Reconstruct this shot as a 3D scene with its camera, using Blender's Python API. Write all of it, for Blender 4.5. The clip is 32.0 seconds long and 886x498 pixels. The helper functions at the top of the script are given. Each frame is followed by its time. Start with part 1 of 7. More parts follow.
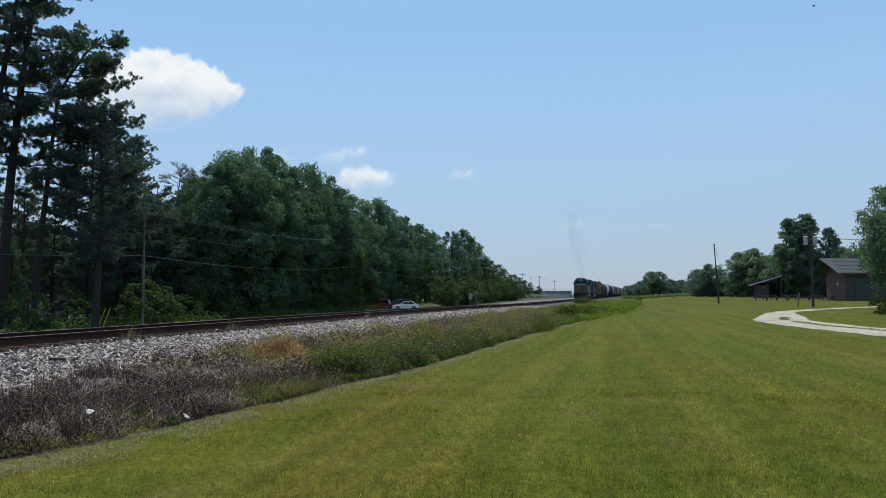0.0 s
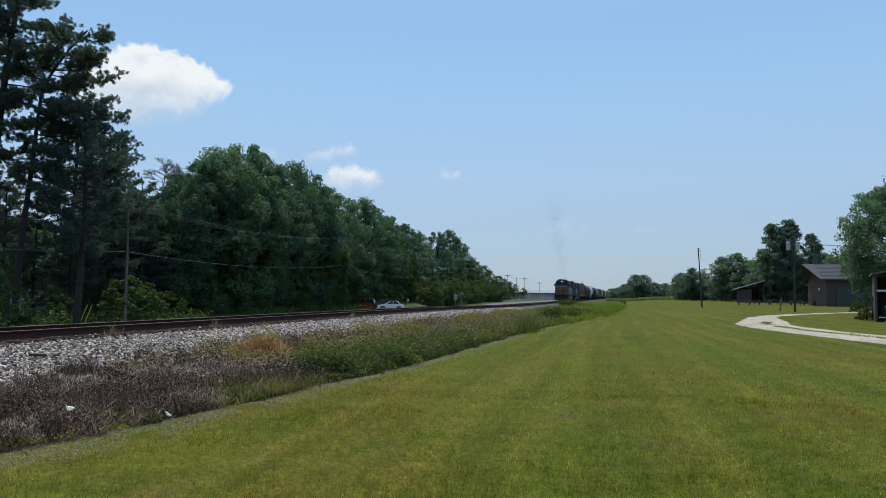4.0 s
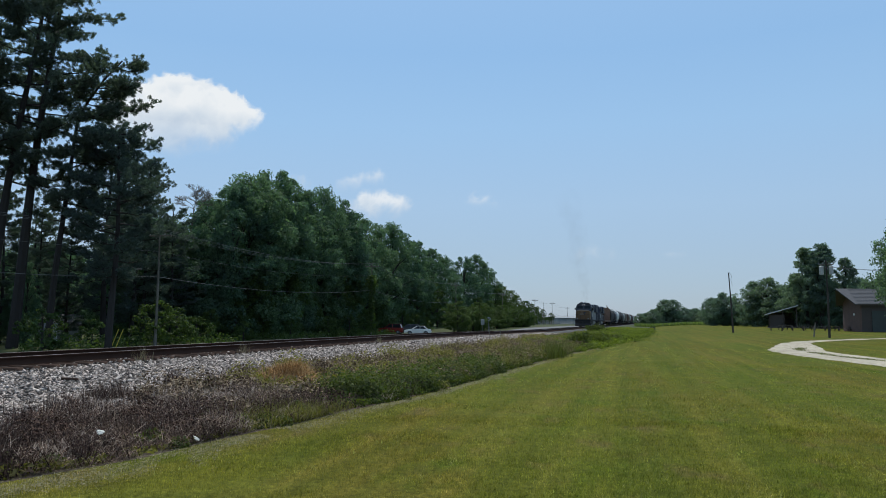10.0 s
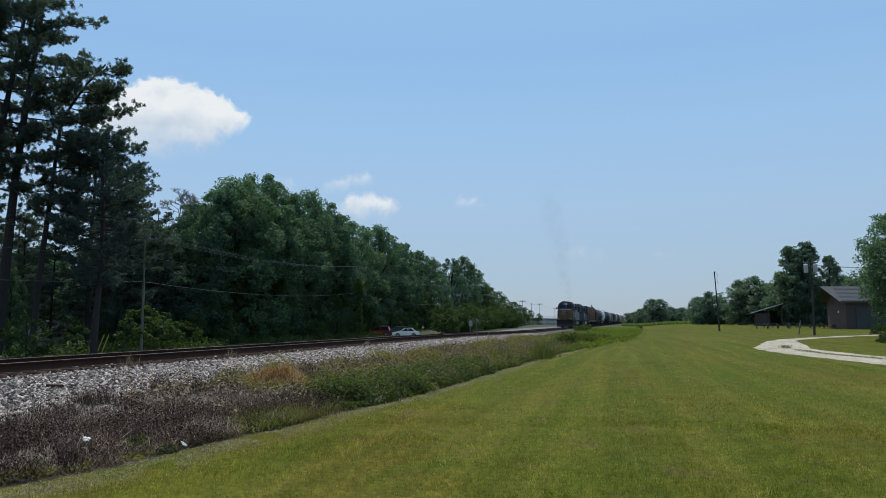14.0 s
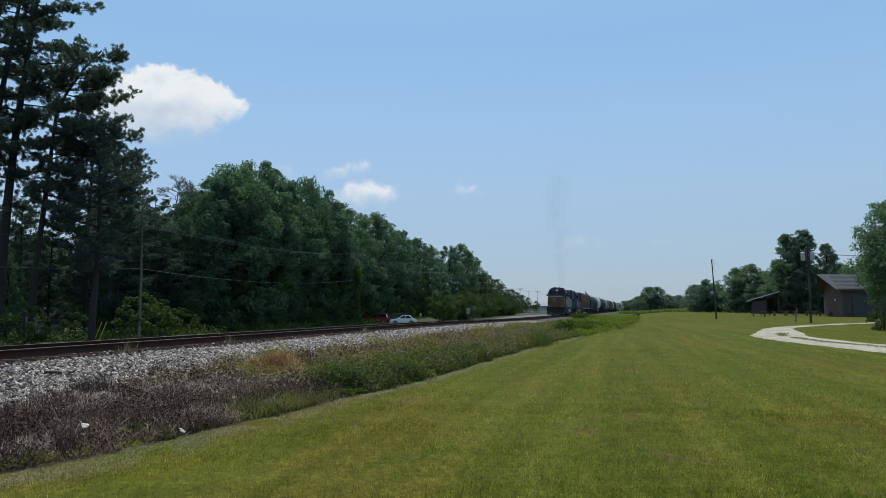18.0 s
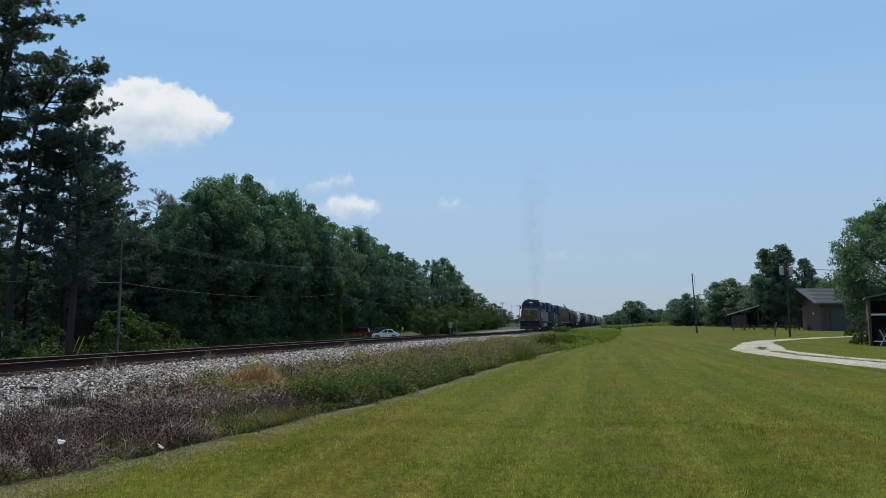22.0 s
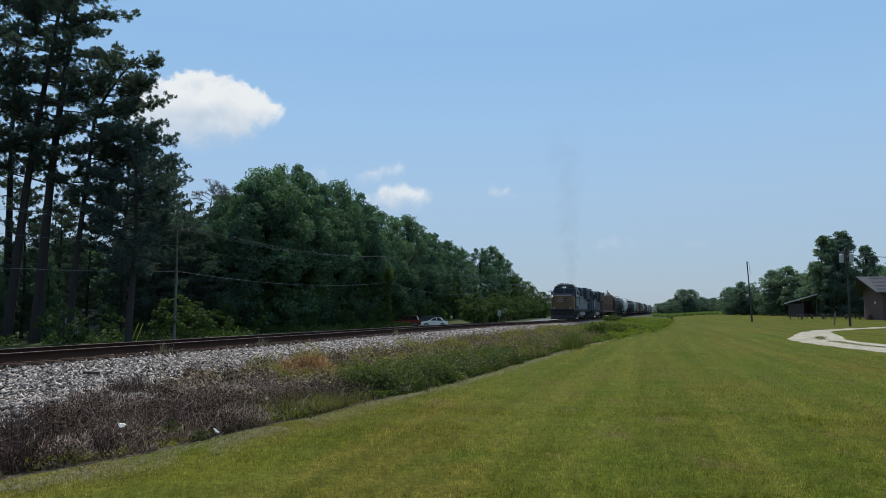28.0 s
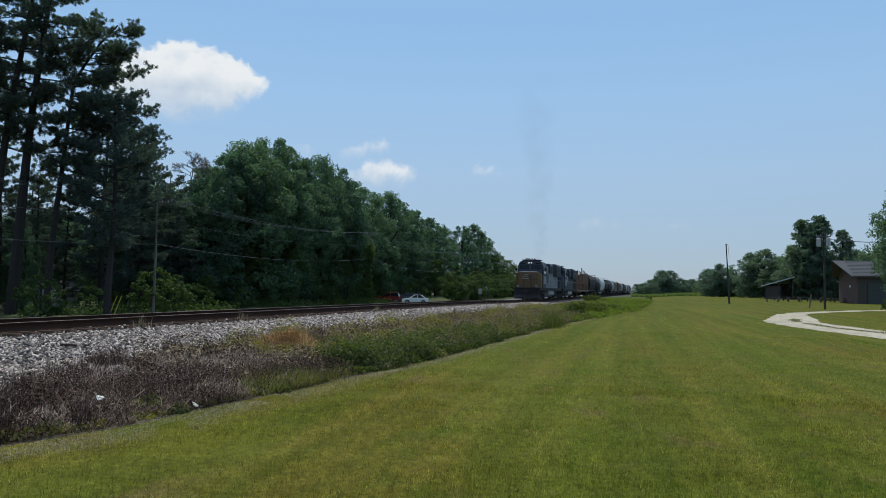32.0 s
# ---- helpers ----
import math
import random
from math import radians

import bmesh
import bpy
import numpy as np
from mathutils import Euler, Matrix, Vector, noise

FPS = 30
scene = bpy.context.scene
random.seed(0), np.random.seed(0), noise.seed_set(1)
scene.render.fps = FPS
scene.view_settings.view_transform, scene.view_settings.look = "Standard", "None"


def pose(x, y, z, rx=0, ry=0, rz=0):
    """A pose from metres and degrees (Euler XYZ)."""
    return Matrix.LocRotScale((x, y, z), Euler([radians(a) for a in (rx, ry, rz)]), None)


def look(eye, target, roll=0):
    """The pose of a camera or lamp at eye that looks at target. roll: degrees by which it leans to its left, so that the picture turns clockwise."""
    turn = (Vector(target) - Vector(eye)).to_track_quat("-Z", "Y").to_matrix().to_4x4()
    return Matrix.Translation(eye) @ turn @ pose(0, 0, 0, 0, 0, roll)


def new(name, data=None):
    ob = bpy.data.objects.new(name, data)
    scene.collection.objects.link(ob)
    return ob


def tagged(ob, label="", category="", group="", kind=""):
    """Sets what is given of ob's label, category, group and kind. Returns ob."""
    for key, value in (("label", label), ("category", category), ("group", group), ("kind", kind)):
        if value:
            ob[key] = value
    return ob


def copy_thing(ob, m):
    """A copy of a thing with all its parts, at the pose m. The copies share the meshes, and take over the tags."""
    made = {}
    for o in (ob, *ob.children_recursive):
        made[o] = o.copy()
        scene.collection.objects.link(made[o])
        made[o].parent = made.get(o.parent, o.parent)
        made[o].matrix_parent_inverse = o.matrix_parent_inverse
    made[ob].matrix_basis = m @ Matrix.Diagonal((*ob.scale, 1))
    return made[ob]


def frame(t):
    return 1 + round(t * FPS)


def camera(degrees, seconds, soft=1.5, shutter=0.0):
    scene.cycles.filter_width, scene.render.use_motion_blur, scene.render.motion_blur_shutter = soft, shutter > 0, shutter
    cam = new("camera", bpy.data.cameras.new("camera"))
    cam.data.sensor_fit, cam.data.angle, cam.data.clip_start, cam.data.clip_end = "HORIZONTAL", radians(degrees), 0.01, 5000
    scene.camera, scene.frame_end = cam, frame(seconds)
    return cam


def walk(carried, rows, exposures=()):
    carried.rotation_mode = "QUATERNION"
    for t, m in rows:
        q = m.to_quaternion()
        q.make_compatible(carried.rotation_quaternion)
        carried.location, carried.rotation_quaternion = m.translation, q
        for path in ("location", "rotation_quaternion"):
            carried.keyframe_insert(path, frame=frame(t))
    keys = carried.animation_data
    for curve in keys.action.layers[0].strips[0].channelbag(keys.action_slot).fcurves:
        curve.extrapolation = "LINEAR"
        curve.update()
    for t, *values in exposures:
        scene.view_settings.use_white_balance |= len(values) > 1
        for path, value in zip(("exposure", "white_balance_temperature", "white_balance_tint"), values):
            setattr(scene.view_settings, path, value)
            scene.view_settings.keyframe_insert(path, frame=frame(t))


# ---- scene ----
cam = camera(60.8, 32.0, soft=0.6)
EYE = (0.0, 0.0, 1.75)
# seconds, tilt, lean, turn of the hand-held camera, which stands in one place
TURNS = [
    (0, 93.45, 0.26, -0.94),
    (0.5, 93.92, 0.02, -1.27),
    (1, 94.12, -0.08, -1.57),
    (1.5, 93.35, 0.22, -2.19),
    (2, 92.50, -0.98, -1.01),
    (2.5, 92.74, -0.06, -1.96),
    (4.5, 93.56, -0.75, -1.87),
    (5, 93.56, -0.73, -1.13),
    (5.5, 93.61, -1.15, -1.29),
    (6, 94.30, -1.26, -0.94),
    (6.5, 95.02, -0.36, 2.58),
    (7, 94.95, -0.18, 0.82),
    (7.5, 95.90, -1.46, -1.78),
    (8, 95.26, -0.98, -0.71),
    (8.5, 95.01, -1.31, -0.73),
    (9, 95.60, -0.00, -0.00),
    (9.5, 95.77, -0.08, 0.12),
    (10, 95.35, -0.54, -0.03),
    (10.5, 95.44, -0.11, 0.42),
    (11, 95.35, 0.30, 0.40),
    (11.5, 95.64, 0.22, 0.29),
    (12, 95.67, 0.02, -0.08),
    (12.5, 95.65, 0.15, -0.40),
    (13, 95.77, -0.21, -0.48),
    (13.5, 95.52, -0.09, -0.70),
    (14, 95.49, 0.10, -0.94),
    (14.5, 95.55, -0.35, -0.31),
    (16.5, 95.10, 0.28, 0.26),
    (17, 95.15, -0.19, 0.25),
    (17.5, 94.94, -0.16, -0.14),
    (18, 94.54, 0.04, -1.12),
    (18.5, 94.64, 0.17, -0.32),
    (19, 95.03, 0.13, -0.39),
    (19.5, 94.88, 0.43, -0.69),
    (20, 95.19, -0.10, -1.24),
    (20.5, 95.08, 0.40, -1.96),
    (21, 95.93, -0.12, -1.65),
    (21.5, 96.35, -0.41, -3.13),
    (22, 95.60, 0.07, -2.46),
    (22.5, 96.00, 0.40, -2.26),
    (23, 96.33, 0.81, -1.55),
    (23.5, 96.03, 0.40, -1.91),
    (24, 95.44, -0.28, -0.92),
    (24.5, 94.34, -0.53, -0.56),
    (25, 94.52, 0.10, 0.60),
    (25.5, 94.73, -0.28, 2.29),
    (27.5, 95.30, 0.21, 2.23),
    (28, 94.72, -0.06, 1.22),
    (28.5, 94.48, -0.10, 0.99),
    (29, 94.42, 0.40, 0.25),
    (29.5, 94.04, -0.27, 0.02),
    (30, 93.88, -0.90, -0.71),
    (30.5, 94.07, -0.95, -0.14),
    (31, 93.82, -1.06, 0.08),
    (31.5, 93.46, -0.99, 0.25),
    (32, 93.02, -0.93, -0.21),
]
walk(cam, [(t, pose(*EYE, a, b, c)) for t, a, b, c in TURNS], [(0, 0.1), (6, 0.1), (10, 0.03), (32, 0.0)])

# ---- world, sun, exposure ----
SUN_EL, SUN_AZ = 64.0, -10.0      # degrees up, degrees to the right of +y
world = bpy.data.worlds.new("sky")
scene.world = world
world.use_nodes = True
wn, wl = world.node_tree.nodes, world.node_tree.links
wn.clear()
sky = wn.new("ShaderNodeTexSky")
sky.sky_type = 'NISHITA'
sky.sun_disc = False
sky.sun_elevation = radians(SUN_EL)
sky.sun_rotation = radians(SUN_AZ)
sky.air_density, sky.dust_density, sky.ozone_density = 1.0, 0.35, 5.0
# summer haze evens the sky out: most of it is a pale blue that greys towards the horizon
bright = wn.new("ShaderNodeVectorMath")
bright.operation = 'SCALE'
bright.inputs["Scale"].default_value = 0.115
dome = wn.new("ShaderNodeTexCoord")
height_of = wn.new("ShaderNodeSeparateXYZ")
wl.new(dome.outputs["Generated"], height_of.inputs[0])
pale = wn.new("ShaderNodeValToRGB")
for k, (at, c) in enumerate([(0.0, (0.3, 0.405, 0.545)), (0.08, (0.345, 0.472, 0.63)), (0.15, (0.371, 0.533, 0.723)), (0.25, (0.339, 0.556, 0.807)), (0.34, (0.297, 0.524, 0.812)), (0.6, (0.38, 0.59, 0.88)), (1.0, (0.6, 0.78, 1.0))]):
    e = pale.color_ramp.elements[k] if k < 2 else pale.color_ramp.elements.new(at)
    e.position, e.color = at, (*c, 1)
wl.new(height_of.outputs["Z"], pale.inputs[0])
haze = wn.new("ShaderNodeMix")
haze.data_type = 'RGBA'
haze.inputs[0].default_value = 0.76
wl.new(pale.outputs[0], haze.inputs[7])
bg = wn.new("ShaderNodeBackground")
wo = wn.new("ShaderNodeOutputWorld")
wl.new(sky.outputs[0], bright.inputs[0])
wl.new(bright.outputs[0], haze.inputs[6])
wl.new(haze.outputs[2], bg.inputs["Color"])
wl.new(bg.outputs[0], wo.inputs["Surface"])
sun = new("sun", bpy.data.lights.new("sun", 'SUN'))
sun.data.energy, sun.data.angle, sun.data.color = 3.05, radians(0.6), (1.0, 0.955, 0.88)
sd = Vector((math.sin(radians(SUN_AZ)) * math.cos(radians(SUN_EL)), math.cos(radians(SUN_AZ)) * math.cos(radians(SUN_EL)), math.sin(radians(SUN_EL))))
sun.matrix_world = look(sd * 100, (0, 0, 0))
scene.view_settings.exposure = 0.0

# ---- plan: s runs along the track away from the camera, p to its left ----
TRACK = 15.76
UX, UY = math.sin(radians(TRACK)), math.cos(radians(TRACK))
PC, PN, PF = 13.85, 13.1, 14.6      # centre line and the two rails


def bed(s):
    """The top of the ties: the line falls a little past the near stretch."""
    return 0.70 - 0.22 * smooth(40, 95, s)


def tw(s, p, z=0.0):
    return Vector((s * UX - p * UY, s * UY + p * UX, z))


def smooth(a, b, x):
    t = min(1.0, max(0.0, (x - a) / (b - a)))
    return t * t * (3 - 2 * t)


TOE_S, TOE_P = (-30, 0, 6.5, 8.1, 11.2, 18.3, 26.6, 39, 56, 75, 120, 200), (8.5, 7.3, 6.6, 6.2, 5.8, 5.15, 4.95, 4.5, 3.3, 1.9, 1.0, 1.0)


def toe(s):
    """Where the mown grass ends, to the left of the camera."""
    return float(np.interp(s, TOE_S, TOE_P)) + 0.16 * noise.noise((s * 0.35, 3.1, 0))


def lawn_height(s, p):
    y = s * UY + p * UX
    return 0.9 * smooth(70, 190, y) * smooth(6, -12, p)


def height(s, p):
    a = toe(s)
    bumps = 0.035 * noise.noise((s * 0.25, p * 0.25, 0)) + 0.012 * noise.noise((s * 1.3, p * 1.3, 4))
    if p < a:
        return lawn_height(s, p) + 0.02 * smooth(a - 3, a, p) + (bumps if p > -60 else 0)
    if p < 10.6:
        t = smooth(a, 10.6, p) ** 0.8
        return (lawn_height(s, a) + 0.02 - 0.04 * smooth(a, a + 0.4, p)) * (1 - t) + 0.3 * t + bumps
    top = bed(s) - 0.025
    if p < 12.45:
        return 0.3 + (top - 0.38) * (p - 10.6) / 1.85 + bumps * 0.5
    if p < 12.85:
        return top - 0.08 * (12.85 - p) / 0.4
    if p < 15.3:
        return top
    low = -0.95 + 0.95 * smooth(110, 190, s)
    if p < 20:
        return top + (low - top) * smooth(15.3, 20, p)
    return low + 0.6 * smooth(60, 400, p)


GS, GP = np.arange(-4, 180.5, 0.6), np.arange(-26, 52.1, 0.3)
GRID = None


def hf(s, p):
    """Heights of many places at once, from a grid laid over the near ground."""
    global GRID
    if GRID is None:
        GRID = np.array([[height(float(a), float(b)) for b in GP] for a in GS])
    s, p = np.asarray(s, float), np.asarray(p, float)
    if s.max() > 180 or p.max() > 51 or p.min() < -26:
        return np.array([height(a, b) for a, b in zip(s, p)])
    i = ((s - GS[0]) / 0.6).clip(0, len(GS) - 1.01)
    j = ((p - GP[0]) / 0.3).clip(0, len(GP) - 1.01)
    a, b = i.astype(int), j.astype(int)
    u, v = i - a, j - b
    return (GRID[a, b] * (1 - u) + GRID[a + 1, b] * u) * (1 - v) + (GRID[a, b + 1] * (1 - u) + GRID[a + 1, b + 1] * u) * v


TS = np.arange(-30, 200, 0.3)
TT = None


def toes(s):
    global TT
    if TT is None:
        TT = np.array([toe(float(a)) for a in TS])
    return np.interp(s, TS, TT)


# ---- materials ----
def material(name, rough=0.8, metal=0.0, spec=None):
    m = bpy.data.materials.new(name)
    m.use_nodes = True
    b = m.node_tree.nodes["Principled BSDF"]
    b.inputs["Roughness"].default_value = rough
    b.inputs["Metallic"].default_value = metal
    if spec is not None:
        b.inputs["Specular IOR Level"].default_value = spec
    return m, m.node_tree.nodes, m.node_tree.links, b


def ramp(n, stops):
    r = n.new("ShaderNodeValToRGB")
    e = r.color_ramp.elements
    while len(e) < len(stops):
        e.new(0.5)
    for k, (at, c) in zip(e, stops):
        k.position, k.color = at, (*c, 1)
    return r


def noise_node(n, l, scale, detail=4.0, coord="Object", rough=0.6, stretch=None):
    tc = n.new("ShaderNodeTexCoord")
    t = n.new("ShaderNodeTexNoise")
    t.inputs["Scale"].default_value, t.inputs["Detail"].default_value, t.inputs["Roughness"].default_value = scale, detail, rough
    if stretch:
        mp = n.new("ShaderNodeMapping")
        mp.inputs["Scale"].default_value = stretch
        l.new(tc.outputs[coord], mp.inputs["Vector"])
        l.new(mp.outputs[0], t.inputs["Vector"])
    else:
        l.new(tc.outputs[coord], t.inputs["Vector"])
    return t


def mixc(n, l, kind, fac, a, b):
    m = n.new("ShaderNodeMix")
    m.data_type, m.blend_type = 'RGBA', kind
    for sock, v in ((m.inputs[0], fac), (m.inputs[6], a), (m.inputs[7], b)):
        if isinstance(v, (int, float)):
            sock.default_value = v
        elif isinstance(v, tuple):
            sock.default_value = (*v, 1)
        else:
            l.new(v, sock)
    return m.outputs[2]


def bump(n, l, b, h, strength, dist):
    k = n.new("ShaderNodeBump")
    k.inputs["Strength"].default_value, k.inputs["Distance"].default_value = strength, dist
    l.new(h, k.inputs["Height"])
    l.new(k.outputs[0], b.inputs["Normal"])


def paint(name, c, rough=0.5, dirt=0.35, dirt_col=(0.09, 0.075, 0.06), scale=1.2, metal=0.0, bumps=0.0, spec=0.5):
    """A painted, stained or plain surface with broad dirt and fine grain."""
    m, n, l, b = material(name, rough, metal, spec)
    big = noise_node(n, l, scale, 5)
    fine = noise_node(n, l, scale * 14, 3)
    r = ramp(n, [(0.42, (0, 0, 0)), (0.75, (1, 1, 1))])
    l.new(big.outputs[0], r.inputs[0])
    k = n.new("ShaderNodeMath")
    k.operation = 'MULTIPLY'
    l.new(r.outputs[0], k.inputs[0])
    k.inputs[1].default_value = dirt
    c1 = mixc(n, l, 'MIX', k.outputs[0], c, dirt_col)
    r2 = ramp(n, [(0.3, (0.78, 0.78, 0.78)), (0.7, (1.15, 1.15, 1.15))])
    l.new(fine.outputs[0], r2.inputs[0])
    l.new(mixc(n, l, 'MULTIPLY', 0.6, c1, r2.outputs[0]), b.inputs["Base Color"])
    if bumps:
        bump(n, l, b, fine.outputs[0], bumps, 0.02)
    return m


def foliage(name, dark, light, trans=0.25, rough=0.6, spec=0.25, tint=(1.2, 1.45, 0.5)):
    """Leaves: the tone changes from plant to plant and from leaf to leaf, and light passes through."""
    m, n, l, b = material(name, rough, 0, spec)
    g = n.new("ShaderNodeNewGeometry")
    oi = n.new("ShaderNodeObjectInfo")
    r = ramp(n, [(0.0, dark), (0.75, light), (1.0, tuple(min(1, v * 1.3) for v in light))])
    l.new(g.outputs["Random Per Island"], r.inputs[0])
    r2 = ramp(n, [(0.0, (0.8, 0.85, 0.9)), (1.0, (1.12, 1.08, 0.95))])
    l.new(oi.outputs["Random"], r2.inputs[0])
    c = mixc(n, l, 'MULTIPLY', 1.0, r.outputs[0], r2.outputs[0])
    l.new(c, b.inputs["Base Color"])
    tr = n.new("ShaderNodeBsdfTranslucent")
    l.new(mixc(n, l, 'MULTIPLY', 1.0, c, tint), tr.inputs["Color"])
    mx = n.new("ShaderNodeMixShader")
    mx.inputs[0].default_value = trans
    l.new(b.outputs[0], mx.inputs[1])
    l.new(tr.outputs[0], mx.inputs[2])
    l.new(mx.outputs[0], n["Material Output"].inputs["Surface"])
    return m


def lawn_tone(n, l):
    """The colour of the lawn from place to place: mower stripes along the track, lush, yellowed and thatchy patches."""
    tc = n.new("ShaderNodeTexCoord")
    mp = n.new("ShaderNodeMapping")
    mp.inputs["Rotation"].default_value = (0, 0, radians(TRACK - 2))
    l.new(tc.outputs["Object"], mp.inputs["Vector"])

    def spread(scale, detail):
        st = n.new("ShaderNodeMapping")
        st.inputs["Scale"].default_value = scale
        t = n.new("ShaderNodeTexNoise")
        t.inputs["Scale"].default_value, t.inputs["Detail"].default_value, t.inputs["Roughness"].default_value = 1.0, detail, 0.6
        l.new(mp.outputs[0], st.inputs["Vector"])
        l.new(st.outputs[0], t.inputs["Vector"])
        return t.outputs[0]
    r1 = ramp(n, [(0.3, (0.072, 0.09, 0.011)), (0.5, (0.101, 0.111, 0.015)), (0.7, (0.138, 0.136, 0.023))])
    l.new(spread((1.3, 0.02, 0.1), 4.0), r1.inputs[0])
    r2 = ramp(n, [(0.33, (0.78, 0.96, 0.75)), (0.5, (1, 1, 1)), (0.62, (1.1, 0.95, 1.05)), (0.78, (1.18, 0.97, 1.25))])
    l.new(spread((0.3, 0.06, 0.1), 6.0), r2.inputs[0])
    c = mixc(n, l, 'MULTIPLY', 1.0, r1.outputs[0], r2.outputs[0])
    for scale, stops, tone in (((0.75, 0.4, 0.3), ((0.54, 0.0), (0.7, 0.75)), (0.062, 0.098, 0.009)), ((1.1, 0.6, 0.5), ((0.56, 0.0), (0.72, 0.7)), (0.135, 0.1, 0.042)), ((0.5, 0.22, 0.7), ((0.55, 0.0), (0.72, 0.6)), (0.15, 0.155, 0.018))):
        f = ramp(n, [(at, (k, k, k)) for at, k in stops])
        l.new(spread(scale, 5.0), f.inputs[0])
        c = mixc(n, l, 'MIX', f.outputs[0], c, tone)
    for scale, low, high in ((9.0, 0.76, 1.26), (2.2, 0.86, 1.15)):
        f = ramp(n, [(0.36, (low, low, low)), (0.64, (high, high * 0.98, high))])
        l.new(noise_node(n, l, scale, 4, rough=0.65).outputs[0], f.inputs[0])
        c = mixc(n, l, 'MULTIPLY', 1.0, c, f.outputs[0])
    return c


def lawn_material():
    """Mown grass seen between the blades and far off."""
    m, n, l, b = material("lawn_grass", 0.95, 0, 0.05)
    c = lawn_tone(n, l)
    fine = noise_node(n, l, 20.0, 5, rough=0.75)
    r3 = ramp(n, [(0.36, (0.52, 0.54, 0.48)), (0.64, (1.16, 1.13, 1.1))])
    l.new(fine.outputs[0], r3.inputs[0])
    l.new(mixc(n, l, 'MULTIPLY', 1.0, c, r3.outputs[0]), b.inputs["Base Color"])
    bump(n, l, b, fine.outputs[0], 0.25, 0.03)
    return m


def blade_material():
    """Single grass blades: the lawn's tone at their place, each a little lighter or darker, and light passes through."""
    m, n, l, b = material("lawn_blade", 0.8, 0, 0.1)
    g = n.new("ShaderNodeNewGeometry")
    r = ramp(n, [(0.0, (0.8, 0.85, 0.75)), (0.45, (1.7, 1.7, 1.5)), (0.8, (2.8, 2.6, 2.6)), (1.0, (4.2, 3.7, 5.5))])
    l.new(g.outputs["Random Per Island"], r.inputs[0])
    c = mixc(n, l, 'MULTIPLY', 1.0, lawn_tone(n, l), r.outputs[0])
    l.new(c, b.inputs["Base Color"])
    tr = n.new("ShaderNodeBsdfTranslucent")
    l.new(c, tr.inputs["Color"])
    mx = n.new("ShaderNodeMixShader")
    mx.inputs[0].default_value = 0.62
    l.new(b.outputs[0], mx.inputs[1])
    l.new(tr.outputs[0], mx.inputs[2])
    l.new(mx.outputs[0], n["Material Output"].inputs["Surface"])
    return m


def mottled(name, stops, scale, rough=0.9, bumps=0.6, dist=0.03, second=None):
    m, n, l, b = material(name, rough, 0, 0.2)
    t = noise_node(n, l, scale, 6, rough=0.7)
    r = ramp(n, stops)
    l.new(t.outputs[0], r.inputs[0])
    c = r.outputs[0]
    t2 = noise_node(n, l, scale * (second or 0.08), 4)
    r2 = ramp(n, [(0.3, (0.75, 0.75, 0.75)), (0.7, (1.2, 1.2, 1.2))])
    l.new(t2.outputs[0], r2.inputs[0])
    l.new(mixc(n, l, 'MULTIPLY', 1.0, c, r2.outputs[0]), b.inputs["Base Color"])
    bump(n, l, b, t.outputs[0], bumps, dist)
    return m


def island(name, stops, rough=0.9):
    """Loose pieces, each with a tone of its own."""
    m, n, l, b = material(name, rough, 0, 0.2)
    g = n.new("ShaderNodeNewGeometry")
    r = ramp(n, stops)
    l.new(g.outputs["Random Per Island"], r.inputs[0])
    t = noise_node(n, l, 30, 3)
    r2 = ramp(n, [(0.3, (0.8, 0.8, 0.8)), (0.7, (1.15, 1.15, 1.15))])
    l.new(t.outputs[0], r2.inputs[0])
    l.new(mixc(n, l, 'MULTIPLY', 1.0, r.outputs[0], r2.outputs[0]), b.inputs["Base Color"])
    return m


LAWN = lawn_material()
SOIL = mottled("bank_soil", [(0.3, (0.022, 0.015, 0.011)), (0.52, (0.065, 0.045, 0.032)), (0.75, (0.15, 0.11, 0.08))], 16)
# bed coloured dark to stand in for the shade between the stones
GRAVEL = mottled("shade_dark_ballast_bed", [(0.36, (0.018, 0.016, 0.015)), (0.52, (0.085, 0.078, 0.074)), (0.7, (0.24, 0.225, 0.215))], 14, 0.9, 1.0, 0.06)
OILY = mottled("oily_ballast", [(0.36, (0.02, 0.017, 0.015)), (0.52, (0.07, 0.06, 0.052)), (0.7, (0.16, 0.14, 0.125))], 14, 0.9, 1.0, 0.06)
FARGRASS = mottled("rough_grass", [(0.3, (0.03, 0.042, 0.012)), (0.55, (0.055, 0.066, 0.018)), (0.75, (0.1, 0.096, 0.034))], 1.4)
STONE = island("ballast_stone", [(0.0, (0.036, 0.03, 0.027)), (0.3, (0.15, 0.126, 0.108)), (0.7, (0.37, 0.312, 0.27)), (1.0, (0.66, 0.57, 0.5))])
ASPHALT = mottled("road_asphalt", [(0.3, (0.1, 0.1, 0.1)), (0.7, (0.19, 0.185, 0.18))], 3)
DRIVE = mottled("drive_gravel", [(0.3, (0.19, 0.155, 0.1)), (0.5, (0.39, 0.345, 0.26)), (0.72, (0.58, 0.525, 0.41))], 3.0)
RUST = paint("rail_rust", (0.05, 0.026, 0.018), 0.95, 0.5, (0.03, 0.018, 0.014), 3, spec=0.1)
SHINE = paint("rail_head", (0.24, 0.22, 0.21), 0.42, 0.25, (0.15, 0.11, 0.09), 3, 0.9)
TIE = paint("tie_wood", (0.075, 0.046, 0.034), 0.95, 0.45, (0.11, 0.08, 0.062), 2, bumps=0.5, spec=0.1)
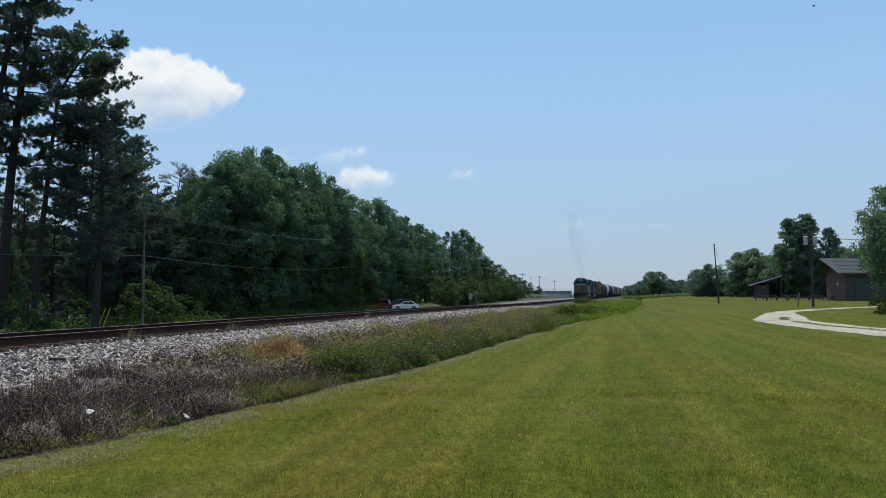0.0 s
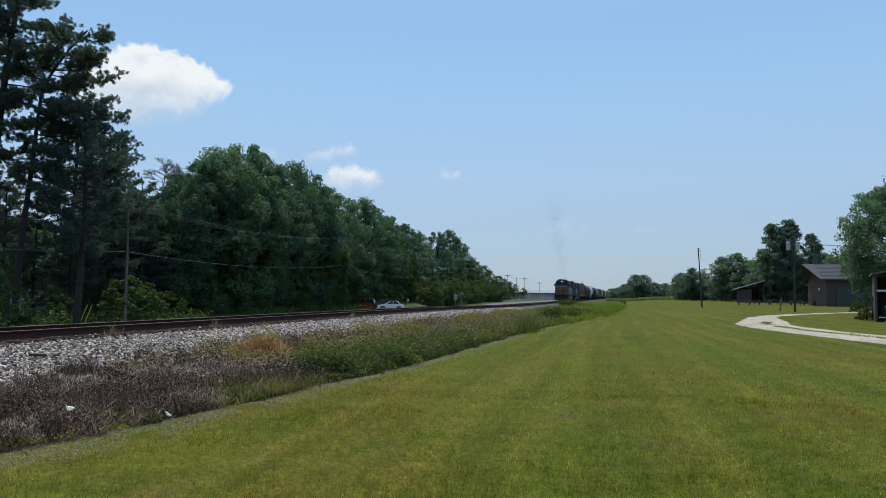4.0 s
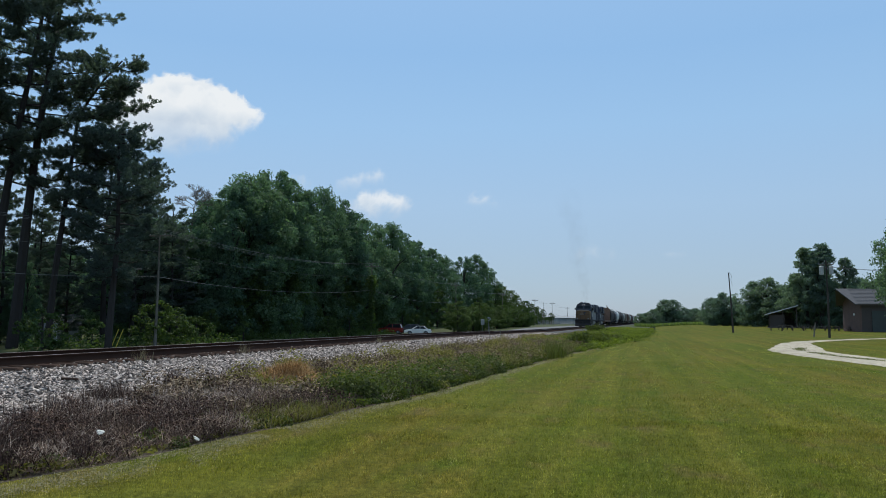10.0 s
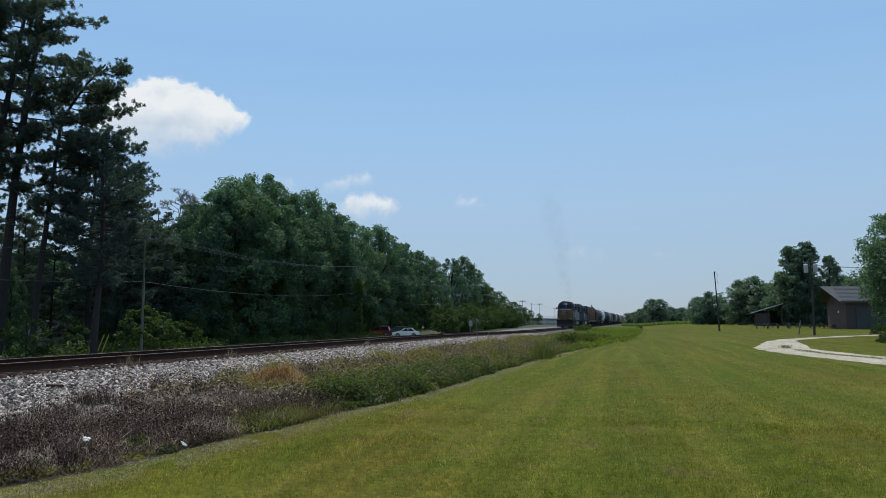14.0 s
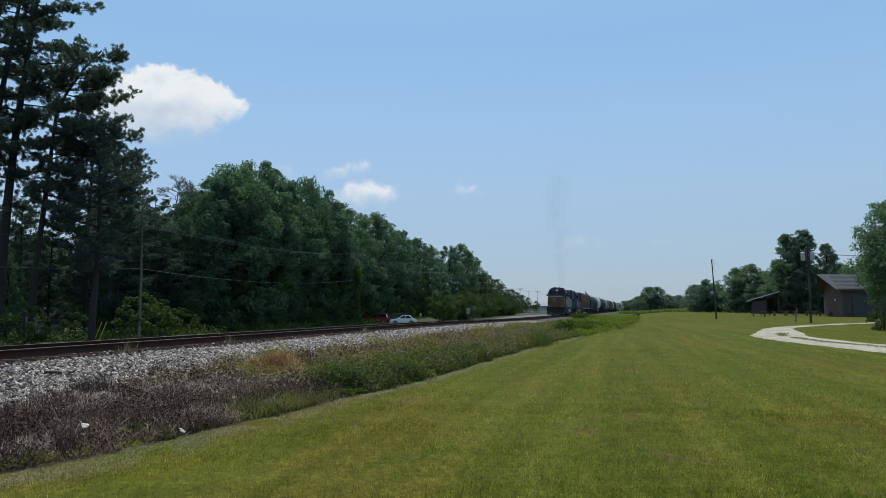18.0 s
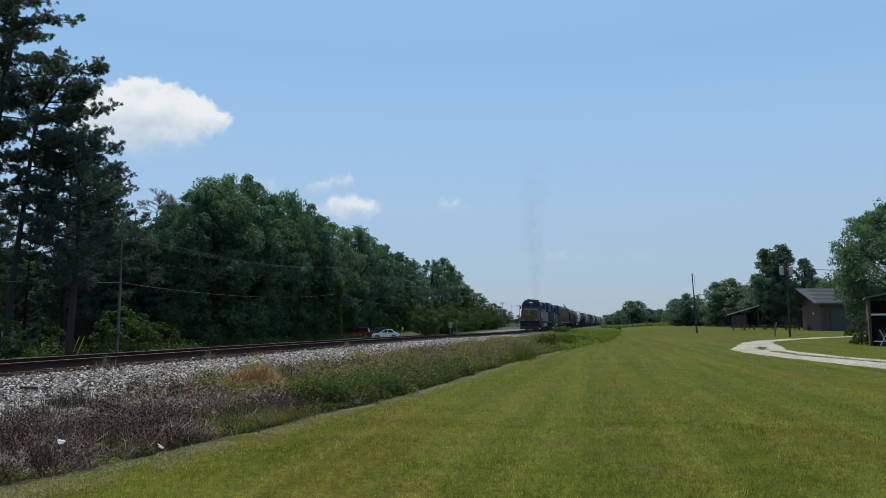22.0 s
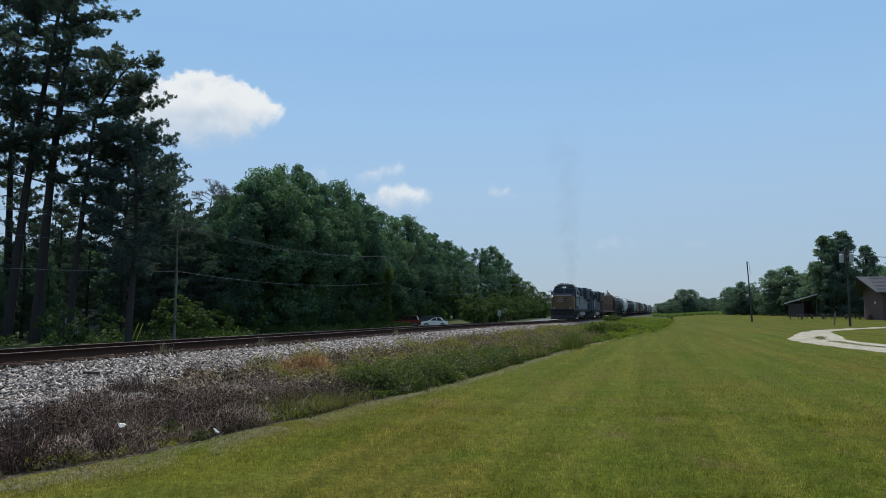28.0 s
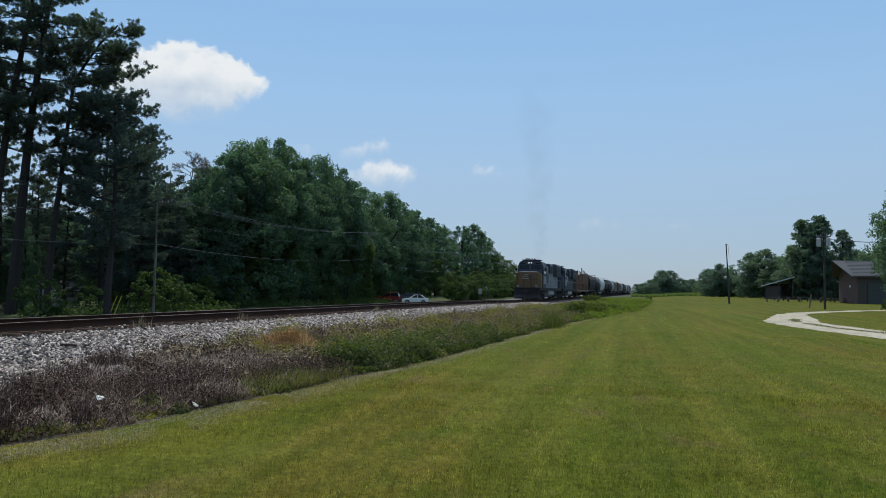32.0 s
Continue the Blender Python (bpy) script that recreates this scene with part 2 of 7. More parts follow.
BARK = paint("bark", (0.027, 0.022, 0.02), 0.95, 0.5, (0.035, 0.028, 0.024), 2.5, bumps=0.8)
POLEWOOD = paint("pole_wood", (0.165, 0.148, 0.122), 0.9, 0.5, (0.09, 0.077, 0.064), 1.5, bumps=0.4)
DARKPOLE = paint("dark_pole_wood", (0.06, 0.05, 0.043), 0.9, 0.5, (0.04, 0.033, 0.03), 1.5, bumps=0.4)
# haze put into the leaf colour: bluer in the wood, palest far off
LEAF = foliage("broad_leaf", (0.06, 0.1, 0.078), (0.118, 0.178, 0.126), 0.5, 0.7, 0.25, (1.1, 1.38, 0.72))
LEAF_HAZED = foliage("hazed_leaf", (0.1, 0.142, 0.124), (0.143, 0.188, 0.16), 0.5, 0.7, 0.25, (1.1, 1.38, 0.72))
# shade along the wood's edge put into the colour: darker than the tree leaves
LEAF_DIM = foliage("dim_leaf", (0.036, 0.062, 0.026), (0.075, 0.11, 0.042), 0.44, 0.7, 0.25)
# needles lightened and blued in colour for the veil of haze
NEEDLE = foliage("pine_needle", (0.06, 0.08, 0.082), (0.098, 0.122, 0.12), 0.42, 0.6, 0.3, (1.1, 1.38, 0.72))


# ---- mesh helpers ----
def obj(name, me, mats, parent=None, label=""):
    ob = new(name, me)
    for m in (mats if isinstance(mats, (list, tuple)) else [mats]):
        if m is not None and len(me.materials) < len(mats if isinstance(mats, (list, tuple)) else [mats]):
            me.materials.append(m)
    if parent is not None:
        ob.parent = parent
    if label:
        ob["label"] = label
    return ob


def part(name, bm, mat, parent, label="", smooth_faces=False):
    """Links a bmesh as one mesh object under a thing or a part."""
    me = bpy.data.meshes.new(name)
    bm.to_mesh(me)
    bm.free()
    if smooth_faces:
        me.shade_smooth()
    return obj(name, me, mat, parent, label)


def empty(name, m):
    e = new(name)
    e.empty_display_size = 0.3
    e.matrix_basis = m
    return e


def mesh_np(name, verts, faces, mat_ids=None):
    """A mesh from arrays; faces all of one corner count."""
    verts, faces = np.asarray(verts, dtype=np.float32), np.asarray(faces, dtype=np.int32)
    me = bpy.data.meshes.new(name)
    k = faces.shape[1]
    me.vertices.add(len(verts))
    me.vertices.foreach_set("co", verts.ravel())
    me.loops.add(faces.size)
    me.loops.foreach_set("vertex_index", faces.ravel())
    me.polygons.add(len(faces))
    me.polygons.foreach_set("loop_start", np.arange(0, faces.size, k, dtype=np.int32))
    if mat_ids is not None:
        me.polygons.foreach_set("material_index", np.asarray(mat_ids, dtype=np.int32))
    me.update(calc_edges=True)
    return me


def box(bm, cx, cy, cz, sx, sy, sz, bevel=0.0, m=None):
    """A block by its centre and sizes."""
    r = bmesh.ops.create_cube(bm, size=1.0)
    vs = r["verts"]
    bmesh.ops.scale(bm, vec=(sx, sy, sz), verts=vs)
    if bevel:
        es = {e for v in vs for e in v.link_edges}
        out = bmesh.ops.bevel(bm, geom=list(es), offset=bevel, segments=1, affect='EDGES')
        vs = list({v for f in out["faces"] for v in f.verts} | {v for v in vs if v.is_valid})
    bmesh.ops.transform(bm, matrix=Matrix.Translation((cx, cy, cz)) if m is None else m @ Matrix.Translation((cx, cy, cz)), verts=vs)
    return vs


def rod(bm, a, b, r1, r2=None, seg=8):
    """A round bar from a to b."""
    a, b = Vector(a), Vector(b)
    d = b - a
    r = bmesh.ops.create_cone(bm, cap_ends=True, segments=seg, radius1=r1, radius2=r1 if r2 is None else r2, depth=d.length)
    q = d.to_track_quat('Z', 'Y').to_matrix().to_4x4()
    bmesh.ops.transform(bm, matrix=Matrix.Translation((a + b) / 2) @ q, verts=r["verts"])
    return r["verts"]


def prism(bm, outline, axis, a, b):
    """A closed outline in two axes, pushed out along the third (0 x, 1 y, 2 z) from a to b."""
    def at(c, k):
        v = list(c)
        v.insert(axis, k)
        return v
    lo = [bm.verts.new(at(c, a)) for c in outline]
    hi = [bm.verts.new(at(c, b)) for c in outline]
    k = len(outline)
    bm.faces.new(lo)
    bm.faces.new(list(reversed(hi)))
    for i in range(k):
        bm.faces.new((lo[i], hi[i], hi[(i + 1) % k], lo[(i + 1) % k]))
    bmesh.ops.recalc_face_normals(bm, faces=bm.faces[:])
    return lo + hi


# ---- ground ----
def axis_steps(*spans):
    out = []
    for a, b, step in spans:
        out += list(np.arange(a, b, step))
    return out + [spans[-1][1]]


def ground():
    ss = axis_steps((-2500, -300, 550), (-300, -30, 45), (-30, 4, 3), (4, 45, 0.6), (45, 110, 1.8), (110, 320, 10), (320, 2600, 380))
    verts, faces, ids = [], [], []
    lawn = [-2400, -1200, -600, -300, -200, -150, -110, -80, -60, -45, -35, -28, -22, -17, -13, -10, -8, -6, -4.5, -3, -1.5, -0.5, 0.4, 1.2, 1.9]
    rest = [10.6, 10.9, 11.3, 11.8, 12.2, 12.5, 13.1, 13.85, 14.6, 15.3, 16, 17, 18, 19.5, 22, 25, 29.4, 34, 40, 48, 60, 90, 150, 300, 700, 2400]
    for s in ss:
        a = toe(s)
        row = lawn + [a - 0.7, a - 0.3, a, a + 0.12, a + 0.35] + list(np.linspace(a + 0.8, 10.1, 9)) + rest
        for p in row:
            verts.append(tw(s, p, height(s, p)))
    k = len(lawn) + 5 + 9 + len(rest)
    i0, i1 = len(lawn) + 2, len(lawn) + 14
    for i in range(len(ss) - 1):
        for j in range(k - 1):
            q = i * k + j
            faces.append((q + 1, q, q + k, q + k + 1))
            rail_bed = rest.index(12.5) + len(lawn) + 14
            ids.append(0 if j < i0 else (1 if ss[i] + 14 * noise.noise((j * 0.9, ss[i] * 0.2, 0)) < 50 else 3) if j < i1 else 4 if rail_bed <= j < rail_bed + 4 else 2 if j < i1 + 12 else 3)
    me = mesh_np("ground", verts, faces, ids)
    me.shade_smooth()
    return tagged(obj("ground", me, [LAWN, SOIL, GRAVEL, FARGRASS, OILY]), "mown lawn with a weedy bank and ballast shoulder", "ground", kind="structure")


ground()


def strip(name, mat, centre, widths, lift, label):
    """A thin sheet laid along a line on the ground."""
    vs, fs = [], []
    for i, (c, w) in enumerate(zip(centre, widths)):
        a, b = centre[max(0, i - 1)], centre[min(len(centre) - 1, i + 1)]
        d = Vector((b[0] - a[0], b[1] - a[1])).normalized()
        for k in (-0.5, -0.17, 0.17, 0.5):
            wob = 0.18 * noise.noise((c[0] * 0.6, c[1] * 0.6, k * 9)) if abs(k) > 0.3 else 0
            x, y = c[0] - d.y * (w * k + wob), c[1] + d.x * (w * k + wob)
            s, p = x * UX + y * UY, -x * UY + y * UX
            vs.append((x, y, height(s, p) + (lift if abs(k) < 0.3 else lift * 0.3)))
    for i in range(len(centre) - 1):
        for j in range(3):
            q = i * 4 + j
            fs.append((q, q + 1, q + 5, q + 4))
    return tagged(obj(name, mesh_np(name, vs, fs), mat), label, name.split("_")[0], kind="structure")


def curve_points(pts, steps=14):
    """A smooth line through points (Catmull-Rom)."""
    out = []
    for i in range(len(pts) - 1):
        p0, p1, p2, p3 = (Vector(pts[max(0, min(len(pts) - 1, i + k))]) for k in (-1, 0, 1, 2))
        for j in range(steps):
            t = j / steps
            out.append(0.5 * ((2 * p1) + (p2 - p0) * t + (2 * p0 - 5 * p1 + 4 * p2 - p3) * t * t + (3 * p1 - p0 - 3 * p2 + p3) * t ** 3))
    return out + [Vector(pts[-1])]


road_line = [tw(s, 26.5) for s in axis_steps((-300, 0, 30), (0, 200, 8), (200, 900, 50))]
strip("road", ASPHALT, [(v.x, v.y) for v in road_line], [7.0] * len(road_line), 0.03, "pale grey asphalt road behind the railway")

# ---- track ----
track = empty("railway_track", pose(0, 0, 0))
tagged(track, "rusty steel rails on dark wooden ties", "railway track", kind="structure")


def rail(p):
    prof = [(-0.07, 0), (0.07, 0), (0.07, 0.012), (0.012, 0.03), (0.012, 0.13), (0.036, 0.145), (0.036, 0.172), (-0.036, 0.172), (-0.036, 0.145), (-0.012, 0.13), (-0.012, 0.03), (-0.07, 0.012)]
    ss = axis_steps((-120, 0, 20), (0, 120, 4), (120, 900, 60))
    k, vs, fs, ids = len(prof), [], [], []
    for s in ss:
        dz = 0.006 * noise.noise((s * 0.1, p, 0))
        for a, z in prof:
            vs.append(tw(s, p + a, bed(s) + 0.012 + z + dz))
    for i in range(len(ss) - 1):
        for j in range(k):
            fs.append((i * k + j, i * k + (j + 1) % k, (i + 1) * k + (j + 1) % k, (i + 1) * k + j))
            ids.append(1 if j == 6 else 0)
    obj("rail", mesh_np("rail", vs, fs, ids), [RUST, SHINE], track)


rail(PN)
rail(PF)

# ---- trees ----
def leaf_quads(rng, centres, radii, count, size, tall):
    """Small bent leaf sprays over the outer side of each lump; tall stretches a lump upwards."""
    idx = rng.choice(len(centres), count, p=(radii ** 2) / (radii ** 2).sum())
    d = rng.normal(size=(count, 3)) + [0, 0, 0.25]
    d /= np.linalg.norm(d, axis=1)[:, None]
    rad = radii[idx] * (1.12 - 0.55 * rng.random(count) ** 1.3)
    pos = centres[idx] + d * rad[:, None] * np.stack([np.ones(count), np.ones(count), tall[idx]], 1)
    nrm = d * 0.8 + rng.normal(size=(count, 3)) * 0.5 + [0, 0, 0.3]
    nrm /= np.linalg.norm(nrm, axis=1)[:, None]
    t = np.cross(nrm, rng.normal(size=(count, 3)))
    t /= np.linalg.norm(t, axis=1)[:, None] + 1e-9
    b = np.cross(nrm, t)
    sz = size * (0.5 + 0.9 * rng.random(count))[:, None]
    w = sz * (0.42 + 0.3 * rng.random(count))[:, None]
    sag = np.array([0, 0, -1]) * sz * 0.2
    v = np.stack([pos - t * sz * 0.5, pos - b * w * 0.5, pos + t * sz * 0.5 + sag, pos + b * w * 0.5 - sag * 0.3], 1)
    return v.reshape(-1, 3), np.arange(count * 4).reshape(-1, 4)


def limb(bm, pts, radii, seg=6):
    """A tapered bent limb through points."""
    rings = []
    for i, (c, r) in enumerate(zip(pts, radii)):
        a, b = pts[max(0, i - 1)], pts[min(len(pts) - 1, i + 1)]
        q = (Vector(b) - Vector(a)).to_track_quat('Z', 'Y')
        rings.append([bm.verts.new(Vector(c) + q @ Vector((r * math.cos(2 * math.pi * k / seg), r * math.sin(2 * math.pi * k / seg), 0))) for k in range(seg)])
    for i in range(len(rings) - 1):
        for k in range(seg):
            bm.faces.new((rings[i][k], rings[i][(k + 1) % seg], rings[i + 1][(k + 1) % seg], rings[i + 1][k]))
    bm.faces.new(rings[-1])


def broadleaf(seed, h, r, leaves, size, mat, low=0.2, lumps=34, name="broadleaf_tree", fat=1.0):
    """A leafy tree: tapered trunk, limbs, and an uneven crown of many small sprays."""
    rng = np.random.default_rng(seed)
    t = empty(name, pose(0, 0, 0))
    bm = bmesh.new()
    lean = rng.normal(size=2) * 0.02 * h
    trunk = [(lean[0] * k * k, lean[1] * k * k, h * 0.82 * k) for k in np.linspace(0, 1, 7)]
    limb(bm, trunk, [0.022 * h * (1 - 0.85 * k) + 0.03 for k in np.linspace(0, 1, 7)], 8)
    cs, rs = [], []
    for i in range(lumps):
        k = low + (1 - low) * ((i + rng.random()) / lumps)
        env = math.sin(math.pi * min(1, (k - low) / (1 - low) * 0.86 + 0.12)) ** 0.7
        a = rng.random() * 2 * math.pi
        rr = r * env * (0.25 + 0.75 * rng.random() ** 0.6)
        lr = fat * r * (0.12 + 0.14 * rng.random()) * (0.7 + 0.4 * env)
        c = np.array([rr * math.cos(a) + lean[0] * k, rr * math.sin(a) + lean[1] * k, min(h - lr * 0.7, h * k)])
        cs.append(c)
        rs.append(lr)
        if i % 4 == 0:
            z0 = max(0.12 * h, c[2] * (0.62 + 0.1 * rng.random()))
            kk = z0 / (h * 0.82)
            base = (lean[0] * kk * kk, lean[1] * kk * kk, z0)
            mid = ((base[0] + c[0]) / 2, (base[1] + c[1]) / 2, (z0 * 0.4 + c[2] * 0.6))
            limb(bm, [base, mid, tuple(c)], [0.009 * h * (1 - 0.6 * k) + 0.02, 0.005 * h, 0.02], 5)
    part("trunk", bm, BARK, t)
    # every lump breaks up into a handful of sprays on its outer side
    fine_c, fine_r, tall = [], [], []
    for c, lr in zip(cs, rs):
        for j in range(9):
            d = rng.normal(size=3) + [0, 0, 0.35]
            d /= np.linalg.norm(d)
            fine_c.append(c + d * lr * (0.55 + 0.5 * rng.random()))
            fine_r.append(lr * (0.26 + 0.26 * rng.random()))
            tall.append(0.6 + 0.9 * rng.random() ** 2)
    v, f = leaf_quads(rng, np.array(fine_c), np.array(fine_r), leaves, size, np.array(tall))
    v[:, 2] = np.maximum(v[:, 2], 0.05)
    obj("crown", mesh_np("crown", v, f), mat, t)
    return t


def pine(seed, h, r, limbs=30, first=0.4, bend=((0, 0), (1, 0)), lean=1.0, reach=0.0, dense=1.0, girth=0.0125, droop=0.0, needles=44):
    """A tall pine: a bare lower trunk that follows bend (share of the height, metres aside), crooked limbs that fork
    into twigs, and brushes of needles along the twigs. reach: how far the upper limbs favour the leaning side."""
    rng = np.random.default_rng(seed)
    t = empty("pine_tree", pose(0, 0, 0))
    bm = bmesh.new()
    bk, bx = [b[0] for b in bend], [b[1] for b in bend]

    def stem(k):
        return np.array([lean * float(np.interp(k, bk, bx)) + 0.16 * math.sin(6 * k + seed), 0.25 * math.cos(4 * k + seed) * k, h * k])
    ks = np.linspace(0, 0.985, 16)
    limb(bm, [tuple(stem(k)) for k in ks], [girth * h * (1 - 0.88 * k) + 0.03 for k in ks], 8)
    tip, axis = [], []
    for i in range(limbs):
        k = first + (0.98 - first) * ((i + rng.random()) / limbs)
        u = (k - first) / (1 - first)
        a = i * 2.4 + rng.random() * 1.1
        if reach and u > 0.3 and math.cos(a) < 0 and rng.random() < reach:
            a = rng.normal() * 0.7
        env = (0.45 + 0.55 * min(1, u / 0.35)) * min(1, (1.06 - u) / 0.45) ** 0.65
        ln = r * env * (0.5 + 0.6 * rng.random()) * (1 + 0.3 * reach * max(0, math.cos(a)))
        rise = -0.12 + (0.6 - droop) * u + 0.2 * rng.normal()
        d = np.array([math.cos(a), math.sin(a), 0.0])
        side = np.array([-d[1], d[0], 0.0])
        crook = rng.normal(size=3) * 0.09 * ln
        o = stem(k)
        pts = [o, o + d * ln * 0.3 + side * crook[0] + [0, 0, rise * ln * 0.22], o + d * ln * 0.65 + side * crook[1] + [0, 0, rise * ln * 0.5 - 0.04 * ln], o + d * ln + side * crook[2] + [0, 0, rise * ln * 0.75 + 0.06 * ln]]
        limb(bm, [tuple(q) for q in pts], [0.003 * h * (1.15 - k) + 0.03, 0.05, 0.035, 0.02], 5)
        for j in range(int(2 + dense * ln * 1.5)):
            f = 1.0 if j == 0 else 0.3 + 0.68 * rng.random()
            g = f * 3
            b = min(2, int(g))
            q = pts[b] + (pts[b + 1] - pts[b]) * (g - b)
            way = d * (0.55 + 0.3 * rng.random()) + side * (rng.choice((-1, 1)) * (0.35 + 0.6 * rng.random()) if j else 0.1) + [0, 0, 0.25 + 0.3 * rng.random()]
            way /= np.linalg.norm(way)
            tl = 0.55 + (0.9 + 0.16 * ln) * rng.random() * (1.25 - 0.5 * f)
            e = q + way * tl
            limb(bm, [tuple(q), tuple((q + e) / 2 + [0, 0, -0.06 * tl]), tuple(e)], [0.028, 0.02, 0.012], 3)
            for m in range(int(4 + 6.5 * tl)):
                w = 1.0 if m == 0 else 0.25 + 0.75 * rng.random()
                off = rng.normal(size=3) * [0.3, 0.3, 0.2] * (0 if m == 0 else 1)
                tip.append(q + (e - q) * w + off + [0, 0, 0.05])
                axis.append(way + off * 2.2 + [0, 0, 0.45])
    part("trunk", bm, BARK, t)
    tip, axis = np.array(tip), np.array(axis)
    axis /= np.linalg.norm(axis, axis=1)[:, None]
    m = needles
    n = len(tip) * m
    e = np.repeat(axis, m, 0) * 0.75 + rng.normal(size=(n, 3)) * 0.62
    e /= np.linalg.norm(e, axis=1)[:, None]
    c = np.repeat(tip, m, 0) - np.repeat(axis, m, 0) * (0.18 * rng.random((n, 1)))
    s = np.cross(e, rng.normal(size=(n, 3)))
    s /= np.linalg.norm(s, axis=1)[:, None]
    ln = (0.13 + 0.14 * rng.random(n))[:, None]
    v = np.stack([c, c + e * ln + s * 0.024, c + e * ln - s * 0.024], 1).reshape(-1, 3)
    obj("crown", mesh_np("crown", v, np.arange(n * 3).reshape(-1, 3)), NEEDLE, t)
    return t


USED = set()


def house_view(v, room=0.0):
    """Angles from the camera in which trees are left out or narrowed to show the small house."""
    return -28.6 - room < math.degrees(math.atan2(v.x, v.y)) < -24.9 + room and v.length < 96


def stand(ob, label, category, x, y, h0, h, rz=0.0, wide=1.0):
    """Stands a copy of a tree at a place, scaled to the height h."""
    k = h / h0
    s, p = x * UX + y * UY, -x * UY + y * UX
    m = pose(x, y, height(s, p) - 0.05, 0, 0, rz)
    if ob.name not in USED:
        USED.add(ob.name)
        ob.matrix_basis = m
        c = ob
    else:
        c = copy_thing(ob, m)
    c.scale = (k * wide, k * wide, k)
    tagged(c, label, category)
    return c


BT = [broadleaf(11 + i, 20, 5.0 + 0.5 * (i % 3), 32000, 0.3, LEAF, low=0.03, lumps=95, fat=1.25) for i in range(4)]
LT = [broadleaf(31 + i, 14, 4.6, 15000, 0.28, LEAF_DIM, low=0.02, lumps=75) for i in range(3)]
BEND = ((0, 0), (0.35, 1.3), (0.75, 2.9), (1, 3.6))
PT = [pine(51, 34, 6.0, 29, 0.4, dense=1.15), pine(52, 34, 5.8, 31, 0.4, BEND, dense=1.15), pine(53, 24, 5.0, 48, 0.12, needles=40), pine(55, 19, 4.0, 40, 0.3, needles=40, girth=0.016),
      pine(54, 25, 4.2, 36, 0.4, ((0, 0), (0.4, 0.5), (0.64, 0.8), (0.78, 1.1), (0.88, 2.6), (0.93, 3.6), (1, 5.3)), reach=0.75, dense=1.3, girth=0.0115, droop=0.55)]

# tall pines beside the road
for x, y, h, k, rz in [(-39.3, 60.6, 35, 0, 20), (-37.9, 62.4, 34, 1, 8), (-35.9, 63.2, 35, 1, -20), (-45, 74, 33, 0, 60), (-46, 58, 34, 0, 330), (-48, 62, 29, 0, 250),
                       (-34.0, 76.0, 22.5, 2, 40), (-33.0, 80.5, 20.0, 2, 170), (-33.6, 85, 18.6, 2, 250), (-31.6, 88.0, 15.4, 2, 120), 
                       (-42, 72, 14, 2, 140), (-27.2, 62.3, 18.4, 3, 30), (-41, 97, 17, 2, 215), (-45, 68, 12, 2, 60), (-42.5, 79.5, 13.5, 2, 85), (-45.5, 84, 15, 2, 190), (-38.2, 77, 12, 2, 300), (-53, 74, 16, 2, 10)]:
    stand(PT[k], "tall dark pine at the roadside", "tree", x, y, (34, 34, 24, 19)[k], h, rz)
stand(PT[4], "tall dark pine with a crooked leaning top", "tree", -32.9, 63.6, 25, 25.2, 0)
# the wood behind the road: heights follow its sloping skyline
WOOD = [(-28.2, 93.9, 16.6), (-27.4, 97.5, 19.7), (-26.2, 101.7, 21.6), (-24.9, 106.1, 23.1), (-23.6, 110.6, 22.9), (-22.0, 115.6, 22.0), (-20.2, 122.6, 23.5), (-18.6, 128.2, 22.4), (-16.6, 135.5, 21.4), (-14.1, 144.0, 21.4),
        (-11.6, 153.0, 21.4), (-9.0, 162.5, 20.2), (-6.0, 173.0, 19.5), (-2.7, 184.6, 18.9), (1.1, 197.8, 17.5), (6.3, 216.3, 19.5), (10.8, 232.1, 21.2), (14.7, 246.9, 19.1)]
rng = random.Random(5)
for i, (x, y, h) in enumerate(WOOD):
    stand(BT[i % 4], "dense dark green broadleaf tree in the roadside wood", "tree", x, y, 20, h, rng.uniform(0, 360), (0.7 if i else 0.5) if i in (0, 6) else rng.uniform(0.9, 1.08))
    s, p = x * UX + y * UY, -x * UY + y * UX
    if i < 15:
        v = tw(s + rng.uniform(2, 5), p + rng.uniform(6, 9))
        stand(BT[(i + 2) % 4], "dense dark green broadleaf tree deep in the wood", "tree", v.x, v.y, 20, h * rng.uniform(0.86, 0.97) * (0.8, 0.9, 1)[min(i, 2)], rng.uniform(0, 360), 1.15)
        v = tw(s + rng.uniform(-2, 4), p - rng.uniform(0.2, 1.4))
        stand(LT[i % 3], "lower leafy tree at the edge of the wood", "tree", v.x, v.y, 14, h * rng.uniform(0.35, 0.6), rng.uniform(0, 360), 0.95)
for x, y, h in [(-34.9, 93.7, 14.6), (-32.6, 92.5, 12.6), (-37.5, 95, 15), (-30.0, 94, 11.5)]:
    stand(BT[rng.randrange(4)], "dark broadleaf tree below the bare tree", "tree", x, y, 20, h, rng.uniform(0, 360), 1.3)
# undergrowth below the pines and along the wood's edge
for i in range(20):
    s, p = rng.uniform(38, 92), rng.uniform(52, 74)
    v = tw(s, p)
    if house_view(v):
        continue
    stand(BT[i % 4], "shaded broadleaf tree below the pines", "tree", v.x, v.y, 20, rng.uniform(8, 11) if s < 48 else rng.uniform(5, 7.5) if s < 68 else rng.uniform(9, 13), rng.uniform(0, 360), 0.7 if house_view(v, 2.6) else 1.15)
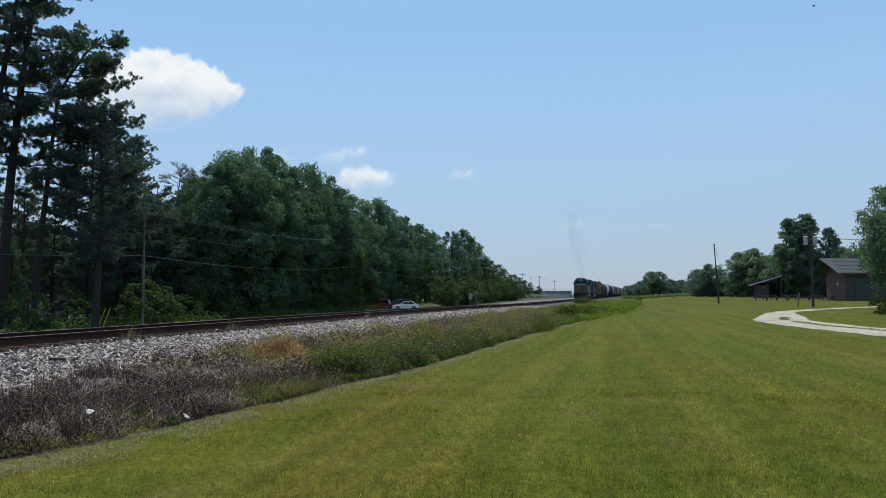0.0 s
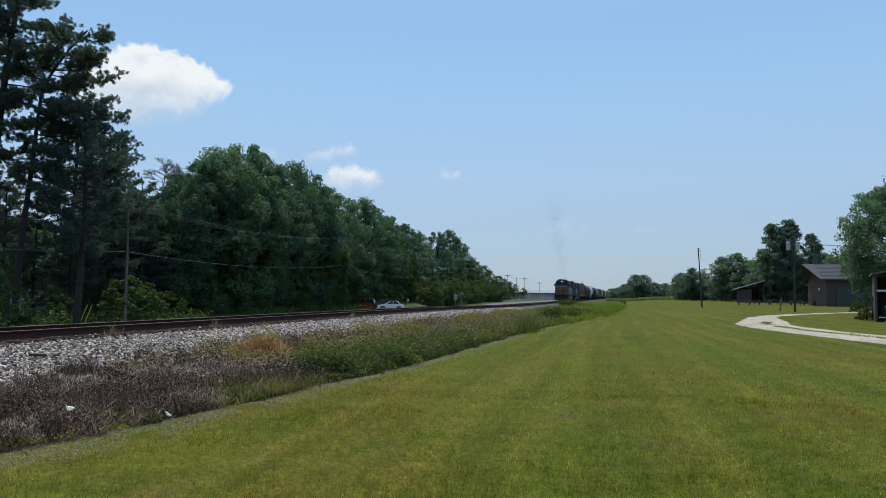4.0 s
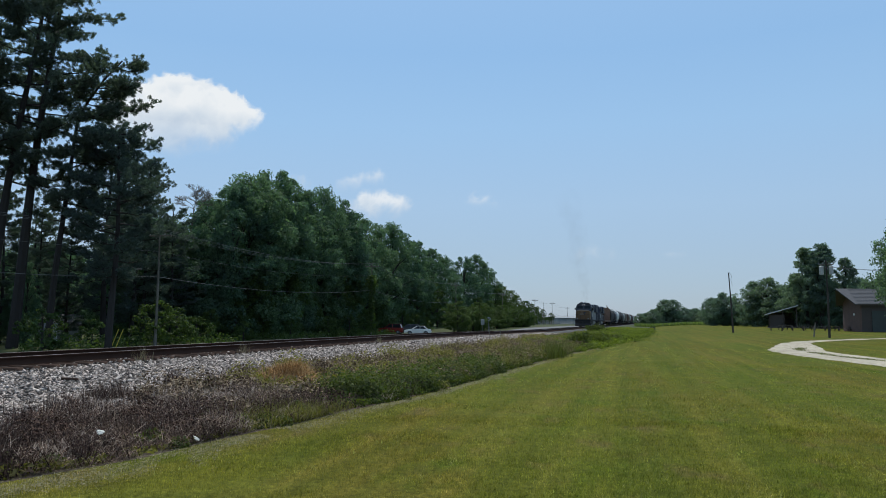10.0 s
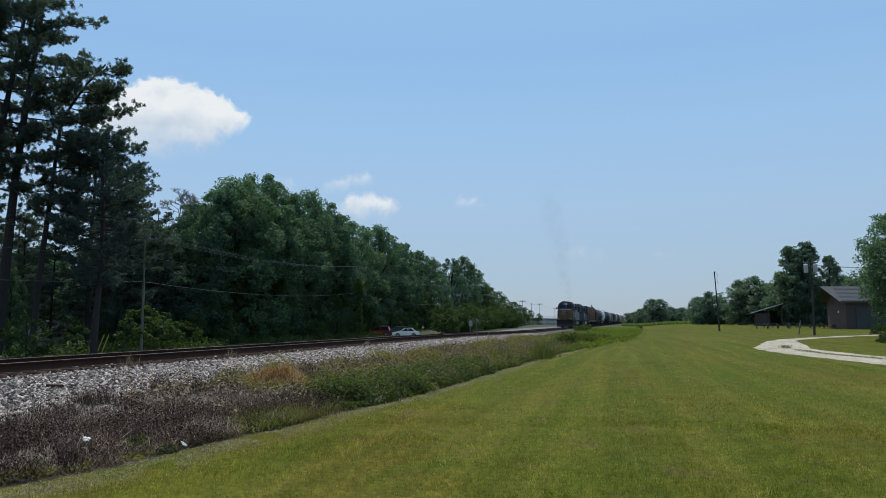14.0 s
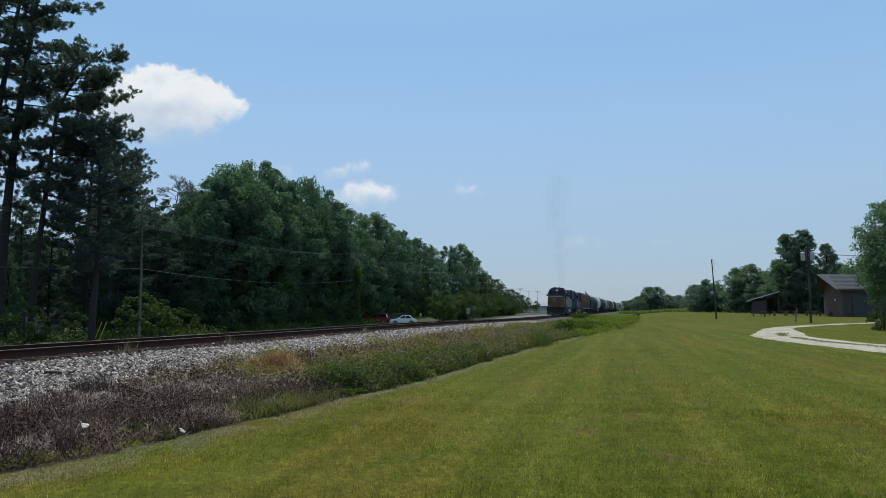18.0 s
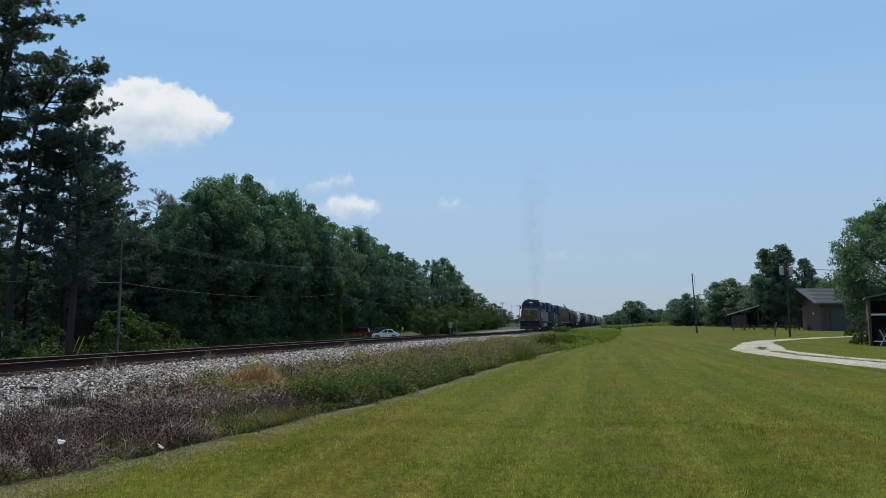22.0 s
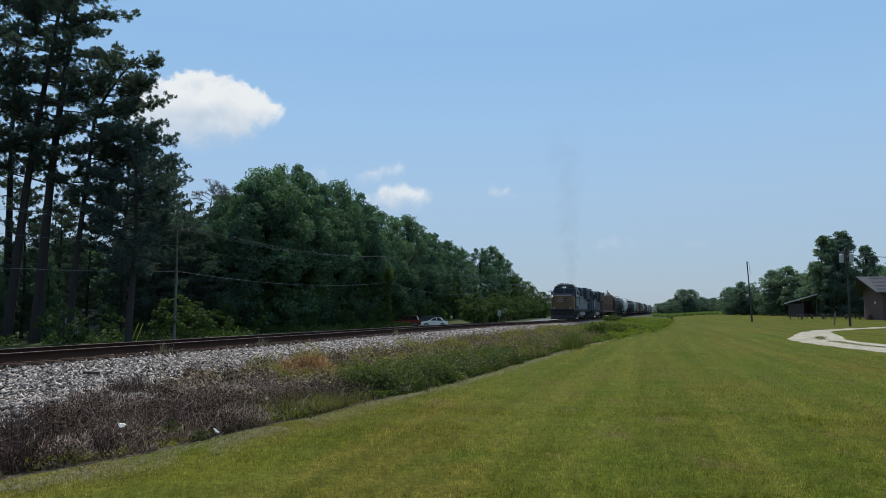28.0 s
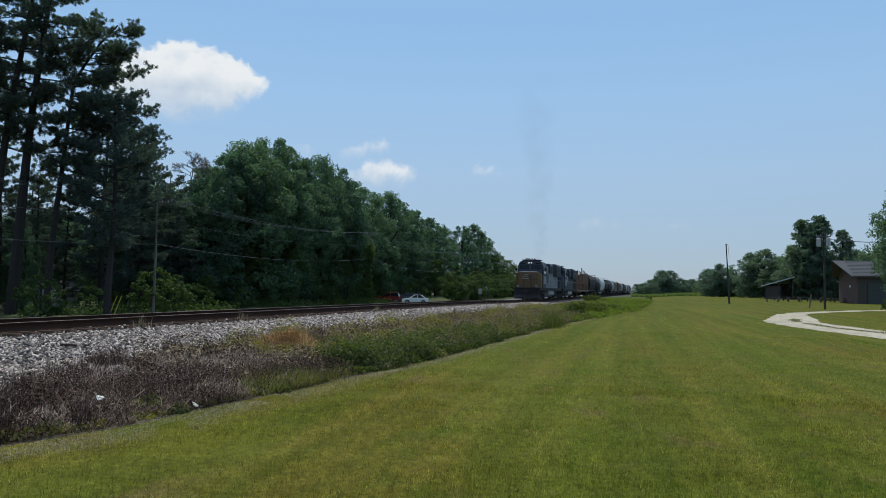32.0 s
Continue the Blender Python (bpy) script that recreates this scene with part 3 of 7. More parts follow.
# the wood goes on behind the small house
for i in range(14):
    v = tw(82 + i * 2.7, rng.uniform(84, 94))
    stand(BT[i % 4], "shaded broadleaf tree behind the small house", "tree", v.x, v.y, 20, rng.uniform(10, 13.5), rng.uniform(0, 360), 1.5)
# low trees and hedge towards the crossing
for x, y, h in [(16.8, 244, 12.8), (20.3, 256, 13.2), (24, 268, 12), (27.6, 282, 10.8), (33, 302, 9.5), (37, 315, 8.6), (40.6, 328, 7.8), (46, 350, 7), (53, 371, 5.6), (10, 212, 8), (14, 224, 7.5), (18, 240, 8), (22, 256, 7)]:
    stand(LT[rng.randrange(3)], "rounded green tree beside the far road", "tree", x, y, 14, h, rng.uniform(0, 360), 1.15)


for i in range(18):
    s, p = 137 + i * 4.3 + rng.uniform(-2, 2), rng.uniform(34.5, 37)
    v = tw(s, p)
    stand(LT[i % 3], "dense green hedge tree behind the far road", "tree", v.x, v.y, 14, rng.uniform(4.0, 6.2), rng.uniform(0, 360), 1.7)
for i in range(22):
    s, p = 34 + i * 4.6 + rng.uniform(-2, 2), rng.uniform(49.5, 55)
    v = tw(s, p)
    if house_view(v):
        continue
    stand(LT[i % 3], "leafy shrub in the shade of the wood", "tree", v.x, v.y, 14, rng.uniform(2.4, 4.4) * (0.5 if house_view(v, 2.6) else 0.85), rng.uniform(0, 360), 1.35)


def at_az(az, r):
    return r * math.sin(radians(az)), r * math.cos(radians(az))


# far crowns take the leaf colour with haze painted into it
FB = [broadleaf(91 + i, 20, 6.0, 16000, 0.48, LEAF_HAZED, low=0.03, lumps=110, fat=1.35) for i in range(3)]
# trees round the field and the park
for az, r, top, w, k in [(14.6, 330, .012, 1.3, 1), (15.5, 320, .018, 1.2, 0), (16.4, 310, .029, 1.1, 1), (17.0, 312, .028, 1.0, 0), (17.7, 330, .018, 1.3, 1), (18.4, 340, .017, 1.4, 0), (19.0, 330, .016, 1.3, 1),
                         (19.6, 205, .030, 1.1, 1), (20.3, 200, .0365, 1.15, 0), (20.9, 204, .031, 1.1, 1), (21.6, 230, .02, 1.3, 0), (22.3, 190, .050, .95, 0), (23.3, 188, .0545, 1.05, 0), (24.0, 190, .045, 1.1, 1),
                         (24.6, 196, .042, 1.2, 1), (25.3, 180, .0575, 1.0, 0), (27.0, 186, .05, 1.2, 0), (28.7, 230, .052, 1.2, 1), (30.0, 230, .05, 1.3, 0), (23.4, 215, .03, 1.4, 1), (22.6, 228, .024, 1.5, 1), (26.5, 210, .03, 1.5, 1), (24.2, 205, .036, 1.5, 1), (25.0, 200, .04, 1.4, 0), (25.8, 192, .045, 1.3, 1), (27.6, 190, .045, 1.3, 1), (28.4, 200, .045, 1.3, 0), (29.4, 205, .048, 1.3, 1), (21.2, 215, .024, 1.5, 1), (15.0, 340, .013, 1.6, 1), (16.0, 335, .02, 1.5, 1), (18.0, 345, .016, 1.7, 0), (18.7, 335, .015, 1.7, 1), (19.3, 320, .016, 1.6, 0), (20.0, 300, .02, 1.6, 1), (21.0, 310, .018, 1.6, 0), (22.0, 300, .019, 1.6, 1)]:
    x, y = at_az(az, r)
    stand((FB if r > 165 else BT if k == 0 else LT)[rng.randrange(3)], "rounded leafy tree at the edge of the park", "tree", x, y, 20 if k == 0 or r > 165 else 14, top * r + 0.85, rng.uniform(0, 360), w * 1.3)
POPLAR = broadleaf(71, 18, 3.4, 24000, 0.34, LEAF_HAZED, low=0.04, lumps=90, fat=1.5)
for az, r, top, w in [(25.7, 172, .088, 1.1), (26.6, 170, .092, 1.15), (28.05, 172, .075, 0.9), (26.2, 178, .08, 1.2)]:
    x, y = at_az(az, r)
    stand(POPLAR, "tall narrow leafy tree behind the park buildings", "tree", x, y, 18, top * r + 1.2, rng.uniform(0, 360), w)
OAK = broadleaf(81, 12, 5.6, 60000, 0.2, LEAF, low=0.15, lumps=150)
x, y = at_az(33.9, 92)
stand(OAK, "spreading leafy tree beside the dark building", "tree", x, y, 12, 14.0, 30, 1.1)

# ---- power line along the road ----
WIRE = paint("wire", (0.13, 0.13, 0.135), 0.6, 0.2)
GLASS_GREY = paint("insulator", (0.3, 0.3, 0.3), 0.3, 0.2)
TANK_GREY = paint("transformer_grey", (0.42, 0.43, 0.43), 0.5, 0.3)


def pole(x, y, h, z0, arm, turn, label, lean=(0, 0), cans=0, wood=POLEWOOD):
    t = empty("utility_pole", pose(x, y, z0 - 0.1, lean[0], lean[1], turn))
    bm = bmesh.new()
    limb(bm, [(0, 0, 0), (0.03, 0.02, h * 0.5), (0, 0, h)], [0.15, 0.122, 0.09], 10)
    part("shaft", bm, wood, t)
    if arm:
        bm = bmesh.new()
        box(bm, 0, 0.12, h - 0.5, arm, 0.1, 0.13, 0.01)
        for k in (-1, 1):
            rod(bm, (k * arm * 0.3, 0.1, h - 0.5), (0, 0.1, h - 1.1), 0.02, seg=5)
        part("crossarm", bm, POLEWOOD, t)
        for k in (-0.47, -0.2, 0.2, 0.47):
            bm = bmesh.new()
            rod(bm, (k * arm, 0.12, h - 0.45), (k * arm, 0.12, h - 0.22), 0.045, 0.03, 7)
            part("insulator", bm, GLASS_GREY, t)
    for k in range(cans):
        bm = bmesh.new()
        sx = -0.52 if k == 0 else 0.52
        rod(bm, (sx, 0.1, h - 1.7), (sx, 0.1, h - 0.75), 0.25, seg=14)
        rod(bm, (sx, 0.1, h - 0.75), (sx, 0.1, h - 0.68), 0.3, 0.2, seg=14)
        can = part("transformer", bm, TANK_GREY, t, "grey cylindrical transformer can")
        bm = bmesh.new()
        rod(bm, (sx, 0.1, h - 0.68), (sx, 0.1, h - 0.42), 0.05, 0.03, 7)
        part("bushing", bm, GLASS_GREY, can)
    return tagged(t, label, "utility pole")


def wire(pts, r, sag, label="dark overhead wire between poles"):
    """A hanging wire over a row of points."""
    cu = bpy.data.curves.new("overhead_wire", 'CURVE')
    cu.dimensions, cu.bevel_depth, cu.bevel_resolution = '3D', r, 1
    line = []
    for a, b in zip(pts, pts[1:]):
        for k in range(12):
            t = k / 12
            v = Vector(a).lerp(Vector(b), t)
            v.z -= sag * 4 * t * (1 - t)
            line.append(v)
    line.append(Vector(pts[-1]))
    sp = cu.splines.new('POLY')
    sp.points.add(len(line) - 1)
    for q, v in zip(sp.points, line):
        q.co = (*v, 1)
    cu.materials.append(WIRE)
    return tagged(new("overhead_wire", cu), label, "wire", group="overhead wires")


LINE = [(5, 10.2), (60.9, 10.0), (116.3, 11.0), (170.6, 10.4), (226, 10.2), (290, 10), (340, 10), (400, 9)]
for s, h in LINE:
    v = tw(s, 45)
    pole(v.x, v.y, h + 0.95 - 0.95 * smooth(110, 190, s), height(s, 45), 2.4, -TRACK, "weathered wooden utility pole with a crossarm by the wood")
for off, z, sag in [(-1.1, -0.25, 1.0), (-0.45, -0.25, 1.0), (0.5, -0.25, 1.0), (1.1, -0.25, 1.1), (0, -2.2, 0.9), (0, -4.6, 0.9)]:
    wire([tw(s, 45 - off, h + z + 0.1) for s, h in LINE], 0.009 if z > -4 else 0.02, sag)

# a vine climbs the second pole
v = tw(116.3, 45)
g = np.random.default_rng(77)
n = 1500
z = 9.8 * g.random(n) ** 0.8
w = 0.25 + 0.55 * np.exp(-((z - 8.4) / 1.2) ** 2) + 0.35 * np.exp(-((z - 2) / 1.5) ** 2)
c = np.stack([v.x + w * g.normal(size=n) * 0.7, v.y + w * g.normal(size=n) * 0.7, z - 0.9], 1)
t1 = g.normal(size=(n, 3)) * 0.13
t2 = g.normal(size=(n, 3)) * 0.11
tagged(obj("climbing_vine", mesh_np("climbing_vine", np.stack([c - t1, c - t2, c + t1, c + t2], 1).reshape(-1, 3), np.arange(4 * n).reshape(-1, 4)), LEAF_DIM), "leafy green vine climbing a utility pole", "vine", kind="stuff")

# ---- railway ties, joined beyond the near stretch ----
def tie_verts(s, rng):
    l, w, h = 2.55 + rng.uniform(-0.06, 0.06), 0.23, 0.17
    o, tw_ = rng.uniform(-0.05, 0.05), rng.uniform(-0.012, 0.012)
    z = bed(s) + rng.uniform(-0.012, 0.006)
    out = []
    for dz in (z - h, z):
        for a, b in ((-w / 2, -l / 2), (w / 2, -l / 2), (w / 2, l / 2), (-w / 2, l / 2)):
            out.append(tw(s + a + tw_ * b, PC + o + b, dz))
    return out


CUBE = [(3, 2, 1, 0), (4, 5, 6, 7), (0, 1, 5, 4), (1, 2, 6, 5), (2, 3, 7, 6), (3, 0, 4, 7)]
rng = random.Random(3)
far_v, far_f = [], []
for i in range(900):
    s = -20 + i * 0.51
    vs = tie_verts(s, rng)
    if 0 <= i - 50 < 260:
        obj("tie", mesh_np("tie", vs, CUBE), TIE, track)
    else:
        far_f += [tuple(k + len(far_v) for k in f) for f in CUBE]
        far_v += vs
tagged(obj("far_ties", mesh_np("far_ties", far_v, far_f), TIE, track), kind="stuff")


# ---- loose stuff on the ground ----
def to_world(s, p, z):
    return np.stack([s * UX - p * UY, s * UY + p * UX, z], 1)


def stones(seed, n, s0, s1, p0, p1, r0, r1, name, mat, label, power=1.0):
    """Crushed stones: eight-sided lumps, each squashed and turned its own way."""
    g = np.random.default_rng(seed)
    s = s0 + (s1 - s0) * g.random(n) ** power
    p = p0 + (p1 - p0) * g.random(n)
    size = r0 + (r1 - r0) * g.random(n) ** 1.6
    c = to_world(s, p, hf(s, p) + size * 0.25)
    base = np.array([(1, 0, 0), (-1, 0, 0), (0, 1, 0), (0, -1, 0), (0, 0, 1), (0, 0, -1)], float)
    v = base[None] * (0.6 + 0.8 * g.random((n, 6, 1))) + g.normal(size=(n, 6, 3)) * 0.16
    a = g.random(n) * 2 * math.pi
    q = np.zeros((n, 3, 3))
    q[:, 0, 0], q[:, 0, 1], q[:, 1, 0], q[:, 1, 1], q[:, 2, 2] = np.cos(a), -np.sin(a), np.sin(a), np.cos(a), 1
    q[:, 2, 0], q[:, 2, 1] = 0.4 * g.normal(size=n), 0.4 * g.normal(size=n)
    v = np.einsum('nij,nkj->nki', q, v * [1.3, 0.85, 0.6]) * size[:, None, None] + c[:, None]
    f = np.array([(0, 2, 4), (2, 1, 4), (1, 3, 4), (3, 0, 4), (2, 0, 5), (1, 2, 5), (3, 1, 5), (0, 3, 5)])
    faces = (f[None] + 6 * np.arange(n)[:, None, None]).reshape(-1, 3)
    return tagged(obj(name, mesh_np(name, v.reshape(-1, 3), faces), mat), label, "ballast", kind="stuff")


stones(1, 34000, 7, 34, 9.7, 12.5, 0.026, 0.056, "ballast_stones", STONE, "pale grey crushed stone ballast beside the rails")
stones(2, 15000, 34, 85, 9.9, 12.5, 0.045, 0.08, "ballast_stones", STONE, "pale grey crushed stone ballast beside the rails")
stones(7, 3200, 8, 70, 12.2, 12.75, 0.03, 0.05, "ballast_stones", STONE, "grey crushed stone ballast round the tie ends")
stones(4, 1500, 8, 60, 12.7, 15.2, 0.03, 0.05, "ballast_stones", STONE, "grey crushed stone ballast between the ties")
stones(5, 12000, 5, 20, 8.0, 9.9, 0.022, 0.05, "ballast_stones", STONE, "loose stones rolled down the bank", 1.2)


def blades(seed, s, p, lo, hi, width, spread, name, mat, label, cat, lift=0.0, curl=0.35, lean=0.0, short=False):
    """Thin blades or twigs: bent once, of two quads in a row, or short pointed ones of a single face."""
    g = np.random.default_rng(seed)
    n = len(s)
    ln = (lo + (hi - lo) * g.random(n) ** 1.5)
    a = g.random(n) * 2 * math.pi
    tilt = lean + (spread - lean) * g.random(n)
    d = np.stack([np.cos(a) * np.sin(tilt), np.sin(a) * np.sin(tilt), np.cos(tilt)], 1)
    d2 = d + np.stack([np.cos(a), np.sin(a), -np.ones(n)], 1) * curl * g.random(n)[:, None]
    d2 /= np.linalg.norm(d2, axis=1)[:, None]
    side = np.stack([-np.sin(a + 0.5), np.cos(a + 0.5), np.zeros(n)], 1)
    side[g.random(n) < 0.5] *= [0.4, 1, 1]
    w = (width * (0.6 + 0.8 * g.random(n)))[:, None]
    mound = np.array([noise.noise((a * 1.5, c * 1.5, 9.0)) for a, c in zip(s, p)]) if lift > 0.15 else 0.0
    b = to_world(s, p, hf(s, p) - 0.01 + lift * g.random(n) * (0.8 + 1.6 * np.clip(mound, -0.4, 1)))
    m = b + d * ln[:, None] * 0.55
    t = m + d2 * ln[:, None] * 0.45
    if short:
        v = np.stack([b - side * w / 2, b + side * w / 2, t], 1).reshape(-1, 3)
        return tagged(obj(name, mesh_np(name, v, np.arange(3 * n).reshape(-1, 3)), mat), label, cat, kind="stuff")
    v = np.stack([b - side * w / 2, b + side * w / 2, m + side * w * 0.42, m - side * w * 0.42, t + side * w * 0.1, t - side * w * 0.1], 1)
    i = 6 * np.arange(n)[:, None]
    f = np.stack([i + [0, 1, 2, 3], i + [3, 2, 4, 5]], 1).reshape(-1, 4)
    return tagged(obj(name, mesh_np(name, v.reshape(-1, 3), f), mat), label, cat, kind="stuff")


def scatter(seed, n, s0, s1, p0, p1, power=1.0, clump=0.0, scale=0.5, from_toe=False, cut=None):
    """Places on the plan, thinned to clumps where asked; p may be a share from the mown edge to p1."""
    g = np.random.default_rng(seed)
    s = s0 + (s1 - s0) * g.random(n) ** power
    k = g.random(n)
    p = toes(s) if from_toe else np.full(n, float(p0))
    p = p + (p0 if from_toe else 0) + (p1 - p - (p0 if from_toe else 0)) * k
    if clump:
        keep = np.array([noise.noise((a * scale, b * scale, seed * 1.7)) for a, b in zip(s, p)]) > clump - 1
        s, p = s[keep], p[keep]
    return s, p


TWIG = island("dry_twig", [(0.0, (0.024, 0.014, 0.01)), (0.45, (0.074, 0.046, 0.032)), (0.8, (0.155, 0.102, 0.07)), (1.0, (0.4, 0.31, 0.23))])
STRAW = island("dry_straw", [(0.0, (0.16, 0.12, 0.06)), (0.5, (0.3, 0.24, 0.13)), (1.0, (0.45, 0.4, 0.25))])
RUSTWEED = island("rusty_weed", [(0.0, (0.2, 0.105, 0.036)), (0.5, (0.38, 0.22, 0.085)), (1.0, (0.55, 0.37, 0.17))])
PALETWIG = island("pale_twig", [(0.0, (0.22, 0.165, 0.125)), (0.6, (0.4, 0.32, 0.26)), (1.0, (0.58, 0.49, 0.42))])
DEADLEAF = island("dead_leaf", [(0.0, (0.03, 0.018, 0.014)), (0.5, (0.07, 0.04, 0.03)), (1.0, (0.14, 0.085, 0.06))])
WEED = foliage("weed_leaf", (0.036, 0.05, 0.014), (0.092, 0.108, 0.028), 0.36, 0.75, 0.2)
VINE = foliage("vine_leaf", (0.034, 0.05, 0.014), (0.1, 0.118, 0.034), 0.4, 0.7, 0.2)
MEADOW = foliage("meadow_weed", (0.085, 0.105, 0.02), (0.175, 0.2, 0.045), 0.5, 0.8, 0.15)
CORN = foliage("corn_leaf", (0.1, 0.135, 0.055), (0.16, 0.195, 0.085), 0.45, 0.7, 0.2)
YELLOWWEED = foliage("yellowed_weed", (0.12, 0.105, 0.03), (0.27, 0.225, 0.07), 0.4)
TANWEED = island("tan_weed", [(0.0, (0.075, 0.053, 0.034)), (0.5, (0.195, 0.138, 0.082)), (1.0, (0.34, 0.26, 0.17))])
OLIVE = foliage("olive_weed", (0.098, 0.086, 0.034), (0.215, 0.183, 0.074), 0.4, 0.8, 0.15)
TALL = foliage("tall_grass", (0.055, 0.066, 0.018), (0.115, 0.12, 0.036), 0.4)
PALEGRASS = foliage("pale_grass_blade", (0.25, 0.22, 0.08), (0.48, 0.42, 0.2), 0.5, 0.8, 0.1)
CUTGRASS = island("cut_grass", [(0.0, (0.1, 0.094, 0.042)), (0.5, (0.21, 0.192, 0.1)), (1.0, (0.34, 0.305, 0.19))])
STALK = island("dead_stalk", [(0.0, (0.026, 0.014, 0.012)), (0.6, (0.075, 0.042, 0.034)), (1.0, (0.17, 0.11, 0.085))])

def leaves(seed, s, p, low, top, size, name, mat, label, cat):
    """Small weed leaves held at differing heights over the bank."""
    g = np.random.default_rng(seed)
    n = len(s)
    bush = np.array([noise.noise((a * 0.9, b * 0.9, seed)) + 0.7 * noise.noise((a * 2.6, b * 2.6, seed)) for a, b in zip(s, p)])
    c = to_world(s, p, hf(s, p) + low + (top * (0.65 + 0.6 * bush)).clip(0.03, 9) * g.random(n) ** 0.7)
    nr = g.normal(size=(n, 3)) + [0, 0, 0.7]
    nr /= np.linalg.norm(nr, axis=1)[:, None]
    t = np.cross(nr, g.normal(size=(n, 3)))
    t /= np.linalg.norm(t, axis=1)[:, None]
    b = np.cross(nr, t)
    z = (size * (0.5 + g.random(n)))[:, None]
    v = np.stack([c - t * z * 0.6, c - b * z * 0.36, c + t * z * 0.6 - [0, 0, 1] * z * 0.2, c + b * z * 0.36], 1)
    return tagged(obj(name, mesh_np(name, v.reshape(-1, 3), np.arange(4 * n).reshape(-1, 4)), mat), label, cat, kind="stuff")


# mown lawn: short blades fanned over the camera's view, coarser and thinner with distance
BLADE = blade_material()


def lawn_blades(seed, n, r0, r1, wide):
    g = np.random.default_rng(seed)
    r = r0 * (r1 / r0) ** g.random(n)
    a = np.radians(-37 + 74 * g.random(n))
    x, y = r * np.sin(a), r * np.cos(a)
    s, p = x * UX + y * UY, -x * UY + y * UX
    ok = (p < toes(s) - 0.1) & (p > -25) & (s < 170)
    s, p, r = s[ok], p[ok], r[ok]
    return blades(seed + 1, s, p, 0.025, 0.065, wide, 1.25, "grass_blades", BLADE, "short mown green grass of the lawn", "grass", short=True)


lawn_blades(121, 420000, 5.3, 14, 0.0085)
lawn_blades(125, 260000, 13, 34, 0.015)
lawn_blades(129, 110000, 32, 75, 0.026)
g = np.random.default_rng(25)
s = 4.5 + 50 * g.random(60000) ** 1.5
row = g.integers(0, 13, len(s))
p = 5.2 - row * 1.28 + 0.14 * g.normal(size=len(s)) + 0.15 * np.sin(s * 0.3 + row) - 0.04 * (s - 8) * np.clip((3 - row) / 3, -0.3, 1)
keep = np.array([noise.noise((a * 0.5, b * 1.3, 2.0)) for a, b in zip(s, p)]) > -0.3
ok = (p < toes(s) - 0.1) & keep & (p > -14)
blades(26, s[ok], p[ok], 0.025, 0.065, 0.013, 1.4, "dry_grass_blades", PALEGRASS, "pale dry cuttings in rows on the mown lawn", "grass", short=True)
# pale cut grass along the mown edge
g = np.random.default_rng(27)
s = 3 + 58 * g.random(110000) ** 1.5
near = np.exp(-((s - 7.2) / 2.6) ** 2)
p = toes(s) - 0.2 - 0.2 * near + g.normal(size=len(s)) * 0.17 * (1 + 0.9 * near) * (0.9 + 0.7 * np.sin(s * 0.9) * np.sin(s * 0.37))
keep = np.array([noise.noise((a * 0.8, b * 1.6, 5.0)) for a, b in zip(s, p)]) > -0.16 - 0.25 * np.exp(-((s - 24) / 10) ** 2)
blades(28, s[keep], p[keep], 0.03, 0.1, 0.011, 1.6, "cut_grass", CUTGRASS, "strip of dry beige cut grass along the mown edge", "grass", 0.025, 0.05, 1.35, True)
# bare brown brush on the near bank
def brush_here(s, p):
    """The brush's ragged reach: thick at the mown edge, in tongues between bare stones higher up."""
    up = 7.0 + 0.125 * s + 0.9 * np.sin(s * 1.1) * np.sin(s * 0.37 + 1) + 0.35 * np.sin(s * 4.3)
    return (p < up) & (s < 12.2 + 1.6 * (p - 5.6) + 0.8 * np.sin(p * 2.6))


s, p = scatter(31, 130000, 3, 19.5, 0.05, 10.9, 1.0, 0.95, 1.5, True)
ok = brush_here(s, p)
blades(32, s[ok], p[ok], 0.1, 0.36, 0.008, 1.5, "dry_brush", TWIG, "tangled leafless brown brush on the bank", "brush", 0.2, 1.8, 0.55)
s, p = scatter(33, 22000, 3, 19.5, 0.2, 10.6, 1.0, 1.05, 1.1, True)
ok = brush_here(s, p)
blades(34, s[ok], p[ok], 0.12, 0.34, 0.006, 1.5, "dry_brush", PALETWIG, "pale grey dry stems among the brush", "brush", 0.22, 2.0, 0.6)
s, p = scatter(37, 90000, 3, 18, 0.1, 11.0, 1.0, 1.08, 0.75, True)
ok = p < 7.8 + 0.11 * s + 0.7 * np.sin(s * 1.9)
leaves(38, s[ok], p[ok], 0.0, 0.36, 0.03, "dead_weeds", DEADLEAF, "dark reddish-brown dead weeds on the bank", "weeds")
# rust-coloured dry clump
g = np.random.default_rng(35)
s, p = 16.4 + 0.38 * g.normal(size=11000).clip(-2, 2), 8.4 + 0.33 * g.normal(size=11000).clip(-1.7, 1.7)
blades(36, s, p, 0.15, 0.42, 0.01, 1.5, "rusty_weeds", RUSTWEED, "rust-coloured dry weeds below the ballast", "weeds", 0.22, 1.8)


# clumps of dead stalks and arching stems all over the near bank
g = np.random.default_rng(135)
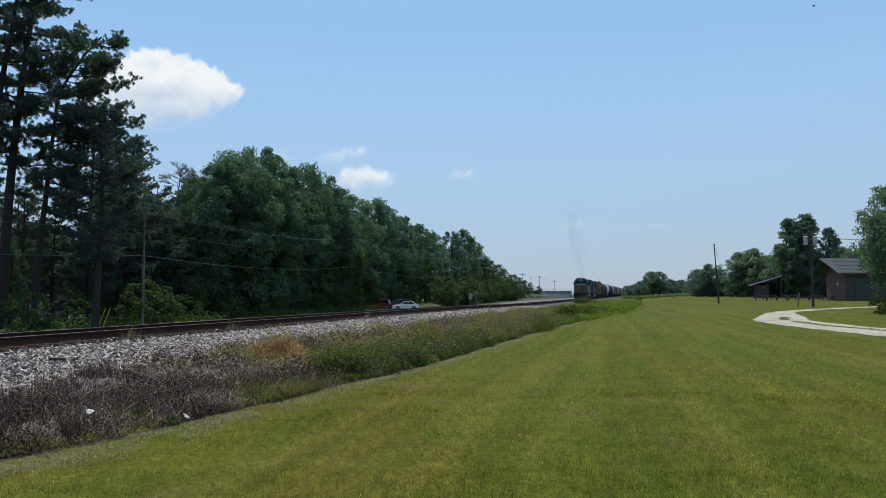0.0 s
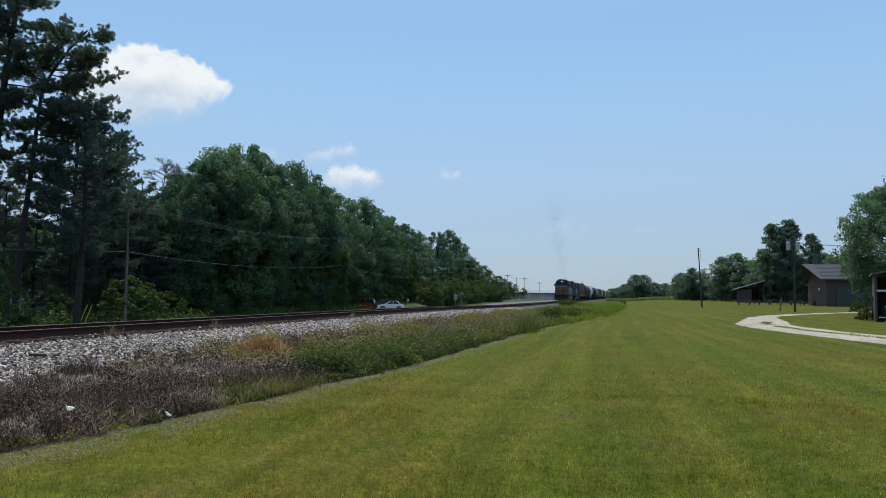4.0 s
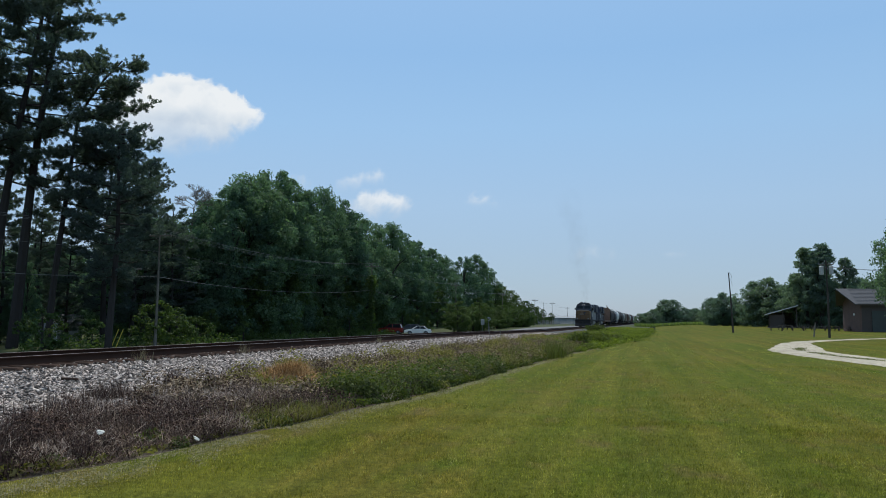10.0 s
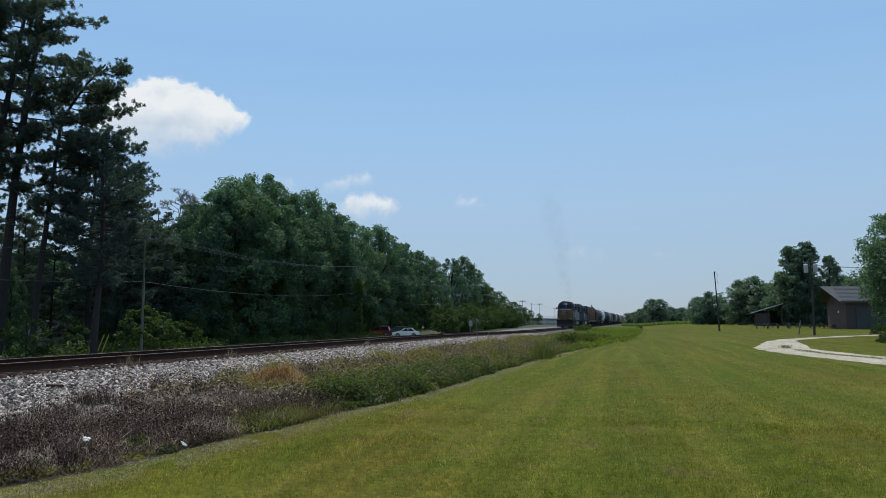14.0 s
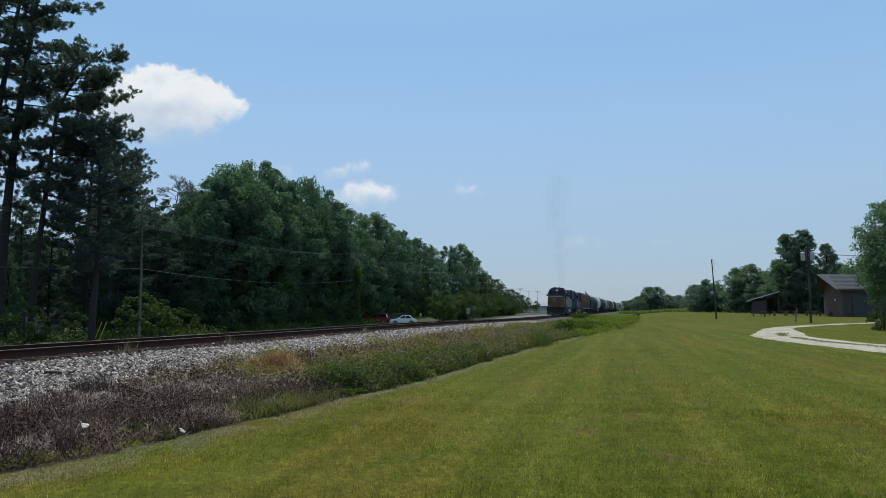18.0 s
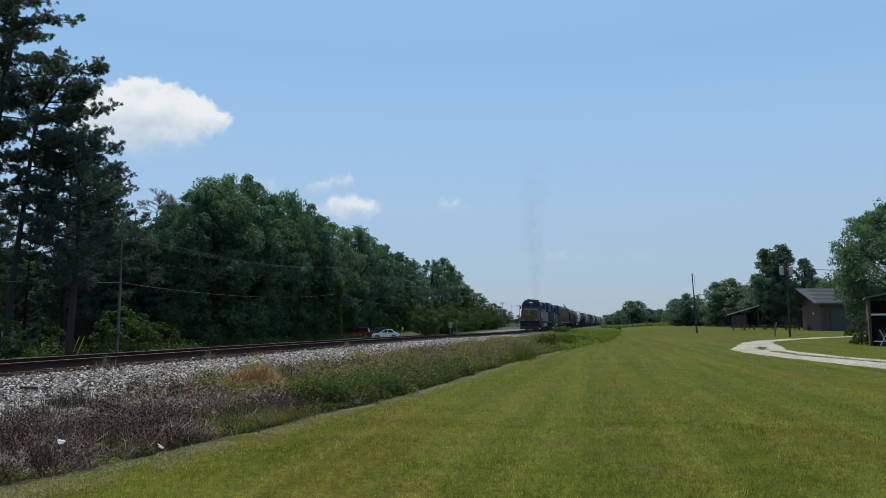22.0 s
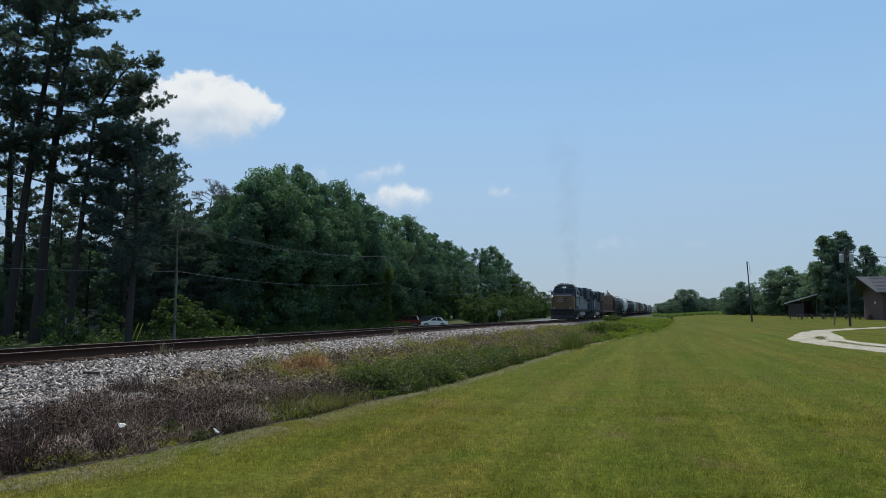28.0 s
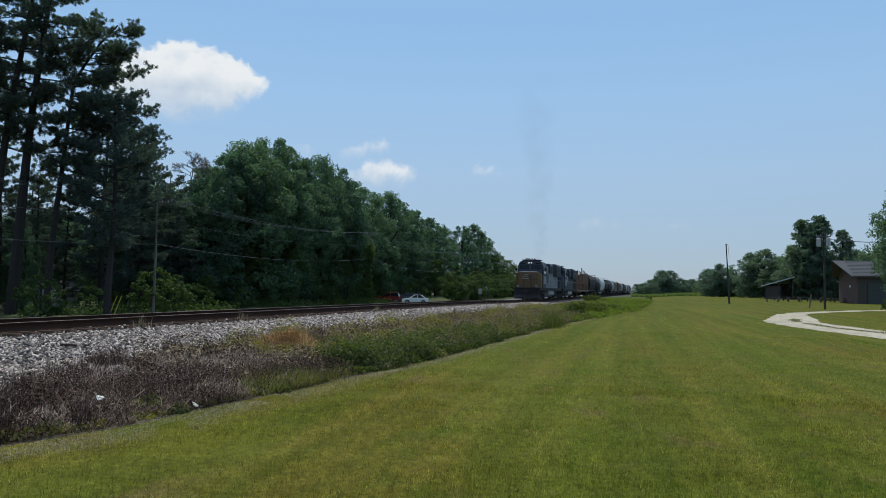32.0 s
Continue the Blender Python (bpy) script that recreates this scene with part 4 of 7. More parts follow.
for i in range(84):
    s0 = 4.5 + 12.5 * g.random()
    a = float(toes(s0))
    p0 = a + 0.3 + (8.3 + 0.1 * s0 - a) * g.random()
    n = int(190 + 240 * g.random())
    kind = i % 4
    name, mat, label = (("dead_stalks", STALK, "dark reddish-brown dead stalks on the bank"), ("arching_stems", PALETWIG, "pale grey arching stems among the brush"), ("dead_stalks", TWIG, "brown dead stalks on the bank"), ("dead_stalks", STALK, "dark reddish-brown dead stalks on the bank"))[kind]
    wide = 0.1 + 0.14 * g.random()
    blades(240 + i, s0 + wide * g.normal(size=n), p0 + wide * g.normal(size=n), 0.14, 0.4 + 0.22 * g.random(), 0.0055, 0.6 if kind != 1 else 1.2, name, mat, label, "weeds", 0.06, 0.6 if kind != 1 else 2.0)
# a stand of pale arching stems where the brush meets the scrub
for i in range(16):
    s0, p0 = 10.8 + 3.4 * g.random(), 6.9 + 1.3 * g.random()
    n = 260
    blades(340 + i, s0 + 0.2 * g.normal(size=n), p0 + 0.2 * g.normal(size=n), 0.16, 0.5, 0.0055, 1.2, "arching_stems", PALETWIG, "pale grey arching stems among the brush", "weeds", 0.12, 2.0)
# yellowed low weeds at the brush's end
s, p = 12.2 + 0.6 * g.normal(size=9000), 6.35 + 0.45 * g.normal(size=9000)
ok = p > toes(s)
blades(180, s[ok], p[ok], 0.12, 0.34, 0.012, 1.1, "yellow_weeds", YELLOWWEED, "yellowish green weeds at the edge of the brush", "weeds", 0.05, 0.7)
# purple-grey dry scrub above the vines
s, p = scatter(181, 40000, 18, 60, 1.8, 9.3, 1.2, 1.05, 0.45, True)
leaves(182, s, p, 0.05, 0.45, 0.05, "dry_scrub", TANWEED, "dry brown scrub among the green", "weeds")


def mounds(seed, s, p, r, per, size, tall, name, mat, label, cat="weeds"):
    """Domed clumps of leaves or stems: leaves lie over each dome and face outwards, so that it shades itself."""
    g = np.random.default_rng(seed)
    k = len(s)
    n = k * per
    d = g.normal(size=(n, 3))
    d[:, 2] = np.abs(d[:, 2]) * 0.9 + 0.05
    d /= np.linalg.norm(d, axis=1)[:, None]
    rr = np.repeat(r, per)[:, None]
    tt = np.repeat(r * tall * (0.7 + 0.6 * g.random(k)), per)
    shell = (1.1 - 0.5 * g.random((n, 1)) ** 2)
    c = np.repeat(to_world(s, p, hf(s, p)), per, 0) + d * np.stack([rr[:, 0], rr[:, 0], tt], 1) * shell
    nr = d * 0.8 + g.normal(size=(n, 3)) * 0.5 + [0, 0, 0.3]
    nr /= np.linalg.norm(nr, axis=1)[:, None]
    t = np.cross(nr, g.normal(size=(n, 3)))
    t /= np.linalg.norm(t, axis=1)[:, None]
    b = np.cross(nr, t)
    z = (size * (0.5 + g.random(n)))[:, None]
    v = np.stack([c - t * z * 0.6, c - b * z * 0.38, c + t * z * 0.6 - [0, 0, 1] * z * 0.25, c + b * z * 0.38], 1)
    return tagged(obj(name, mesh_np(name, v.reshape(-1, 3), np.arange(4 * n).reshape(-1, 4)), mat), label, cat, kind="stuff")


def bank_places(seed, n, s0, s1, q0, q1, power=1.3):
    """Places on the bank by their share of the way from the mown edge up to the ballast."""
    g = np.random.default_rng(seed)
    s = s0 + (s1 - s0) * g.random(n) ** power
    a = toes(s)
    q = q0 + (q1 - q0) * g.random(n)
    return s, a + (9.5 - a) * q, g


s, p, g = bank_places(241, 110, 14.6, 27, 0.04, 0.32, 1.0)
mounds(242, s, p, 0.2 + 0.28 * g.random(len(s)), 400, 0.05, 1.3, "vine_mound", VINE, "dense dark green leafy vines on the bank")
s, p, g = bank_places(243, 190, 14.5, 62, 0.4, 0.98)
ok = (np.abs(s - 16.4) > 1.3) | (p < 7.7)
mounds(244, s[ok], p[ok], 0.24 + 0.28 * g.random(len(s))[ok], 260, 0.055, 1.0, "olive_mound", OLIVE, "olive green scrub in low mounds on the bank")
s, p, g = bank_places(245, 260, 11.6, 60, 0.28, 1.0)
ok = (np.abs(s - 16.4) > 1.3) | (p < 7.7)
mounds(246, s[ok], p[ok], 0.22 + 0.25 * g.random(len(s))[ok], 240, 0.05, 1.0, "tan_mound", TANWEED, "dry brown scrub in low mounds on the bank")
s, p, g = bank_places(255, 210, 17, 50, 0.03, 0.45, 1.0)
mounds(256, s, p, 0.22 + 0.22 * g.random(len(s)), 200, 0.055, 1.1, "olive_mound", OLIVE, "olive green scrub in low mounds on the bank")
s, p, g = bank_places(257, 170, 17, 52, 0.05, 0.6, 1.0)
mounds(258, s, p, 0.2 + 0.2 * g.random(len(s)), 190, 0.05, 1.0, "tan_mound", TANWEED, "dry brown scrub in low mounds on the bank")
s, p, g = bank_places(247, 320, 47, 125, -0.05, 0.75, 1.1)
mounds(248, s, p, 0.25 + 0.3 * g.random(len(s)), 130, 0.1, 0.75, "green_mound", MEADOW, "light green weeds in mounds on the far bank")
s, p, g = bank_places(249, 120, 42, 130, 0.0, 0.6, 1.1)
mounds(250, s, p, 0.2 + 0.3 * g.random(len(s)), 130, 0.1, 0.65, "green_mound", MEADOW, "light green weeds in mounds on the far bank")
s, p, g = bank_places(251, 90, 3.5, 13.6, 0.1, 0.62, 0.8)
mounds(252, s, p, 0.16 + 0.2 * g.random(len(s)), 420, 0.024, 1.2, "dead_mound", DEADLEAF, "dark reddish-brown dead weeds in mounds")
s, p, g = bank_places(253, 26, 3.5, 13.6, 0.02, 0.3, 0.8)
mounds(254, s, p, 0.1 + 0.12 * g.random(len(s)), 160, 0.04, 0.9, "low_mound", VINE, "small green weeds at the foot of the brush")
# green vines at the foot of the bank, olive scrub above
s, p = scatter(41, 60000, 14.6, 34, 0.0, 8.6, 1.15, 0.95, 1.6, True)
ok = p < 6.5 + 0.9 * np.sin(s * 0.8) - 0.02 * (s - 12)
leaves(42, s[ok], p[ok], 0.0, 0.24, 0.055, "green_vines", WEED, "bright green leafy vines along the bank's foot", "weeds")
s, p = scatter(43, 60000, 14, 100, 0.9, 9.35, 1.5, 0.95, 1.4, True)
ok = (np.abs(s - 16.4) > 1.5) | (p < 7.8)
s, p = s[ok], p[ok]
leaves(44, s, p, 0.0, 0.26, 0.055, "olive_scrub", OLIVE, "olive green scrub on the bank", "weeds")
s, p = scatter(45, 40000, 15, 95, 1.9, 9.5, 1.4, 0.85, 0.8, True)
blades(46, s, p, 0.15, 0.5, 0.02, 1.3, "dry_stems", TANWEED, "dry brown stems among the scrub", "brush", 0.1, 0.7)
s, p = scatter(47, 6000, 3, 16, 0.1, 7, 1.0, 1.0, 1.2, True)
leaves(48, s, p, 0.0, 0.18, 0.05, "low_weeds", OLIVE, "low green weeds among the dry brush", "weeds")
s, p = scatter(147, 25000, 13.4, 62, -0.05, 6.6, 1.2, 0.8, 1.2, True)
ok = p < toes(s) + 1.0
leaves(148, s[ok], p[ok], 0.0, 0.2, 0.05, "toe_weeds", WEED, "low green weeds along the mown edge", "weeds")
# tall grass further along
s, p = scatter(51, 45000, 42, 120, 0.0, 8.2, 1.3, 0.8, 0.25, True)
blades(52, s, p, 0.15, 0.45, 0.02, 0.9, "tall_grass", MEADOW, "tall green grass and weeds on the bank", "grass", 0.05, 0.5)
s, p = scatter(53, 40000, 46, 130, 0.0, 8.0, 1.2, 1.0, 0.3, True)
leaves(54, s, p, 0.0, 0.4, 0.07, "tall_weeds", WEED, "leafy green weeds on the bank", "weeds")
s, p = scatter(55, 30000, 55, 175, -0.3, 9.3, 1.2, 0.9, 0.2, True)
leaves(56, s, p, 0.0, 0.36, 0.1, "far_weeds", MEADOW, "bright green weeds at the far end of the bank", "weeds")
g = np.random.default_rng(57)
for s0, p0, r, n, top in [(53, 5.2, 0.9, 2200, 1.0), (59, 4.6, 1.2, 2600, 0.8), (107, 8.2, 1.3, 2600, 1.25), (114, 8.6, 0.9, 1500, 0.9), (68, 4.5, 1.6, 2500, 0.7)]:
    s, p = s0 + r * g.normal(size=n) * 0.6, p0 + r * g.normal(size=n) * 0.45
    leaves(58 + int(s0), s, p, 0.0, top, 0.13, "bank_bush", WEED, "dense green bush on the bank", "bush")
# tall thin grass on the bank
g = np.random.default_rng(157)
for s0, p0 in ((34.5, 4.7), (35.6, 4.6), (37.0, 4.5), (40, 5.2), (31, 5.6)):
    n = 260
    blades(190 + int(s0), s0 + 0.35 * g.normal(size=n), p0 + 0.25 * g.normal(size=n), 0.3, 0.95, 0.014, 0.35, "tall_grass", TALL, "tuft of tall thin grass on the bank", "grass", 0, 0.4)
# ragged edge where the bank meets the lawn further off
s, p = scatter(195, 40000, 50, 150, -2.2, 3.0, 1.2, 0.9, 0.5, True)
ok = g.random(len(s)) < ((p - toes(s) + 2.2) / 2.6) ** 2
s, p = s[ok], p[ok]
blades(196, s, p, 0.06, 0.3, 0.02, 1.2, "edge_weeds", MEADOW, "ragged weeds where the bank meets the lawn", "grass", 0.03, 0.5)
# weeds beyond the rails
s, p = scatter(61, 9000, 70, 130, 19.5, 23, 1.2, 0.9, 0.15)
blades(62, s, p, 0.3, 0.8, 0.03, 0.6, "tall_grass", TALL, "tall weeds behind the railway", "grass", 0.05, 0.6)
s, p = scatter(63, 18000, 25, 152, 44.5, 51, 1.1, 0.95, 0.2)
leaves(64, s, p, 0.0, 1.1, 0.22, "roadside_weeds", LEAF_DIM, "leafy undergrowth at the edge of the wood", "weeds")
g = np.random.default_rng(65)
s, p = 22.55 + 0.2 * g.normal(size=90), 12.0 + 0.1 * g.normal(size=90)
for s0 in (16.6, 21.5, 33.8):
    q = g.normal(size=(2, 70))
    blades(66 + int(s0), s0 + 0.16 * q[0], 12.62 + 0.05 * q[1], 0.15, 0.5, 0.008, 0.5, "dry_tuft", STRAW, "dry grass tuft beside the rail", "grass", 0, 0.6)

# ---- the train: each vehicle's front is at y = 0, it runs towards +y, z = 0 is the rail head ----
NAVY = paint("loco_navy", (0.022, 0.028, 0.05), 0.62, 0.4, (0.07, 0.06, 0.055))
GOLD = paint("loco_yellow", (0.115, 0.058, 0.018), 0.5, 0.45, (0.12, 0.08, 0.04))
SILVER = paint("loco_grey", (0.2, 0.215, 0.235), 0.5, 0.45, (0.11, 0.1, 0.09))
BLACK = paint("underframe_black", (0.014, 0.013, 0.014), 0.9, 0.5, (0.045, 0.036, 0.03))
TANKPALE = paint("fuel_tank_grey", (0.26, 0.26, 0.26), 0.6, 0.5)
WHEELSTEEL = paint("wheel_steel", (0.12, 0.085, 0.065), 0.55, 0.4, (0.05, 0.035, 0.03), 3, 0.6)
WHITEP = paint("white_paint", (0.7, 0.7, 0.69), 0.5, 0.3, (0.3, 0.27, 0.24))
FREIGHTGREY = paint("hopper_grey", (0.27, 0.27, 0.265), 0.6, 0.55, (0.1, 0.085, 0.07))
FREIGHTWHITE = paint("hopper_white", (0.62, 0.62, 0.61), 0.6, 0.45, (0.25, 0.21, 0.17))
FREIGHTBROWN = paint("boxcar_brown", (0.13, 0.062, 0.042), 0.7, 0.55, (0.06, 0.045, 0.038))
FREIGHTTAN = paint("hopper_tan", (0.3, 0.26, 0.21), 0.65, 0.5, (0.12, 0.09, 0.07))
STAKE = paint("stake_rust", (0.21, 0.12, 0.08), 0.8, 0.5, (0.07, 0.04, 0.03))
LOG = paint("log_bark", (0.09, 0.06, 0.042), 0.95, 0.5, (0.06, 0.045, 0.035), 3)
glass_m, gn, gl, gb = material("cab_glass", 0.06, 0)
gb.inputs["Base Color"].default_value = (0.012, 0.014, 0.016, 1)
gb.inputs["Specular IOR Level"].default_value = 0.25
lampm, ln_, ll_, lb_ = material("lit_headlight", 0.3)
lb_.inputs["Emission Color"].default_value, lb_.inputs["Emission Strength"].default_value = (1, 0.95, 0.85, 1), 1.3


WHEELS = []
_wheel = {}


def wheelset(parent, y, r=0.5):
    key = round(r, 2)
    if key not in _wheel:
        bm = bmesh.new()
        for k in (-1, 1):
            rod(bm, (k * 0.69, 0, 0), (k * 0.82, 0, 0), r, seg=20)
            rod(bm, (k * 0.66, 0, 0), (k * 0.69, 0, 0), r + 0.025, seg=20)
            rod(bm, (k * 0.82, 0, 0), (k * 0.86, 0, 0), r * 0.3, seg=10)
            for j in range(4):
                a = j * math.pi / 2
                rod(bm, (k * 0.83, math.cos(a) * r * 0.35, math.sin(a) * r * 0.35), (k * 0.83, math.cos(a) * r * 0.8, math.sin(a) * r * 0.8), 0.04, seg=5)
        rod(bm, (-0.9, 0, 0), (0.9, 0, 0), 0.09, seg=8)
        me = bpy.data.meshes.new("wheelset")
        bm.to_mesh(me)
        bm.free()
        me.materials.append(WHEELSTEEL)
        _wheel[key] = me
    w = new("wheelset", _wheel[key])
    w.parent = parent
    WHEELS.append((w, y, r))
    return w


def truck(thing, y, axles, r, gap, half=1.05):
    """A bogie: two side frames with boxes and springs, and its wheelsets."""
    bm = bmesh.new()
    n = len(axles)
    a0, a1 = y + axles[0], y + axles[-1]
    for k in (-1, 1):
        x = k * half
        prism(bm, [(a0 + 0.35, r + 0.12), (a0 + 0.3, r - 0.14), (a0 - 0.25, r - 0.14), (a0 - 0.5, r - 0.28), (a1 + 0.5, r - 0.28), (a1 + 0.25, r - 0.14), (a1 - 0.3, r - 0.14), (a1 - 0.35, r + 0.12), (a1 + 0.3, r + 0.26), (a0 - 0.3, r + 0.26)], 0, x - 0.07, x + 0.07)
        for a in axles:
            box(bm, x + k * 0.09, y + a, r, 0.14, 0.3, 0.3, 0.03)
        for a in ([0.0] if n == 2 else [(axles[0] + axles[1]) / 2, (axles[1] + axles[2]) / 2]):
            for d in (-0.14, 0.14):
                rod(bm, (x + k * 0.04, y + a + d, r - 0.22), (x + k * 0.04, y + a + d, r + 0.2), 0.09, seg=7)
    box(bm, 0, y, r + 0.2, 2 * half, 0.4, 0.22)
    t = part("truck", bm, BLACK, thing)
    for a in axles:
        wheelset(t, y + a, r)
    return t


def coupler(thing, y, k):
    bm = bmesh.new()
    box(bm, 0, y + k * 0.15, 0.88, 0.16, 0.7, 0.2, 0.03)
    box(bm, 0.03, y + k * 0.5, 0.88, 0.26, 0.22, 0.3, 0.05)
    part("coupler", bm, BLACK, thing)


def handrail(thing, pts, z0, z1, mat):
    bm = bmesh.new()
    for a, b in zip(pts, pts[1:]):
        rod(bm, (a[0], a[1], z1), (b[0], b[1], z1), 0.02, seg=5)
    for x, y in pts:
        rod(bm, (x, y, z0), (x, y, z1), 0.02, seg=5)
    part("handrail", bm, mat, thing)


def locomotive(lead):
    """A six-axle road diesel with a wide nose, walkways and a tall hood; the second one runs with plain hood forward."""
    L = 22.2 if lead else 21.0
    t = empty("lead_locomotive" if lead else "second_locomotive", pose(0, 0, 0))
    bm = bmesh.new()
    box(bm, 0, -L / 2, 1.32, 3.05, L - 1.4, 0.16, 0.02)
    box(bm, 0, -L / 2, 1.12, 1.7, L - 1.8, 0.3)
    for k in (-1, 1):
        box(bm, k * 1.49, -L / 2, 1.18, 0.05, L - 1.6, 0.2)
    part("underframe", bm, BLACK, t)
    # pilot and snow plough
    bm = bmesh.new()
    prism(bm, [(-0.75, 1.4), (-0.75, 0.62), (-0.35, 0.22), (-0.42, 0.12), (-1.0, 0.3), (-1.0, 1.4)], 0, -1.45, 1.45)
    part("snow_plough", bm, BLACK, t)
    for k in (-1, 1):
        bm = bmesh.new()
        for j in range(4):
            box(bm, k * 1.3, -0.9 - 0.02 * j, 0.35 + 0.28 * j, 0.4, 0.3, 0.03)
        part("step", bm, SILVER, t)
    # nose
    nose_mat = GOLD if lead else NAVY
    bm = bmesh.new()
    prism(bm, [(-1.42, -3.2), (-1.42, -1.75), (-1.12, -1.32), (1.12, -1.32), (1.42, -1.75), (1.42, -3.2)], 2, 1.4, 3.15)
    top = prism(bm, [(-1.4, -3.2), (-1.4, -1.85), (-1.08, -1.45), (1.08, -1.45), (1.4, -1.85), (1.4, -3.2)], 2, 3.15, 3.26)
    for v in top:
        if v.co.z > 3.2:
            v.co.x *= 0.86
            v.co.y = min(v.co.y, -1.95) - 0.1
    for v in bm.verts:
        if v.co.z > 3.1 and abs(v.co.x) > 1.15:
            v.co.z -= 0.22
    for f in bm.faces:
        f.material_index = 1 if f.calc_center_median().z > 3.12 else 0
    part("nose", bm, [nose_mat, NAVY], t, "yellow wide nose" if lead else "dark blue nose")
    if lead:
        bm = bmesh.new()
        prism(bm, [(-1.3, 3.06), (-1.05, 3.2), (1.05, 3.2), (1.3, 3.06), (1.3, 3.02), (1.03, 3.155), (-1.03, 3.155), (-1.3, 3.02)], 1, -1.4, -1.3)
        part("nose_stripe", bm, FREIGHTTAN, t, "pale stripe over the nose")
        for x, z, w, h in [(0.2, 2.86, 0.5, 0.06), (0.3, 2.62, 0.6, 0.06), (0.28, 2.4, 0.85, 0.09)]:
            bm = bmesh.new()
            box(bm, x, -1.31, z, w, 0.03, h)
            part("nose_marking", bm, FREIGHTTAN, t, "pale bars on the nose")
        bm = bmesh.new()
        box(bm, -0.35, -1.31, 2.6, 0.42, 0.03, 0.5)
        part("nose_marking", bm, NAVY, t, "dark shape on the nose")
        bm = bmesh.new()
        box(bm, -0.62, -1.3, 2.05, 0.62, 0.06, 1.2, 0.02)
        part("nose_door", bm, GOLD, t)
        for k in (-1, 1):
            bm = bmesh.new()
            rod(bm, (k * 1.05, -0.74, 1.55), (k * 1.05, -0.68, 1.55), 0.13, seg=12)
            part("ditch_light", bm, SILVER, t)
    # cab
    bm = bmesh.new()
    prism(bm, [(-1.52, 1.4), (-1.52, 3.85), (-1.25, 4.42), (-0.8, 4.55), (0.8, 4.55), (1.25, 4.42), (1.52, 3.85), (1.52, 1.4)], 1, -5.6, -3.1)
    cab = part("cab", bm, NAVY if lead else NAVY, t, "dark blue cab")
    bm = bmesh.new()
    prism(bm, [(-1.4, 3.02), (-1.4, 3.85), (-1.2, 4.4), (1.2, 4.4), (1.4, 3.85), (1.4, 3.02)], 1, -3.12, -2.75)
    for v in bm.verts:
        if v.co.y > -2.9:
            v.co.y -= (v.co.z - 3.02) * 0.18
    part("cab_front", bm, NAVY, t)
    for k in (-1, 1):
        bm = bmesh.new()
        prism(bm, [(k * 0.12, 3.55), (k * 1.25, 3.55), (k * 1.2, 4.05), (k * 0.12, 4.1)], 1, -2.84, -2.74)
        for v in bm.verts:
            v.co.y -= (v.co.z - 3.02) * 0.18 - 0.035
        part("windscreen", bm, glass_m, cab)
        for y in (-3.75, -4.75):
            bm = bmesh.new()
            box(bm, k * 1.525, y, 3.4, 0.03, 0.75, 0.7, 0.01)
            part("side_window", bm, glass_m, cab)
        bm = bmesh.new()
        box(bm, k * 0.85, -2.98, 4.27, 0.6, 0.22, 0.18, 0.02)
        part("number_board", bm, BLACK, cab)
        bm = bmesh.new()
        rod(bm, (k * 0.14, -3.06, 4.28), (k * 0.14, -2.9, 4.28), 0.05, 0.055, 14)
        part("headlight", bm, lampm if lead else BLACK, cab, "lit headlight lens" if lead else "")
        bm = bmesh.new()
        box(bm, k * 1.7, -3.3, 3.5, 0.22, 0.06, 0.4, 0.01)
        part("mirror", bm, BLACK, cab)
    bm = bmesh.new()
    box(bm, 0, -4.35, 4.62, 2.1, 2.4, 0.12, 0.04)
    box(bm, 0.5, -4.2, 4.75, 0.5, 0.8, 0.2, 0.05)
    for k in (-0.3, 0.0, 0.3):
        rod(bm, (k, -4.9, 4.78), (k, -4.3, 4.78), 0.05, 0.09, 8)
    part("cab_roof", bm, NAVY, cab)
    # side band below the windows
    for k in (-1, 1):
        bm = bmesh.new()
        box(bm, k * 1.53, -4.35, 2.3, 0.02, 2.3, 0.9)
        part("side_panel", bm, SILVER, cab)
    # hood
    hood_mat = SILVER if lead else NAVY
    bm = bmesh.new()
    prism(bm, [(-0.98, 1.4), (-0.98, 3.95), (-0.72, 4.3), (0.72, 4.3), (0.98, 3.95), (0.98, 1.4)], 1, -L + 1.3, -5.6)
    hood = part("hood", bm, hood_mat, t, "weathered grey engine hood" if lead else "dark engine hood")
    y = -6.2
    while y > -L + 7.0:
        for k in (-1, 1):
            bm = bmesh.new()
            box(bm, k * 0.995, y, 2.5, 0.04, 0.72, 1.9, 0.012)
            part("hood_door", bm, hood_mat, hood)
        y -= 0.85
    # equipment blower, dynamic brake and radiator blocks stand out of the hood
    for y0, y1, w, z0, z1, mt in [(-5.65, -7.6, 2.6, 3.1, 4.45, NAVY), (-11.5, -14.2, 2.45, 3.3, 4.5, NAVY), (-L + 5.9, -L + 1.25, 2.9, 3.0, 4.6, NAVY)]:
        bm = bmesh.new()
        prism(bm, [(-w / 2, z0), (-w / 2, z1 - 0.25), (-w / 2 + 0.2, z1), (w / 2 - 0.2, z1), (w / 2, z1 - 0.25), (w / 2, z0)], 1, y1, y0)
        blk = part("radiator_housing" if w > 2.6 else "hood_housing", bm, mt, hood)
        for k in (-1, 1):
            bm = bmesh.new()
            for j in range(7):
                box(bm, k * (w / 2 + 0.012), (y0 + y1) / 2, z0 + 0.12 + j * (z1 - z0 - 0.5) / 6, 0.03, abs(y1 - y0) * 0.82, 0.05)
            part("grille", bm, BLACK, hood)
    for j in range(3):
        bm = bmesh.new()
        y = -L + 2.2 + j * 1.35
